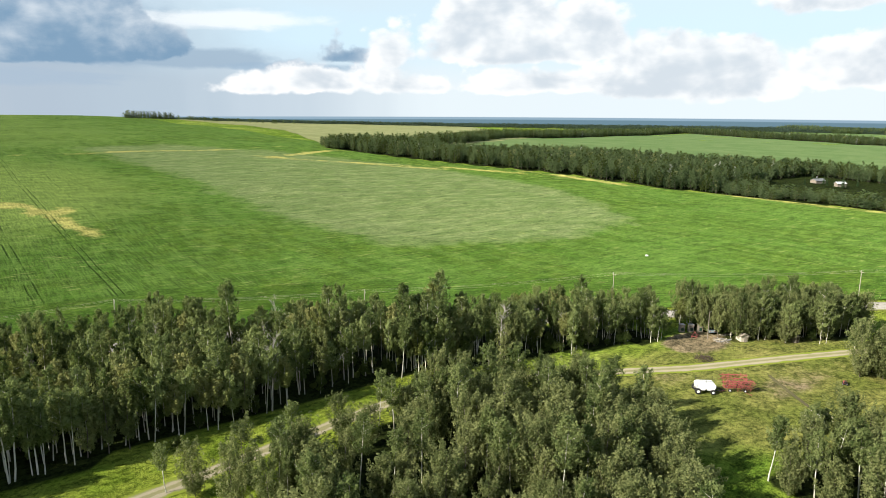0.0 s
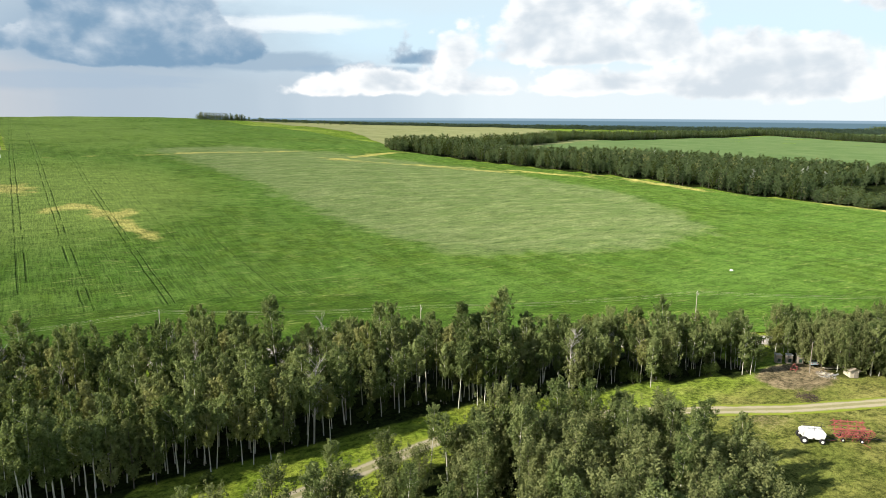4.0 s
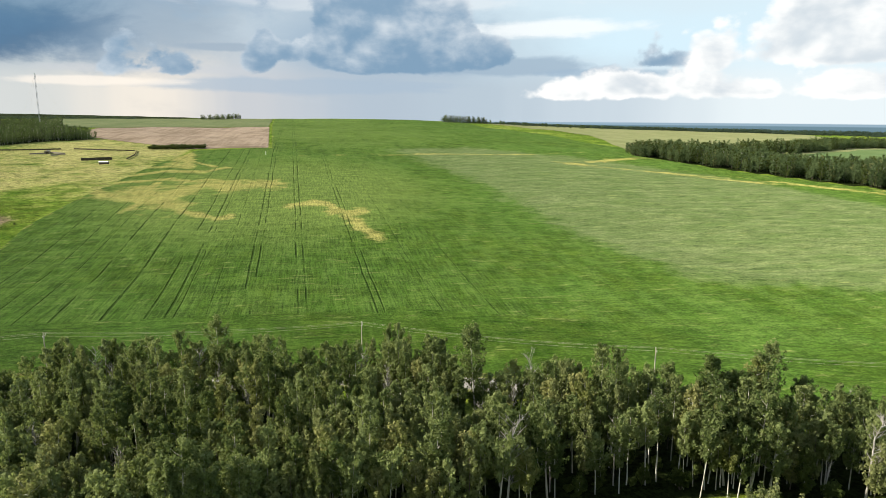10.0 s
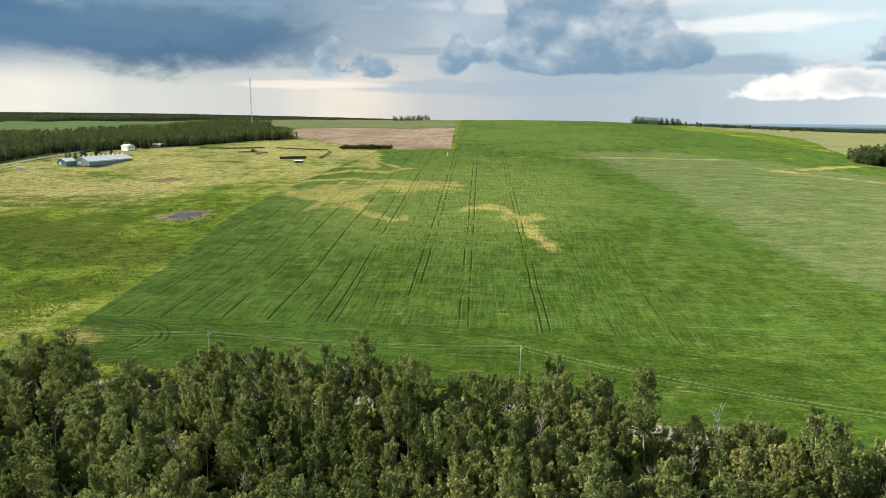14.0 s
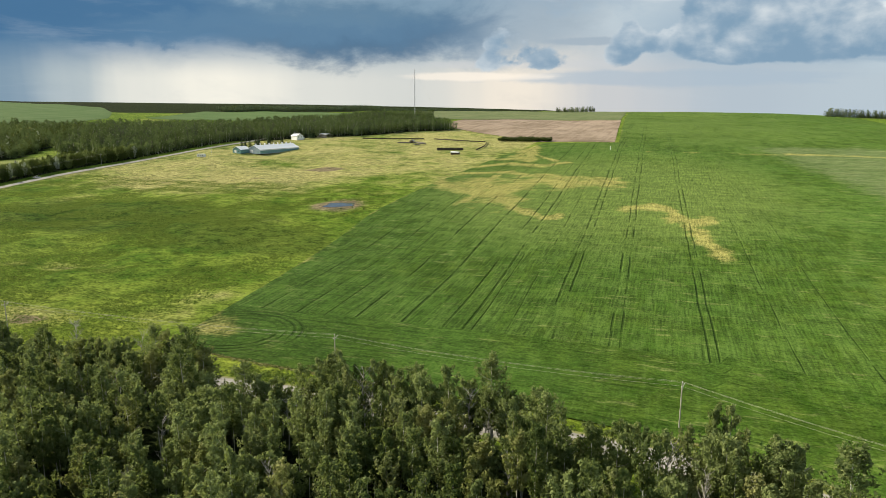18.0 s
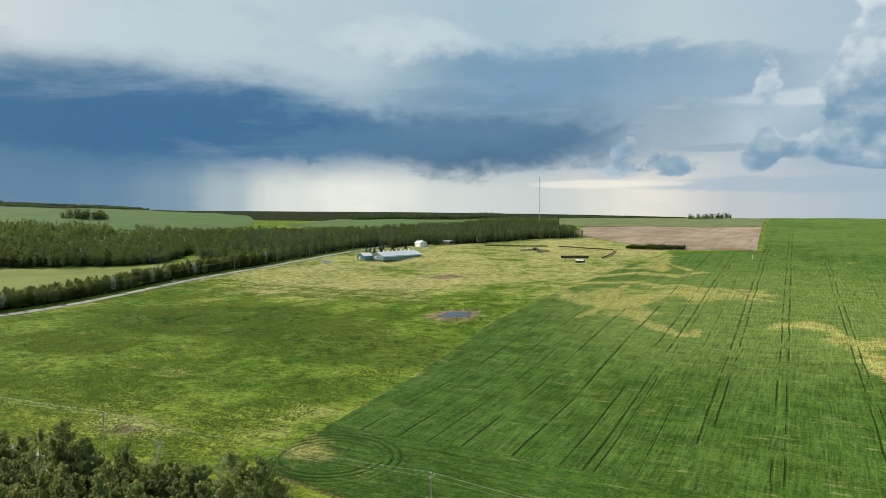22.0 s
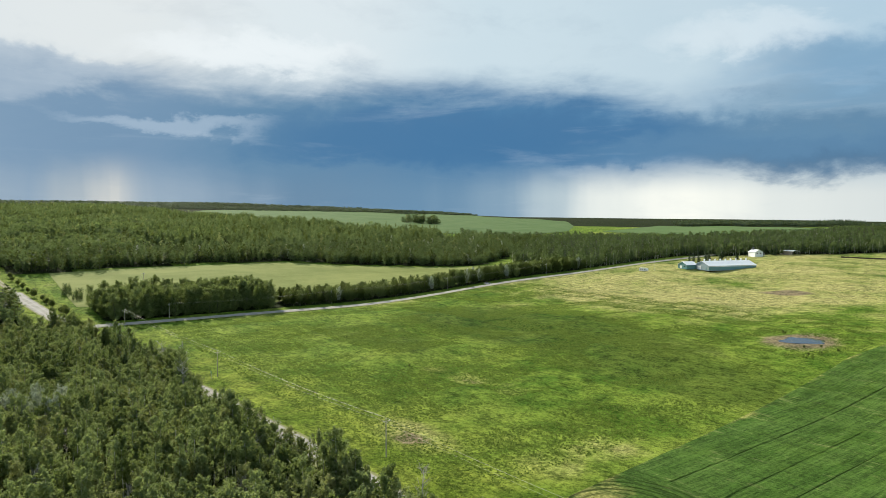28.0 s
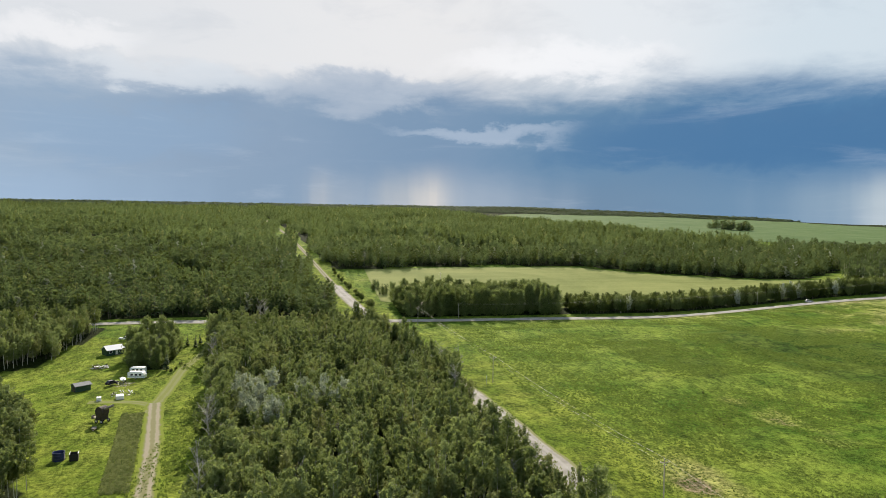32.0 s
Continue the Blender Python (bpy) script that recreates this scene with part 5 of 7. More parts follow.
for x, y, k in ((149, -145, 1.15), (152, -149, 1.25), (155, -145, 1.1), (150, -154, 1.2), (157, -150, 1.2), (161, -146, 1.1), (154, -157, 1.15)):
    plant("full", x, y, RNG, k)
for poly, gap, kinds in ((WOOD_SOUTH, 4.4, ("full", "full", "full", "full", "tall")), (WOOD_SE, 4.8, ("full", "full", "tall")), (WOOD_EAST, 3.6, ("full", "full", "tall", "bush", "full")), (YARD_TREES, 4.4, ("balsam", "balsam", "balsam", "spruce"))):
    for x, y in scatter(poly, gap, RNG):
        if poly is WOOD_SOUTH and x < 40 and RNG.rand() < 0.5:
            continue
        plant(kinds[RNG.randint(len(kinds))], x, y, RNG, RNG.uniform(0.95, 1.25) * (0.85 if x < 40 else 1.0) if poly is WOOD_SOUTH else None)
for x, y in scatter(WOOD_STRIP, 3.6, RNG):
    if edge_distance(x, y, WOOD_STRIP) < 5.5:
        if edge_distance(x, y, WOOD_STRIP) < 2.6:
            if x > 70 or x < -120 or y > -50 or RNG.rand() < 0.35:
                plant(("bush", "bush", "sapling", "dead", "sapling")[RNG.randint(5)], x, y, RNG, RNG.uniform(0.7, 1.5))
        else:
            plant(("tall", "tall", "tall", "tall", "bush", "dead", "gold", "tall", "tall", "tall", "tall", "sapling")[RNG.randint(12)], x, y, RNG, RNG.uniform(0.72, 1.12) * old_growth(x))


for x, y in ((-262, -96), (-257, -92), (-252, -96), (-247, -90), (-242, -93), (-265, -88), (-236, -86), (-231, -82), (-254, -76), (-249, -71), (-244, -74), (-250, -66), (-258, -70), (-240, -68), (-225, -85), (-233, -90)):
    plant("silver", x, y, RNG, RNG.uniform(1.0, 1.25))


# ---------- building blocks for things ----------
def part(name, shape, mat, parent, label=""):
    """Links verts and faces (or a ready mesh) as one mesh object under a thing or a part."""
    me = shape if isinstance(shape, bpy.types.Mesh) else mesh_of(name, shape[0], [list(f) for f in shape[1]], [mat])
    ob = new(name, me)
    ob.parent = parent
    return tagged(ob, label)


def thing(name, x, y, turn, label, category, group="", dz=0.0):
    e = new(name)
    e.matrix_basis = pose(x, y, stand(x, y, dz), 0, 0, turn)
    return tagged(e, label, category, group)


def box(x0, x1, y0, y1, z0, z1, b=0.03):
    """A block with bevelled upright and top edges."""
    b = min(b, (x1 - x0) / 3, (y1 - y0) / 3, (z1 - z0) / 3)
    v = []
    for z, i in ((z0, 0), (z1 - b, 0), (z1, b)):
        v += [(x0 + b + i, y0 + i, z), (x1 - b - i, y0 + i, z), (x1 - i, y0 + b + i, z), (x1 - i, y1 - b - i, z), (x1 - b - i, y1 - i, z), (x0 + b + i, y1 - i, z), (x0 + i, y1 - b - i, z), (x0 + i, y0 + b + i, z)]
    f = [list(range(7, -1, -1)), list(range(16, 24))]
    for k in range(2):
        f += [[k * 8 + i, k * 8 + (i + 1) % 8, k * 8 + 8 + (i + 1) % 8, k * 8 + 8 + i] for i in range(8)]
    return v, f


def rod(a, b, r, sides=8, r2=None):
    v, f = tube([a, b], (r, r if r2 is None else r2), sides)
    f = [list(q) for q in f] + [list(range(sides))[::-1], list(range(sides, 2 * sides))]
    return [tuple(p) for p in v], f


def turned(profile_rz, sides=16, axis_y=False):
    """A body of revolution from (radius, height) pairs, about z or about y."""
    v, f = [], []
    for r, z in profile_rz:
        for k in range(sides):
            a = 2 * math.pi * k / sides
            p = (r * math.cos(a), r * math.sin(a), z)
            v.append((p[0], z, p[1]) if axis_y else p)
    for i in range(len(profile_rz) - 1):
        f += [[i * sides + k, i * sides + (k + 1) % sides, (i + 1) * sides + (k + 1) % sides, (i + 1) * sides + k] for k in range(sides)]
    f += [list(range(sides))[::-1], list(range((len(profile_rz) - 1) * sides, len(profile_rz) * sides))]
    return v, f


def moved(shape, x=0, y=0, z=0, turn=0):
    c, s = math.cos(radians(turn)), math.sin(radians(turn))
    return [(x + p[0] * c - p[1] * s, y + p[0] * s + p[1] * c, z + p[2]) for p in shape[0]], shape[1]


def joined(*shapes):
    v, f = [], []
    for s in shapes:
        f += [[i + len(v) for i in q] for q in s[1]]
        v += list(s[0])
    return v, f


def gable_walls(w, l, h, rise):
    """Closed walls of a gabled house, l along y, with its gables up to the roof."""
    v = [(-w / 2, -l / 2, -0.5), (w / 2, -l / 2, -0.5), (w / 2, l / 2, -0.5), (-w / 2, l / 2, -0.5), (-w / 2, -l / 2, h), (w / 2, -l / 2, h), (w / 2, l / 2, h), (-w / 2, l / 2, h), (0, -l / 2, h + rise), (0, l / 2, h + rise)]
    return v, [[0, 1, 5, 8, 4], [1, 2, 6, 5], [2, 3, 7, 9, 6], [3, 0, 4, 7]]


def roof_side(w, l, h, rise, side, over=0.4, thick=0.14):
    """One slope of a gabled roof with its thickness and overhang."""
    k = rise / (w / 2)
    x0, x1 = 0.0, side * (w / 2 + over)
    v = []
    for y in (-l / 2 - over, l / 2 + over):
        v += [(x0, y, h + rise + thick), (x1, y, h - over * k + thick), (x1, y, h - over * k), (x0, y, h + rise)]
    f = [[0, 1, 2, 3], [7, 6, 5, 4], [0, 4, 5, 1], [1, 5, 6, 2], [2, 6, 7, 3], [3, 7, 4, 0]]
    return v, f if side > 0 else [q[::-1] for q in f]


def wall_plate(w, h, y, x=0.0, z=0.0, deep=0.06, along="x"):
    """A thin raised panel (door, pane, shutter) on a wall facing -y (along x) or +x (along y)."""
    if along == "x":
        return box(x - w / 2, x + w / 2, y - deep, y + 0.02, z, z + h, 0.015)
    return box(x - 0.02, x + deep, y - w / 2, y + w / 2, z, z + h, 0.015)


PAINT_WHITE = plain("white paint", (0.74, 0.75, 0.74), 0.5, 0, 0.08, 1.5)
ROOF_WHITE = plain("pale metal roof", (0.80, 0.82, 0.83), 0.4, 0.0, 0.05, 0.6)
TEAL = plain("teal sheet metal", (0.11, 0.23, 0.235), 0.45, 0.0, 0.15, 0.5)
GREYBLUE = plain("grey-blue siding", (0.25, 0.32, 0.35), 0.55, 0.0, 0.12, 0.7)
DARKGREEN = plain("dark green siding", (0.02, 0.055, 0.035), 0.6, 0.0, 0.25, 0.9)
METALROOF = plain("grey metal roof", (0.56, 0.58, 0.60), 0.5, 0.0, 0.1, 0.6)
GREYROOF = plain("grey shingles", (0.17, 0.18, 0.19), 0.8, 0.0, 0.2, 2.0)
WOODGREY = plain("weathered boards", (0.24, 0.21, 0.17), 0.85, 0.0, 0.3, 1.5)
WOODDARK = plain("dark old boards", (0.055, 0.042, 0.03), 0.85, 0.0, 0.4, 1.2)
POLEWOOD = plain("weathered pole", (0.36, 0.33, 0.27), 0.85, 0.0, 0.2, 0.8)
BLACK = plain("black rubber and steel", (0.015, 0.015, 0.016), 0.6, 0.0, 0.3, 2.0)
REDPAINT = plain("faded red paint", (0.33, 0.085, 0.075), 0.5, 0.0, 0.35, 2.0)
BLUE = plain("blue plastic", (0.022, 0.034, 0.10), 0.4, 0.0, 0.2, 1.0)
GALV = plain("galvanised steel", (0.45, 0.46, 0.47), 0.4, 0.6, 0.15, 2.0)
GLASS = plain("dark window glass", (0.02, 0.025, 0.03), 0.08, 0.0, 0.2, 1.0, 0.6)
SIGNGREEN = plain("green sign sheet", (0.01, 0.22, 0.10), 0.4, 0.0, 0.08, 2.0)
SILVERCAR = plain("silver car paint", (0.55, 0.56, 0.57), 0.3, 0.3, 0.05, 1.0)
CREAM = plain("cream siding", (0.55, 0.50, 0.40), 0.6, 0.0, 0.15, 1.0)
WIRE = plain("cable", (0.42, 0.41, 0.30), 0.5, 0.1, 0.1, 1.0)
BRUSH = plain("cut brush", (0.085, 0.06, 0.045), 0.9, 0.0, 0.4, 3.0)


def water_material():
    m, n, s = material("pond water", 0.14, 0.45)
    p = place(n)
    n.put(s.inputs["Base Color"], n.mix(n.noise(p, 0.3, 4), rgb(0.022, 0.024, 0.024), rgb(0.05, 0.048, 0.042)))
    bump(n, s, n.noise(p, 1.5, 4), 0.15, 0.05)
    return m


# ---------- power lines ----------
MAIN_LINE = [(330, -158), (231.6, -107.4), (153.3, -59.2), (68, -31), (0, 0), (-79, 4), (-179, 0), (-292, -8), (-419, -17)]
SIDE_LINE = [(-438, 10), (-443, 114), (-441, 207), (-440, 306)]


def utility_pole(x, y, turn, h=10.0):
    e = thing("utility_pole", x, y, turn, "weathered wooden utility pole with crossarm and insulators", "utility pole", "poles along the road")
    part("pole", rod((0, 0, -1.2), (0, 0, h), 0.17, 9, 0.11), POLEWOOD, e)
    part("crossarm", box(-1.15, 1.15, 0.11, 0.22, h - 0.75, h - 0.61, 0.01), POLEWOOD, e)
    part("brace", joined(rod((-0.7, 0.17, h - 0.72), (0, 0.13, h - 1.45), 0.025, 5), rod((0.7, 0.17, h - 0.72), (0, 0.13, h - 1.45), 0.025, 5)), GALV, e)
    for k, (ix, iz) in enumerate(((-1.0, h - 0.6), (1.0, h - 0.6), (0.0, h))):
        part("insulator", moved(turned(((0.03, 0), (0.03, 0.06), (0.085, 0.08), (0.06, 0.12), (0.09, 0.15), (0.05, 0.22), (0.03, 0.26)), 8), ix, 0.16 if ix else 0, iz), PAINT_WHITE, e, "white porcelain insulator")
    return e


def wire_between(a, b, sag=1.1, name="power_line"):
    pts = []
    for t in np.linspace(0, 1, 15):
        p = np.array(a) * (1 - t) + np.array(b) * t
        pts.append((p[0], p[1], p[2] - 4 * sag * t * (1 - t)))
    v, f = tube(pts, [0.019] * 15, 4)
    return tagged(new(name, mesh_of(name, v, f, [WIRE], True)), "thin sagging overhead power cable between poles", "cable", "overhead cables")


for line in (MAIN_LINE, SIDE_LINE):
    turns = []
    for i, (x, y) in enumerate(line):
        (ax, ay), (bx, by) = line[max(i - 1, 0)], line[min(i + 1, len(line) - 1)]
        t = math.degrees(math.atan2(by - ay, bx - ax)) + 90
        turns.append(t)
        utility_pole(x, y, t, 10.0 if line is MAIN_LINE else 8.5)
    h = 10.0 if line is MAIN_LINE else 8.5
    for (a, ta), (b, tb) in zip(zip(line, turns), zip(line[1:], turns[1:])):
        for o, up in ((-1.0, h - 0.34), (1.0, h - 0.34), (0.0, h + 0.26)):
            pa = (a[0] + o * math.cos(radians(ta)), a[1] + o * math.sin(radians(ta)), stand(*a) + up)
            pb = (b[0] + o * math.cos(radians(tb)), b[1] + o * math.sin(radians(tb)), stand(*b) + up)
            wire_between(pa, pb)
for o in (-0.9, 0.9):
    wire_between((-419 + o, -17, stand(-419, -17) + 9.7), (-560, 22 + o, stand(-560, 22) + 9.0), 1.6)
utility_pole(-560, 22, 70)


# ---------- barn and farmstead ----------
def gabled(name, x, y, turn, w, l, h, rise, wall, roof, label, category, extras=None, vents=0):
    e = thing(name, x, y, turn, label, category)
    part("wall", gable_walls(w, l, h, rise), wall, e)
    for s in (-1, 1):
        part("roof", roof_side(w, l, h, rise, s), roof, e)
    for k in range(vents):
        yy = -l / 2 + l * (k + 0.5) / vents
        part("roof_vent", moved(turned(((0.5, -0.2), (0.5, 0.8), (0.8, 0.9), (0.8, 1.1), (0.12, 1.6)), 10), 0, yy, h + rise), ROOF_WHITE, e)
    for name_, shape, mat, lab in extras or ():
        part(name_, shape, mat, e, lab)
    return e


barn_turn = -17.0
barn = gabled("barn", -351.5, 419.5, barn_turn, 17.0, 46.0, 3.4, 3.3, GREYBLUE, ROOF_WHITE, "long low barn with white metal roof and teal wall", "barn", [
    ("wall_panel", box(8.5, 8.62, -23, 23, 0.05, 2.5, 0.01), TEAL, "teal sheet-metal cladding"),
    ("eave_trim", box(8.5, 8.66, -23.1, 23.1, 2.5, 2.9, 0.01), PAINT_WHITE, "white eave band"),
    ("sliding_door", wall_plate(4.2, 2.9, -23.0, -3.0), PAINT_WHITE, "white sliding door"),
    ("sliding_door_rail", box(-6.5, 0.5, -23.2, -23.0, 3.0, 3.12, 0.01), GALV, ""),
    ("door", wall_plate(1.1, 2.1, -23.0, 5.5), TEAL, ""),
], vents=9)
for k in range(15):
    part("roof_rib", joined(([(0.15, -22.6 + k * 3.2, 3.4 + 3.3 + 0.20), (8.8, -22.6 + k * 3.2, 3.4 - 0.1 + 0.20), (8.8, -22.5 + k * 3.2, 3.4 - 0.1 + 0.20), (0.15, -22.5 + k * 3.2, 3.4 + 3.3 + 0.20), (0.15, -22.6 + k * 3.2, 3.4 + 3.3 + 0.12), (8.8, -22.6 + k * 3.2, 3.3 + 0.12), (8.8, -22.5 + k * 3.2, 3.3 + 0.12), (0.15, -22.5 + k * 3.2, 3.4 + 3.3 + 0.12)], [[0, 1, 2, 3], [0, 4, 5, 1], [3, 2, 6, 7]])), ROOF_WHITE, barn)
gabled("barn_annex", -371, 397, barn_turn, 11.0, 10.0, 3.0, 2.4, TEAL, ROOF_WHITE, "small gabled annex with pale roof beside the long barn", "shed", [
    ("door", wall_plate(2.6, 2.3, -5.0, -1.6), PAINT_WHITE, "white door"), ("window", wall_plate(1.2, 0.9, -5.0, 2.6, 1.1), GLASS, "")])
house = gabled("farmhouse", -386, 522, 60, 8.0, 12.0, 4.2, 2.2, PAINT_WHITE, METALROOF, "white two-storey farmhouse with grey roof beside spruces", "house", [
    ("porch", joined(box(4.0, 6.2, -5, 3, 0, 0.3), box(4.0, 6.4, -5.2, 3.2, 2.4, 2.55), rod((6.1, -4.8, 0), (6.1, -4.8, 2.4), 0.08), rod((6.1, 2.8, 0), (6.1, 2.8, 2.4), 0.08)), PAINT_WHITE, ""),
    ("chimney", box(-1.5, -0.7, 2, 2.8, 6.0, 8.6), GREYROOF, "grey chimney")])
for k in range(4):
    for z in (0.8, 2.7):
        w_ = part("window", wall_plate(1.3, 1.2, -5 + k * 3.3, 4.0, z, 0.05, "y"), PAINT_WHITE, house)
        part("pane", wall_plate(1.05, 0.95, -5 + k * 3.3, 4.06, z + 0.12, 0.03, "y"), GLASS, w_)
    if k < 2:
        part("window", wall_plate(1.2, 1.1, -6.0, -1.8 + k * 3.2, 2.6), GLASS, house)
e = thing("pole_shed", -366, 546, 68, "open-sided pole shed with pale sheet roof", "shed")
for s in (-1, 1):
    part("roof", roof_side(8.0, 15.0, 3.4, 0.7, s), ROOF_WHITE, e)
    for k in range(5):
        part("post", rod((s * 3.8, -7.2 + k * 3.6, -0.5), (s * 3.8, -7.2 + k * 3.6, 3.4), 0.12, 6), WOODGREY, e)
part("back_wall", box(-3.95, -3.8, -7.4, 7.4, -0.3, 3.4), WOODGREY, e)
gabled("cottage", -404, 548, 55, 6.0, 8.0, 2.8, 2.0, CREAM, GREYROOF, "small cream cottage half hidden by spruces", "house", [("door", wall_plate(1.0, 2.0, -4.0, 0.4), WOODDARK, ""), ("window", wall_plate(1.1, 1.0, -4.0, -1.8, 1.0), GLASS, "")])


def camper(name, x, y, turn, l, w, h, label, stripe=None, nose=True):
    """A caravan body with its windows, door, wheels and drawbar."""
    e = thing(name, x, y, turn, label, "caravan")
    out = [(-l / 2, 0.55), (l / 2, 0.55), (l / 2, h * 0.62), (l / 2 - (0.5 if nose else 0.1), h * 0.95), (l / 2 - 0.8, h), (-l / 2 + 0.5, h), (-l / 2, h * 0.9)]
    v = [(px, s * w / 2, pz) for s in (-1, 1) for px, pz in out]
    n_ = len(out)
    f = [list(range(n_))[::-1], list(range(n_, 2 * n_))] + [[i, (i + 1) % n_, n_ + (i + 1) % n_, n_ + i] for i in range(n_)]
    b = part("body", (v, [q[::-1] for q in f]), PAINT_WHITE, e)
    for s in (-1, 1):
        for k in range(3):
            part("window", box(-l * 0.32 + k * l * 0.25, -l * 0.32 + k * l * 0.25 + l * 0.15, min(s * w / 2, s * (w / 2 + 0.03)), max(s * w / 2, s * (w / 2 + 0.03)), h * 0.52, h * 0.76, 0.01), GLASS, b)
        if stripe:
            part("stripe", box(-l / 2 + 0.1, l / 2 - 0.1, min(s * w / 2, s * (w / 2 + 0.02)), max(s * w / 2, s * (w / 2 + 0.02)), h * 0.36, h * 0.42, 0.005), stripe, b)
        wh = part("wheel", moved(turned(((0.1, -0.1), (0.36, -0.1), (0.36, 0.1), (0.1, 0.1)), 14, True), 0, s * (w / 2 - 0.05), 0.36), BLACK, e)
        part("rim", moved(turned(((0.02, -0.11), (0.2, -0.11), (0.2, 0.11), (0.02, 0.11)), 10, True), 0, s * (w / 2 - 0.04), 0.36), GALV, wh)
    part("door", box(l * 0.30, l * 0.30 + 0.7, w / 2, w / 2 + 0.03, 0.7, h * 0.82, 0.01), CREAM, e)
    part("drawbar", joined(rod((l / 2, -0.5, 0.5), (l / 2 + 1.2, 0, 0.45), 0.06, 5), rod((l / 2, 0.5, 0.5), (l / 2 + 1.2, 0, 0.45), 0.06, 5)), BLACK, e)
    return e


camper("caravan", -390, 366, 10, 7.0, 2.6, 3.0, "white caravan parked in the dry pasture")
e = thing("aerial_pole", -383, 371, 0, "thin grey aerial pole beside the white caravan", "pole")
part("pole", rod((0, 0, -0.5), (0, 0, 8.0), 0.08, 6, 0.05), GALV, e)
part("aerial", joined(rod((-0.9, 0, 7.6), (0.9, 0, 7.6), 0.03, 4), *[rod((-0.8 + 0.4 * k, -0.5, 7.6), (-0.8 + 0.4 * k, 0.5, 7.6), 0.02, 4) for k in range(5)]), GALV, e)

for x, y in ((-398, 438), (-394, 446), (-402, 450), (-392, 458), (-399, 464), (-388, 470), (-404, 476), (-396, 482), (-385, 490), (-402, 496), (-378, 536), (-372, 530)):
    plant("spruce", x, y, RNG, RNG.uniform(1.25, 1.75))


def board_fence(name, pts, high, label, mat, gap=4.0):
    """A windbreak of boards on posts along a line."""
    x0, y0 = pts[0]
    e = thing(name, x0, y0, 0, label, "fence", dz=0)
    z0 = stand(x0, y0)
    for (ax, ay), (bx, by) in zip(pts, pts[1:]):
        ln = math.hypot(bx - ax, by - ay)
        k = max(1, int(ln / gap))
        a = math.degrees(math.atan2(by - ay, bx - ax))
        for i in range(k):
            px, py = ax + (bx - ax) * i / k, ay + (by - ay) * i / k
            zz = stand(px, py) - z0
            part("post", rod((px - x0, py - y0, zz - 0.4), (px - x0, py - y0, zz + high + 0.15), 0.09, 6), WOODGREY, e)
            part("board", moved(box(0.0, ln / k, 0.09, 0.14, 0.15, high, 0.01), px - x0, py - y0, zz, a), mat, e)
    return e


board_fence("windbreak_fence", [(-318, 540), (-250, 543)], 1.3, "dark board windbreak fence across the pasture", WOODDARK, 8.0)
board_fence("windbreak_fence", [(-238, 541), (-205, 529), (-180, 527)], 1.2, "dark board windbreak fence across the pasture", WOODDARK, 7.0)
board_fence("windbreak_fence", [(-206, 455), (-182, 457)], 2.4, "tall dark board windbreak beside the white shed", WOODDARK, 6.0)
board_fence("corral_fence", [(-178, 525), (-171, 488), (-170, 455)], 1.3, "dark corral fence of weathered boards", WOODDARK, 7.0)
board_fence("corral_fence", [(-262, 500), (-246, 508), (-232, 498), (-240, 486)], 1.4, "grey broken corral rails", WOODGREY, 5.0)
# shelter doorways are dark plates, the shade inside put into their colour
gabled("field_shelter", -181, 430, 80, 3.0, 7.0, 1.9, 0.5, WOODDARK, ROOF_WHITE, "small dark field shelter with pale roof", "shed", [("opening", box(1.5, 1.55, -3.0, 1.0, 0.1, 1.6, 0.01), WOODDARK, "dark panel coloured as the doorway's shade")])
gabled("field_shelter", -250, 508, 10, 4.0, 6.0, 2.2, 0.8, WOODGREY, GREYROOF, "grey weathered cattle shelter by broken rails", "shed", [("opening", wall_plate(2.4, 1.7, -3.0, 0.2), WOODDARK, "dark panel coloured as the doorway's shade")])
lay("scrub", BUSHY, [(-174, 549), (-120, 550), (-120, 561), (-150, 566), (-174, 560)], "low dark scrub beside the ploughed field", RNG, 0.36)
for x, y in ((-172, 194), (-168, 200), (-164, 192), (-160, 197), (-176, 188), (-196, 222), (-166, 186), (-233, 48), (-240, 44), (-262, 60), (-236, 52), (-228, 46)):
    plant("bush", x, y, RNG, RNG.uniform(0.18, 0.42))

pz = POND[2] - 0.12
ang = np.linspace(0, 2 * math.pi, 40, endpoint=False)
pond_v = [(POND[0], POND[1], pz)] + [(POND[0] + (8.2 + 1.8 * math.sin(3 * a + 1)) * math.cos(a), POND[1] + (9.6 + 2.0 * math.sin(2 * a)) * math.sin(a), pz) for a in ang]
tagged(new("pond", mesh_of("pond", pond_v, [[0, 1 + i, 1 + (i + 1) % 40] for i in range(40)], [water_material()])), "small dark stock pond reflecting the sky", "pond", kind="structure")

# ---------- mast ----------
e = thing("radio_mast", -379, 861, 0, "tall thin lattice radio mast above the woods", "mast")
MH = 78.0
legs = [(0.75 * math.cos(a), 0.75 * math.sin(a)) for a in (0.5, 2.6, 4.7)]
for lx, ly in legs:
    part("leg", rod((lx, ly, -1), (lx, ly, MH), 0.14, 5), GALV, e)
lat = []
for k in range(26):
    z = k * 3.0
    for i in range(3):
        (ax, ay), (bx, by) = legs[i], legs[(i + 1) % 3]
        lat.append(rod((ax, ay, z), (bx, by, z + 3.0), 0.06, 4))
part("lattice", joined(*lat), GALV, e)
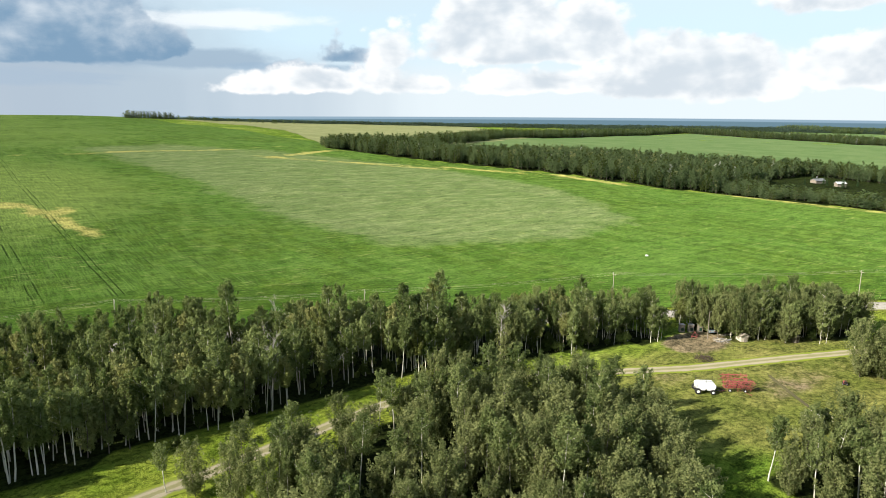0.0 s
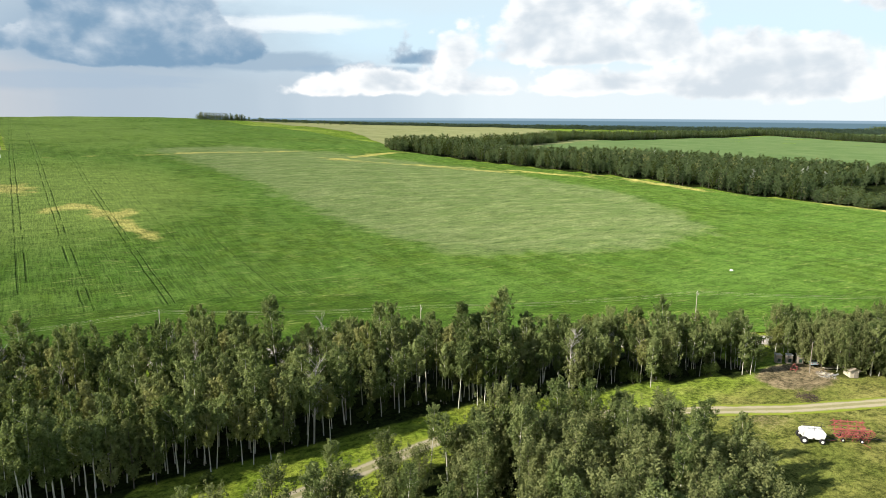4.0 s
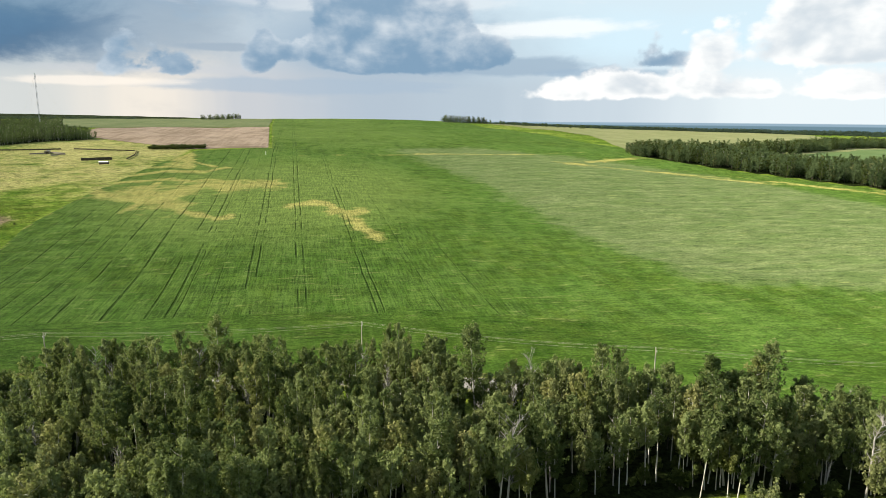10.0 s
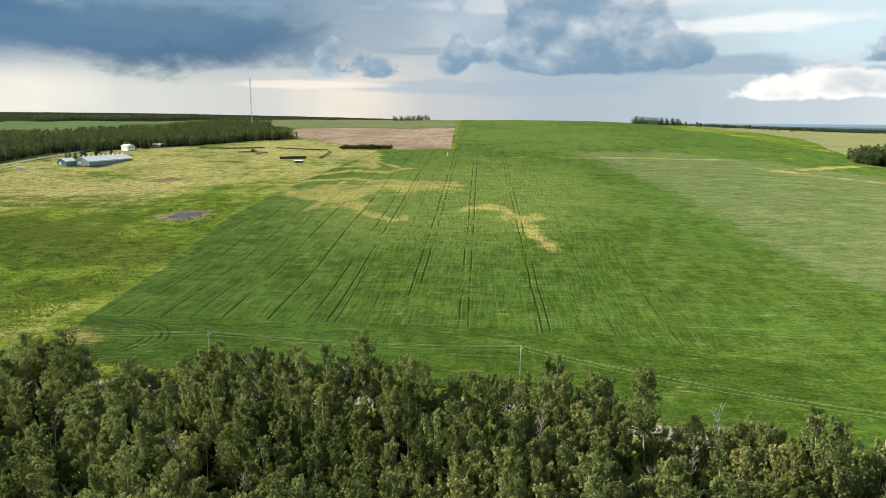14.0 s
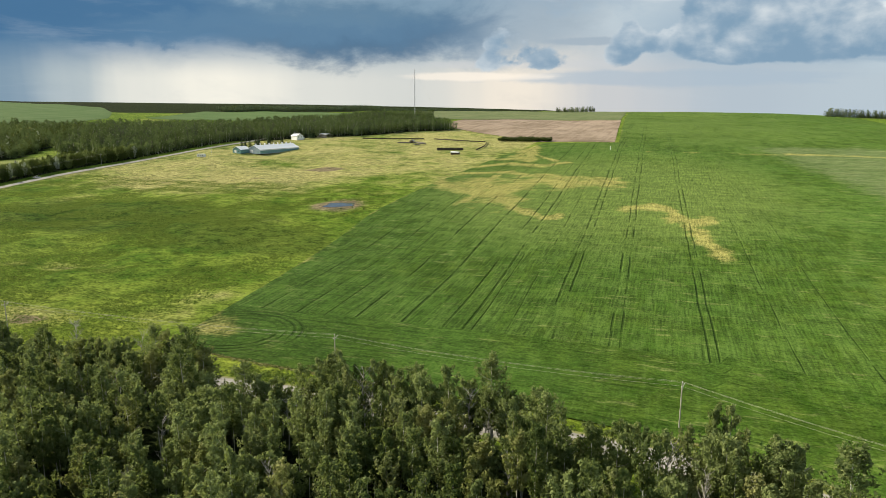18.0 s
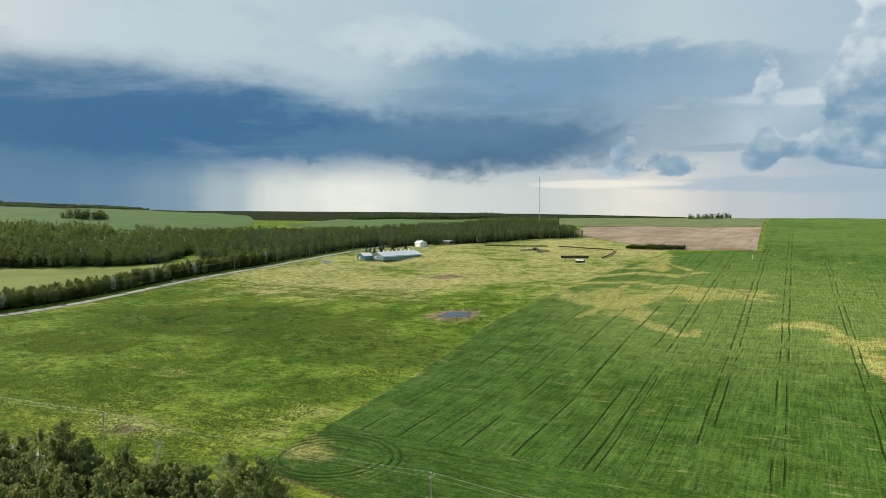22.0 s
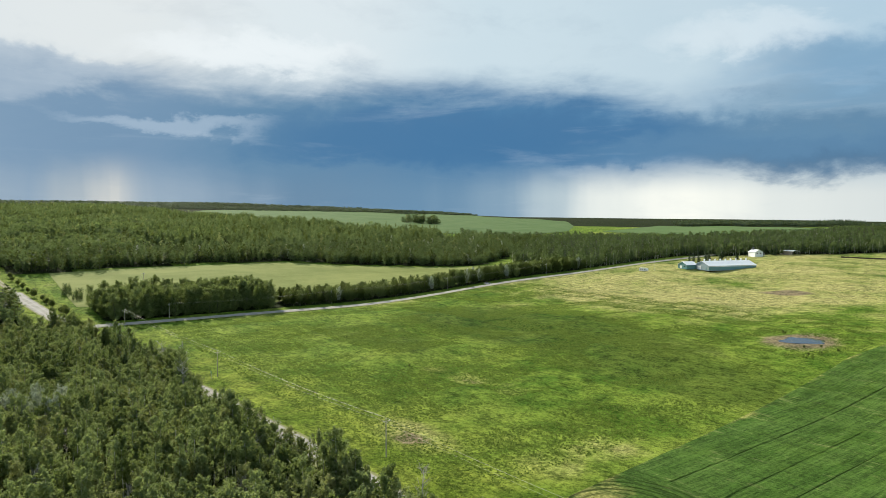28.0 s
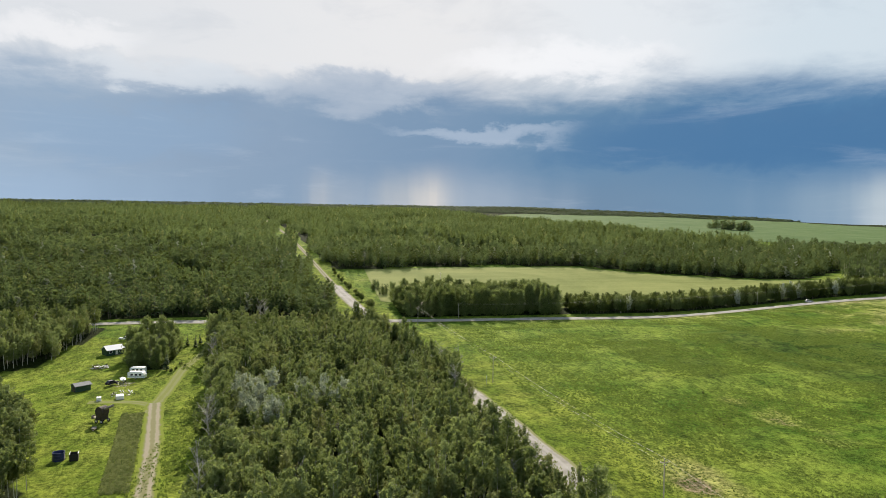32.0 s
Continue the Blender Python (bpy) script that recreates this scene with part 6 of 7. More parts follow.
for a in (0.5, 2.6, 4.7):
    for z in (40.0, 74.0):
        part("guy_wire", rod((0.7 * math.cos(a), 0.7 * math.sin(a), z), (42 * math.cos(a), 42 * math.sin(a), 0), 0.03, 4), WIRE, e)

# ---------- trees far off on the crests ----------
def far_group(pts, label, mesh_set, scale=1.0, tall=1.0):
    for x, y, s in pts:
        ob = new("copse", mesh_set)
        ob.matrix_basis = Matrix.Translation((x, y, stand(x, y))) @ Matrix.Rotation(x, 4, "Z") @ Matrix.Diagonal((s * scale, s * scale, tall * (0.8 + 0.25 * s), 1))
        tagged(ob, label, "copse", kind="stuff")


copse_mesh = grove_mesh("copse", RNG, 15.0, 4.2, MID_MIX)
single_far = grove_mesh("copse", RNG, 5.0, 4.5, ((1, mid_tree, 3, 6),))
far_group([(-252 + 14 * k, 1428 + 3 * (k % 3), 0.7 + 0.06 * k) for k in range(6)], "dark clump of trees on the hill crest", copse_mesh, 1.0, 0.75)
far_group([(268 + 12 * k, 1322 + 4 * (k % 2), 1.1 - 0.05 * k) for k in range(8)], "dark clump of trees on the hill crest", copse_mesh, 1.0, 1.0)
far_group([(372 + 17 * k + 5 * math.sin(k * 2.2), 1335 + 5 * math.sin(k), 0.8 + 0.25 * math.sin(k * 1.7)) for k in range(16)], "row of separate trees along the far field edge", single_far, 1.0, 1.15)
far_group([(-1122, 662, 1.5), (-1138, 652, 1.7), (-1150, 645, 1.6), (-1164, 634, 1.4), (-1132, 668, 1.3)], "round copse standing in the hill crop", copse_mesh)
far_group([(-520, -26, 0.35), (-512, -20, 0.3), (-530, -24, 0.4), (-541, -30, 0.35), (-552, -28, 0.4), (-500, -14, 0.3)], "low willow bushes beside the road verge", copse_mesh, 0.9, 0.45)

# ---------- road sign and car ----------
e = thing("road_sign", -290, -11, 80, "green road sign on a steel post beside the gravel road", "road sign")
part("post", rod((0, 0, -0.5), (0, 0, 3.2), 0.06, 6), GALV, e)
part("panel", box(-0.05, -0.02, -1.1, 1.1, 2.0, 3.2, 0.01), SIGNGREEN, e)
part("lettering_bar", joined(box(-0.065, -0.05, -0.8, 0.8, 2.72, 2.90, 0.003), box(-0.065, -0.05, -0.8, 0.4, 2.34, 2.52, 0.003)), PAINT_WHITE, e, "two white bars")


def car(x, y, turn, label, paint, l=4.6, pickup=False):
    e = thing("pickup" if pickup else "car", x, y, turn, label, "car", dz=0.35)
    w = 0.9
    low = [(-l / 2, 0.35), (l / 2, 0.35), (l / 2, 0.72), (l / 2 - 0.1, 0.88), (l * 0.22, 0.98), (-l / 2 + 0.05, 1.0), (-l / 2, 0.8)]
    top = [(l * 0.24, 0.96), (l * 0.08, 1.5), (-l * (0.02 if pickup else 0.34), 1.54), (-l * (0.10 if pickup else 0.47), 0.98)]
    for nm, prof, ww, mat in (("body", low, w, paint), ("cabin", top, w - 0.12, GLASS)):
        k = len(prof)
        v = [(px, s * ww * (1.0 if pz < 1.2 else 0.88), pz) for s in (-1, 1) for px, pz in prof]
        part(nm, (v, [list(range(k)), list(range(k, 2 * k))[::-1]] + [[(i + 1) % k, i, k + i, k + (i + 1) % k] for i in range(k)]), mat, e)
    part("roof", box(-l * (0.03 if pickup else 0.33), l * 0.075, -w * 0.76, w * 0.76, 1.5, 1.58, 0.03), paint, e)
    for sx in (-0.32, 0.32):
        for s in (-1, 1):
            wh = part("wheel", moved(turned(((0.1, -0.11), (0.34, -0.11), (0.34, 0.11), (0.1, 0.11)), 14, True), sx * l, s * (w - 0.08), 0.34), BLACK, e)
            part("rim", moved(turned(((0.02, -0.12), (0.2, -0.12), (0.2, 0.12), (0.02, 0.12)), 10, True), sx * l, s * (w - 0.07), 0.34), GALV, wh)
    for s in (-1, 1):
        part("headlight", box(l / 2 - 0.04, l / 2 + 0.02, s * 0.62 - 0.18, s * 0.62 + 0.18, 0.62, 0.78, 0.01), PAINT_WHITE, e)
        part("tail_light", box(-l / 2 - 0.02, -l / 2 + 0.03, s * 0.7 - 0.12, s * 0.7 + 0.12, 0.66, 0.86, 0.01), REDPAINT, e)
    part("bumper", box(l / 2 - 0.05, l / 2 + 0.06, -w + 0.05, w - 0.05, 0.36, 0.55, 0.03), paint, e)
    return e


car(-430, 236, 88, "silver estate car on the gravel side road", SILVERCAR, 4.9)

# ---------- clearing with machinery ----------
def wheel_part(e, x, y, r, w):
    wh = part("wheel", moved(turned(((r * 0.3, -w / 2), (r * 0.9, -w / 2), (r, -w / 3), (r, w / 3), (r * 0.9, w / 2), (r * 0.3, w / 2)), 18, True), x, y, r), BLACK, e)
    part("rim", moved(turned(((0.04, -w / 2 - 0.02), (r * 0.5, -w / 2 - 0.02), (r * 0.5, w / 2 + 0.02), (0.04, w / 2 + 0.02)), 12, True), x, y, r), PAINT_WHITE, wh)


e = thing("seed_cart", 108.5, -127.5, -40, "white two-hopper seed cart on black frame, parked on grass", "farm machine")
tank = [(-2.2, 1.5), (-1.9, 0.95), (-0.3, 0.95), (0.0, 1.35), (0.3, 0.95), (1.9, 0.95), (2.2, 1.5), (2.3, 2.2), (1.8, 2.7), (-1.8, 2.7), (-2.3, 2.2)]
k = len(tank)
tv = [(px, s * 1.35 * (1 if pz < 2.4 else 0.8), pz) for s in (-1, 1) for px, pz in tank]
part("hopper", (tv, [list(range(k)), list(range(k, 2 * k))[::-1]] + [[(i + 1) % k, i, k + i, k + (i + 1) % k] for i in range(k)]), PAINT_WHITE, e)
for sx in (-1.1, 1.1):
    part("lid", moved(turned(((0.5, 0), (0.5, 0.12), (0.15, 0.2)), 12), sx, 0, 2.7), PAINT_WHITE, e)
part("frame", joined(box(-2.6, 3.2, -0.9, -0.75, 0.75, 0.95), box(-2.6, 3.2, 0.75, 0.9, 0.75, 0.95), box(-2.6, -2.4, -1.3, 1.3, 0.75, 0.95), box(1.4, 1.6, -1.3, 1.3, 0.75, 0.95), rod((3.2, 0.8, 0.85), (4.8, 0, 0.6), 0.08, 5), rod((3.2, -0.8, 0.85), (4.8, 0, 0.6), 0.08, 5)), BLACK, e)
part("guard_rail", joined(*[rod((x_, y_, 2.6), (x_, y_, 3.7), 0.035, 5) for x_ in (-2.0, 0.0, 2.0) for y_ in (-1.0, 1.0)], *[rod((-2.0, y_, z_), (2.0, y_, z_), 0.03, 5) for y_ in (-1.0, 1.0) for z_ in (3.2, 3.7)], *[rod((x_, -1.0, 3.7), (x_, 1.0, 3.7), 0.03, 5) for x_ in (-2.0, 2.0)]), BLACK, e)
part("fan_housing", moved(turned(((0.2, -0.2), (0.5, -0.2), (0.5, 0.2), (0.2, 0.2)), 14, True), 2.4, 0, 1.3), BLACK, e)
for sx, r in ((-1.9, 0.75), (1.6, 0.6)):
    for s in (-1, 1):
        wheel_part(e, sx, s * 1.55, r, 0.45)

e = thing("folded_cultivator", 115.5, -131.5, -40, "folded red cultivator with many tines and arms", "farm machine")
rng = np.random.RandomState(9)
for s in (-1, 1):
    for lvl in range(4):
        yy, zz = s * (0.6 + 0.5 * lvl), 0.9 + 0.75 * lvl
        part("frame_bar", box(-3.2, 3.2, yy - 0.09, yy + 0.09, zz, zz + 0.18, 0.02), REDPAINT, e)
        for q in range(9):
            x_ = -3.0 + q * 0.75 + rng.uniform(-0.1, 0.1)
            part("tine", joined(rod((x_, yy, zz), (x_ + 0.25, yy + s * 0.45, zz - 0.25), 0.045, 5), rod((x_ + 0.25, yy + s * 0.45, zz - 0.25), (x_ - 0.1, yy + s * 0.75, zz - 0.65), 0.04, 5)), REDPAINT if q % 3 else BLACK, e)
    for q in range(5):
        x_ = -2.8 + q * 1.4
        part("arm", rod((x_, s * 0.3, 0.7), (x_ + rng.uniform(-0.4, 0.4), s * 2.3, 3.6), 0.08, 5), REDPAINT, e)
    for x_ in (-1.8, 1.8):
        wheel_part(e, x_, s * 1.2, 0.42, 0.28)
part("drawbar", joined(rod((3.2, 0.7, 0.8), (6.0, 0, 0.6), 0.09, 5), rod((3.2, -0.7, 0.8), (6.0, 0, 0.6), 0.09, 5)), BLACK, e)
for q in range(46):
    p_ = np.array((rng.uniform(-3.4, 3.4), rng.uniform(-2.6, 2.6), rng.uniform(0.5, 3.7)))
    d_ = np.array((rng.uniform(-1.4, 1.4), rng.uniform(-0.9, 0.9), rng.uniform(-0.9, 0.6)))
    part("linkage", joined(rod(p_, p_ + d_, 0.07, 5), rod(p_ + d_, p_ + d_ + (d_[1] * 0.5, -d_[0] * 0.4, -0.4), 0.05, 5)), BLACK if q % 6 == 0 else REDPAINT, e)
part("hydraulic_hose", rod((2.8, 0.2, 1.6), (5.6, 0.05, 0.9), 0.04, 5), BLACK, e)

for k_, (x, y) in enumerate(((143.3, -95.6), (145.6, -97.2), (147.9, -98.8))):
    e = thing("storage_bin", x, y, -35, "weathered grey upright storage bin at the clearing's edge", "bin", "bins at the clearing")
    part("bin_body", box(-0.75, 0.75, -0.75, 0.75, -0.1, 2.3, 0.05), WOODGREY, e)
    part("lid", box(-0.82, 0.82, -0.82, 0.82, 2.3, 2.45, 0.04), GALV, e)
    part("hatch", box(-0.4, 0.4, -0.79, -0.75, 0.5, 1.4, 0.01), DARKGREEN, e)
e = thing("red_harrow", 141.5, -101.5, 20, "small rusty red harrow beside the bins", "farm machine")
part("frame", joined(box(-1.4, 1.4, -0.7, -0.6, 0.7, 0.82), box(-1.4, 1.4, 0.6, 0.7, 0.7, 0.82), box(-1.4, -1.3, -0.7, 0.7, 0.7, 0.82), box(1.3, 1.4, -0.7, 0.7, 0.7, 0.82)), REDPAINT, e)
for q in range(10):
    part("tine", rod((-1.3 + 0.29 * q, -0.65 + 1.3 * (q % 2), 0.75), (-1.2 + 0.29 * q, -0.65 + 1.3 * (q % 2), 0.0), 0.04, 5), REDPAINT, e)
part("mast", joined(rod((0, -0.6, 0.8), (0.1, 0, 1.9), 0.06, 5), rod((0, 0.6, 0.8), (0.1, 0, 1.9), 0.06, 5)), REDPAINT, e)
car(149.5, -101.0, 60, "old grey car standing at the wood's edge", GREYBLUE, 4.2)
for x, y, a, l_ in ((153, -103.5, -28, 5.5), (151.2, -105.6, -24, 4.0)):
    e = thing("timber_stack", x, y, a, "stack of pale sawn planks on bearers", "timber")
    for q in range(5):
        for r_ in range(2):
            part("plank", box(-l_ / 2 + 0.05 * q * r_, l_ / 2 - 0.04 * q, -0.6 + 0.25 * q, -0.38 + 0.25 * q, 0.25 + 0.09 * r_, 0.33 + 0.09 * r_, 0.01), CREAM, e)
    for q in (-1, 1):
        part("bearer", box(q * l_ * 0.3 - 0.08, q * l_ * 0.3 + 0.08, -0.75, 0.75, 0.0, 0.25, 0.01), WOODDARK, e)
e = thing("light_pole", 143.4, -104.6, 0, "thin bare wooden pole at the clearing's edge", "pole")
part("pole", rod((0, 0, -0.6), (0, 0, 8.5), 0.13, 7, 0.09), WOODGREY, e)
part("bracket", rod((0, 0, 8.2), (0.9, 0, 8.5), 0.04, 5), GALV, e)
gabled("tool_shed", 151, -111.0, -30, 2.2, 3.0, 1.9, 0.6, CREAM, WOODGREY, "small cream tool shed under the trees", "shed", [("door", wall_plate(0.9, 1.8, -1.8, 0.2), WOODGREY, "")])
gabled("outhouse", 162.5, -121, -20, 1.4, 1.4, 1.9, 0.4, WOODGREY, WOODGREY, "narrow grey board outhouse by the track", "shed", [("door", wall_plate(0.7, 1.7, -0.75, 0.0), WOODDARK, "")])


def heap_of(name, x, y, label, category, mats, count, spread, high, seed, pale=False):
    """A tangled heap of sticks or boards."""
    e = thing(name, x, y, 0, label, category)
    r = np.random.RandomState(seed)
    for q_ in range(count):
        a, d = r.uniform(0, 6.28), spread * r.rand() ** 0.5
        z = high * (1 - d / spread) * r.rand()
        t, l_ = r.uniform(0, 6.28), r.uniform(0.6, 1.6)
        p = (d * math.cos(a), d * math.sin(a), z + 0.05)
        q = (p[0] + l_ * math.cos(t), p[1] + l_ * math.sin(t), max(0.02, z + r.uniform(-0.3, 0.7)))
        part("board" if pale else "stick", rod(p, q, r.uniform(0.02, 0.06) * (2 if pale else 1), 4), mats[q_ % len(mats)], e)
    return e


heap_of("brush_pile", 127.5, -114.5, "dark heap of cut brush beside the track", "brush pile", [BRUSH, WOODDARK], 150, 2.6, 1.5, 3)
heap_of("scrap_heap", 145.5, -108.0, "low heap of scrap boards and metal", "scrap heap", [WOODGREY, CREAM, GALV], 60, 2.2, 0.7, 4, True)
heap_of("scrap_heap", 118.5, -150.5, "pale scattered boards lying in the grass", "scrap heap", [CREAM, WOODGREY, PAINT_WHITE], 40, 2.4, 0.5, 6, True)
e = thing("ride_on_mower", 140.6, -145.3, 30, "small dark ride-on mower standing on the lawn", "mower")
part("body", box(-0.3, 0.95, -0.4, 0.4, 0.35, 0.85, 0.1), REDPAINT, e)
part("seat", joined(box(-0.65, -0.2, -0.28, 0.28, 0.55, 0.7, 0.05), box(-0.72, -0.6, -0.28, 0.28, 0.65, 1.1, 0.04)), BLACK, e)
part("deck", box(-0.5, 0.5, -0.6, 0.6, 0.12, 0.3, 0.05), BLACK, e)
part("steering_wheel", joined(rod((0.1, 0, 0.8), (-0.05, 0, 1.1), 0.03, 5), moved(turned(((0.14, 0), (0.18, 0.02), (0.14, 0.04)), 10), -0.06, 0, 1.1)), BLACK, e)
for x_, r_ in ((-0.55, 0.28), (0.7, 0.2)):
    for s in (-1, 1):
        wheel_part(e, x_, s * 0.48, r_, 0.2)
MUD = field_material("tyre-marked soil", (0.07, 0.065, 0.035), (0.13, 0.12, 0.06))
for o in (0.0, 2.1):
    tagged(ribbon("tyre_track", [(119.5 + o * 0.5, -149 + o), (123 + o * 0.5, -143 + o), (127 + o * 0.5, -137 + o), (129 + o, -133 + o)], 0.7, 0.02, MUD, 0.1, 1.0), "dark tyre marks pressed into grass", "track", kind="structure")
e = thing("white_boulder", 221.6, -19.6, 20, "pale boulder lying in the green crop", "boulder", dz=0.3)
part("boulder_body", moved(turned(((0.5, -0.2), (0.8, 0.15), (0.66, 0.4), (0.3, 0.6), (0.1, 0.64)), 9), 0, 0, 0), PAINT_WHITE, e)
# post added in place of a pale streak in the crop
e = thing("marker_post", -56, 480, 0, "pale post standing in for a streak in the crop", "post")
part("post", rod((0, 0, -0.4), (0, 0, 3.4), 0.16, 6), PAINT_WHITE, e)

# ---------- yard in the west ----------
cab = gabled("cabin", -365, -159.8, 40, 5.0, 7.4, 2.4, 1.5, DARKGREEN, ROOF_WHITE, "dark green cabin with pale metal roof on the lawn", "cabin", [
    ("door", wall_plate(1.0, 2.0, 0.4, 2.5, 0.0, 0.05, "y"), PAINT_WHITE, "white door"), ("step", box(2.5, 3.7, -0.4, 1.2, 0, 0.3), WOODGREY, "")])
for yy in (-2.2, 2.4):
    w_ = part("window", wall_plate(1.5, 1.1, yy, 2.5, 0.9, 0.05, "y"), PAINT_WHITE, cab)
    part("pane", wall_plate(1.2, 0.8, yy, 2.56, 1.05, 0.03, "y"), GLASS, w_)
gabled("garden_shed", -303, -154, 42, 3.4, 5.2, 2.1, 0.7, DARKGREEN, GREYROOF, "dark green garden shed with grey roof", "shed", [("door", wall_plate(1.6, 1.9, -2.6, 0.3), WOODDARK, "")])
camper("caravan", -318, -139.0, 80, 6.2, 2.4, 2.8, "large white caravan with dark windows beside trees", GREYBLUE)
camper("caravan", -326.5, -140.6, 82, 5.6, 2.3, 2.7, "white caravan parked behind another one", GREYBLUE, False)
e = thing("boat", -312.5, -142.6, 20, "white covered boat on its trailer", "boat")
hull = [(-2.6, 0.9, 0.7), (-1.0, 1.0, 0.6), (1.2, 0.85, 0.65), (2.6, 0.1, 0.95)]
hv = [(x_, s * w_, z_ + 0.6) for x_, w_, z_ in hull for s in (-1, 1)] + [(x_ * 0.95, 0, z_ - 0.1) for x_, w_, z_ in hull] + [(x_ * 0.9, 0, z_ + 1.0) for x_, w_, z_ in hull]
hf = []
for i in range(3):
    hf += [[2 * i, 2 * i + 2, 8 + i + 1, 8 + i], [2 * i + 3, 2 * i + 1, 8 + i, 8 + i + 1], [2 * i + 2, 2 * i, 12 + i, 12 + i + 1], [2 * i + 1, 2 * i + 3, 12 + i + 1, 12 + i]]
part("hull", (hv, hf), PAINT_WHITE, e)
part("trailer", joined(box(-2.4, 3.2, -0.08, 0.08, 0.35, 0.5), box(-1.2, -1.0, -0.9, 0.9, 0.35, 0.5)), BLACK, e)
for s in (-1, 1):
    wheel_part(e, -1.1, s * 0.95, 0.32, 0.22)
car(-309, -145.5, 150, "dark car parked beside the caravans", BLACK)
car(-391, -161.4, 75, "white pickup at the yard's entrance", PAINT_WHITE, 5.4, True)
car(-380.5, -156.0, 70, "white car at the yard's entrance", PAINT_WHITE)
heap_of("flower_bed", -340.5, -158.5, "round bed of pale stones and plants in the lawn", "flower bed", [PAINT_WHITE, WOODGREY, BRUSH], 90, 3.6, 0.8, 12, True)
for x, y in ((-338, -160), (-343, -156.5), (-341, -161), (-337.5, -156.5)):
    plant("bush", x, y, RNG, 0.3)
for x, y, w_, lab in ((-288, -144, 1.3, "white square water container on the lawn"), (-290, -138, 2.2, "white low trailer box on the lawn")):
    e = thing("container", x, y, 15, lab, "container")
    part("container_body", box(-w_ * 0.8, w_ * 0.8, -w_ * 0.55, w_ * 0.55, 0.15, 1.25, 0.12), PAINT_WHITE, e)
    part("pallet", box(-w_ * 0.85, w_ * 0.85, -w_ * 0.6, w_ * 0.6, 0.0, 0.15, 0.02), WOODGREY, e)
    part("cap", moved(turned(((0.2, 0), (0.2, 0.1), (0.05, 0.12)), 10), 0, 0, 1.25), BLACK, e)
heap_of("scrap_heap", -296, -139.0, "scattered small scrap and timber on the lawn", "scrap heap", [WOODGREY, PAINT_WHITE, BLACK], 45, 4.0, 0.5, 22, True)
heap_of("scrap_heap", -309, -142.0, "scattered boards behind the caravans", "scrap heap", [WOODGREY, CREAM], 40, 3.0, 0.5, 24, True)
e = thing("old_threshing_machine", -263.5, -136.2, 60, "old dark brown threshing machine with rounded top", "farm machine")
e.scale = (1.15, 1.15, 1.3)
part("body", box(-1.0, 1.0, -1.1, 1.1, 0.8, 3.0, 0.08), WOODDARK, e)
part("hood", moved(turned(((1.15, -1.15), (1.25, -1.1), (1.25, 1.1), (1.15, 1.15)), 18, True), 0, 0, 2.6), WOODDARK, e, "rounded dark hood")
part("chute", joined(rod((0.9, 0.0, 3.2), (3.4, 0.3, 4.2), 0.3, 8)), WOODGREY, e)
part("feeder", joined(box(-3.0, -1.0, -0.6, 0.6, 0.9, 1.15, 0.03), box(-3.0, -2.9, -0.6, 0.6, 0.6, 1.5, 0.03)), WOODGREY, e)
for sx in (-0.8, 0.9):
    for s in (-1, 1):
        wheel_part(e, sx, s * 1.15, 0.5, 0.16)
e = thing("cart", -256.5, -136.5, 10, "small grey flat cart beside the old machine", "cart")
part("bed", box(-1.1, 1.1, -0.6, 0.6, 0.55, 0.7, 0.03), WOODGREY, e)
part("shaft", joined(rod((1.1, -0.4, 0.6), (2.4, 0, 0.4), 0.04, 5), rod((1.1, 0.4, 0.6), (2.4, 0, 0.4), 0.04, 5)), WOODGREY, e)
for s in (-1, 1):
    wheel_part(e, 0, s * 0.68, 0.4, 0.1)
e = thing("water_tank", -232, -137.8, 0, "open round blue water tank on the lawn", "tank")
part("tank_wall", turned(((1.45, -0.1), (1.45, 2.0), (1.52, 2.02), (1.52, 2.1), (1.38, 2.1), (1.36, 0.3), (0.02, 0.28)), 24), BLUE, e)
for z_ in (0.6, 1.3):
    part("hoop", turned(((1.45, z_), (1.5, z_ + 0.03), (1.5, z_ + 0.09), (1.45, z_ + 0.12)), 24), BLUE, e)
e = thing("dump_box", -231.5, -134.0, 12, "open black steel dump box beside the blue tank", "container")
part("side_panel", joined(box(-1.1, 1.1, -1.0, -0.92, 0.1, 1.8), box(-1.1, 1.1, 0.92, 1.0, 0.1, 1.8), box(-1.1, -1.02, -0.92, 0.92, 0.1, 1.8), box(1.02, 1.1, -0.92, 0.92, 0.1, 1.8)), BLACK, e)
part("floor_panel", box(-1.02, 1.02, -0.92, 0.92, 0.1, 0.2), BLACK, e)
for s in (-1, 1):
    part("rim_bar", box(-1.15, 1.15, s * 0.96 - 0.08, s * 0.96 + 0.08, 1.8, 1.92, 0.02), PAINT_WHITE, e)
part("foot", joined(box(-1.0, -0.8, -0.9, 0.9, -0.1, 0.1), box(0.8, 1.0, -0.9, 0.9, -0.1, 0.1)), BLACK, e)

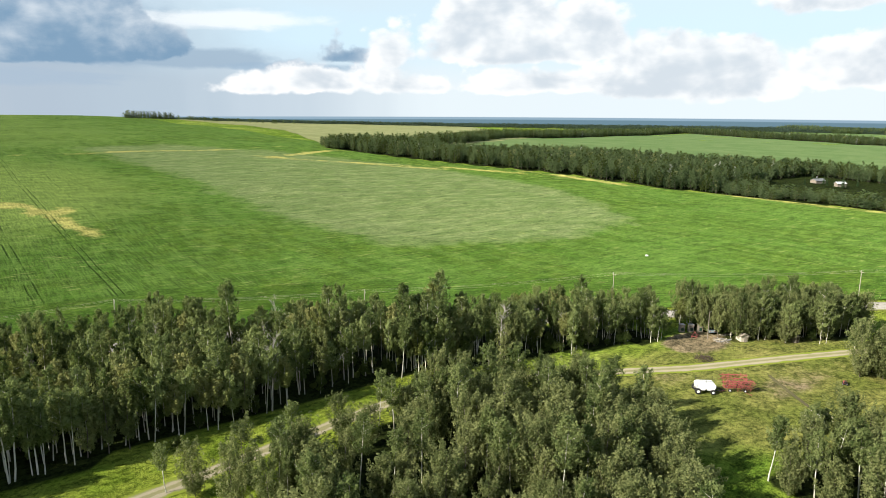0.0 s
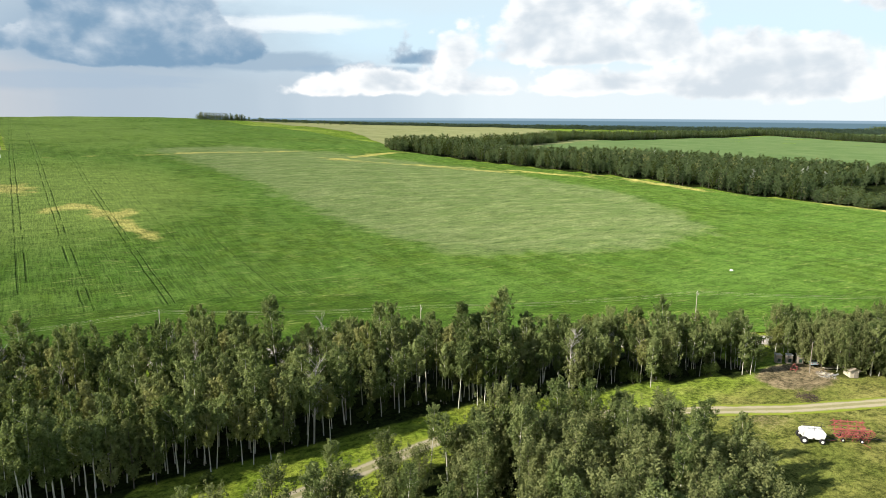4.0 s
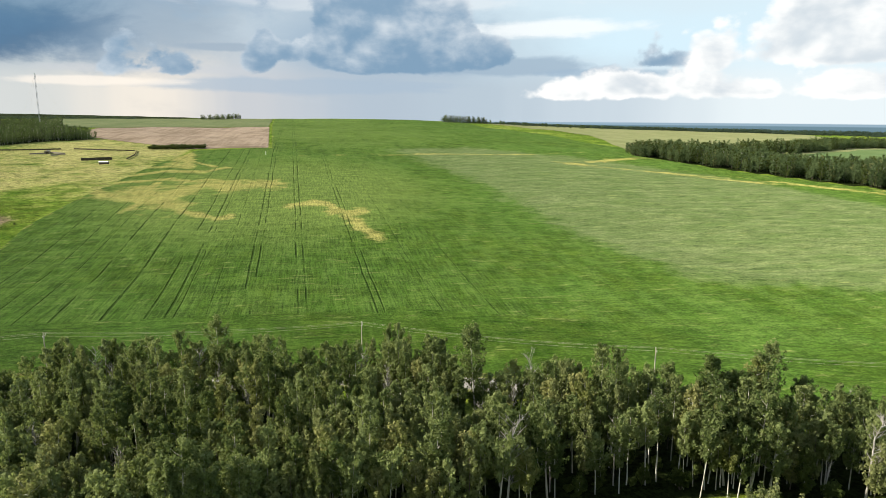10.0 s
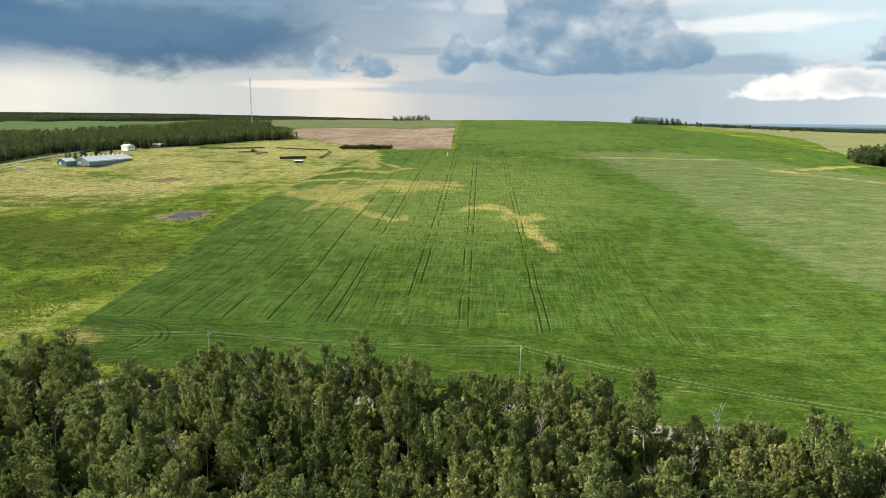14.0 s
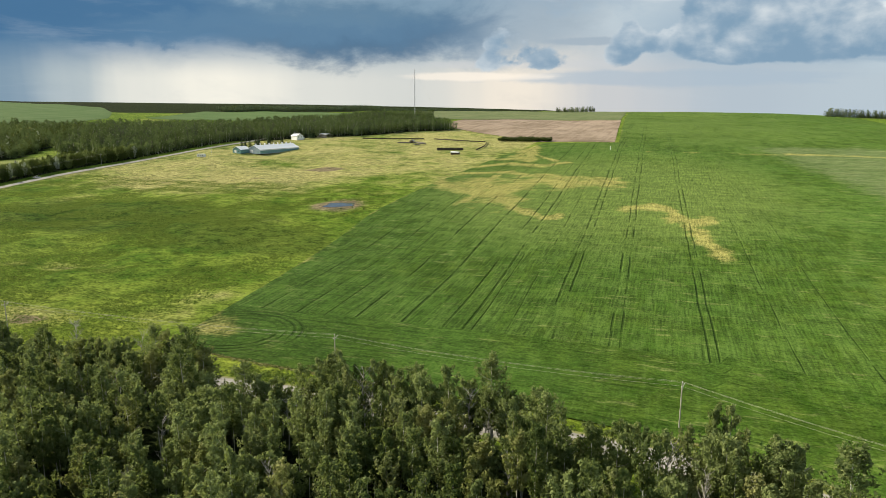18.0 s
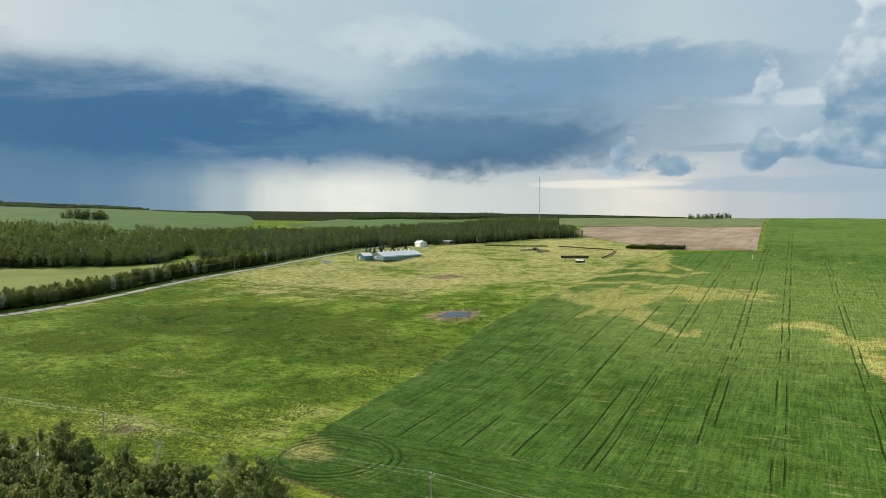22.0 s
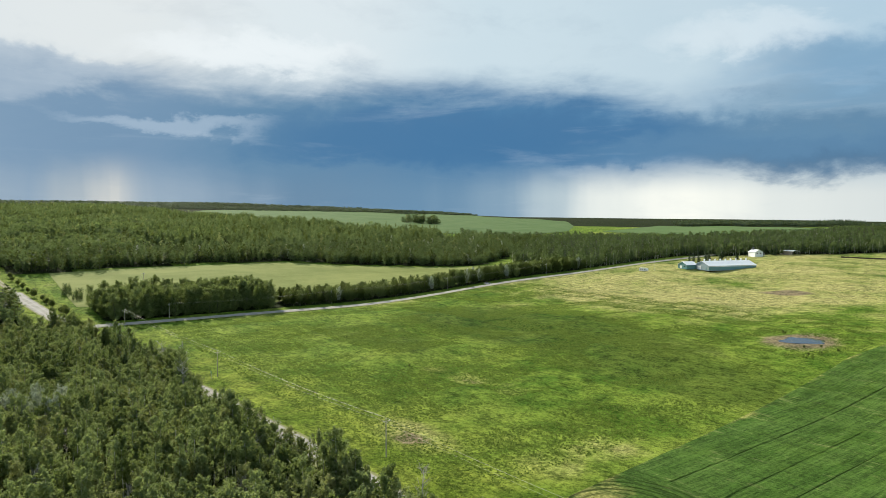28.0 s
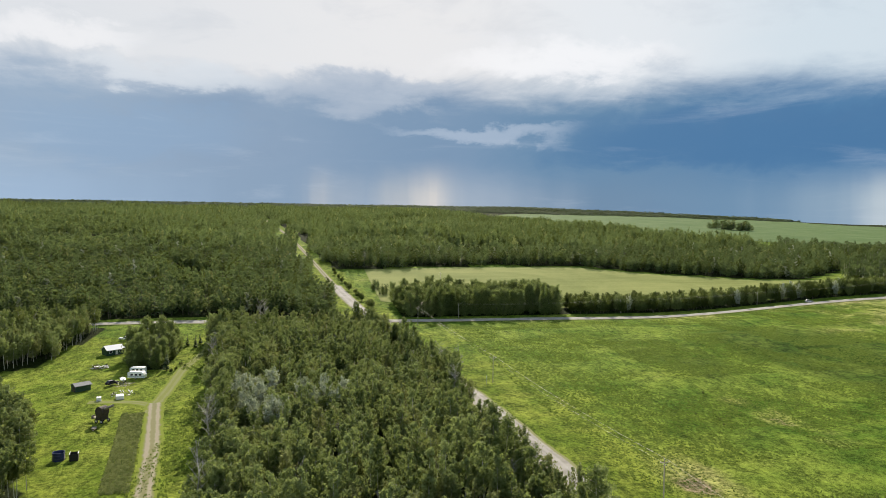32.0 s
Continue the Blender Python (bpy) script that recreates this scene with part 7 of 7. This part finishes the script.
# vegetable garden in rows
rg = np.random.RandomState(31)
lob = []
for row_ in range(8):
    for q in range(62):
        t = q / 61
        x = -271 + 65 * t + rg.uniform(-0.4, 0.4)
        y = -132.2 + 11.4 * t + row_ * 0.8 + rg.uniform(-0.12, 0.12)
        lob.append((x, y, stand(x, y) + 0.2, rg.uniform(0.4, 0.66), 0.9))
ob = new("vegetable_garden", crown_mesh("vegetable_garden", leaves(rg, lob, 30000, 0.2), LEAF_GREY))
tagged(ob, "long vegetable plot of grey-green plants in rows", "vegetable plot", kind="stuff")
for x, y in ((-335, -125), (-330, -127.5), (-338, -127), (-326, -128.5)):
    plant("bush", x, y, RNG, RNG.uniform(0.4, 0.7))
for x, y in ((-382, -126), (-374, -127), (-378, -131), (-330, -131)):
    plant("spruce", x, y, RNG, RNG.uniform(0.6, 0.9))

# farmstead in the eastern woods
gabled("farmhouse", 596, 92, 70, 7.0, 10.0, 2.4, 1.6, WOODGREY, GREYROOF, "grey bungalow with metal roof among trees across the field", "house", [("door", wall_plate(1.0, 2.0, -5.0, 0.5), WOODDARK, ""), ("window", wall_plate(1.4, 1.1, -5.0, -2.0, 1.0), GLASS, ""), ("chimney", box(-0.4, 0.4, 1, 1.8, 4.6, 6.0), GREYROOF, "")])
gabled("machine_shed", 586, 68, 60, 5.0, 8.0, 2.8, 1.4, WOODGREY, METALROOF, "grey machine shed among trees across the field", "shed", [("door", wall_plate(3.0, 2.4, -4.0, 0.0), PAINT_WHITE, "")])

for x, y, k_ in ((580, 76, 0.9), (590, 84, 1.0), (603, 100, 1.1), (575, 60, 1.2), (600, 60, 1.0), (570, 90, 0.8)):
    plant("spruce", x, y, RNG, k_)

gabled("far_barn", -1378, -302, 70, 12.0, 26.0, 4.0, 1.8, PAINT_WHITE, ROOF_WHITE, "white-roofed barn in a gap of the western forest", "barn", [("door", wall_plate(4.0, 3.2, -13.0, 0.0), GREYBLUE, "")])

# prototypes that were never planted
for kinds in KINDS.values():
    for k_ in kinds:
        if k_.name not in USED:
            for c_ in list(k_.children):
                bpy.data.objects.remove(c_)
            bpy.data.objects.remove(k_)
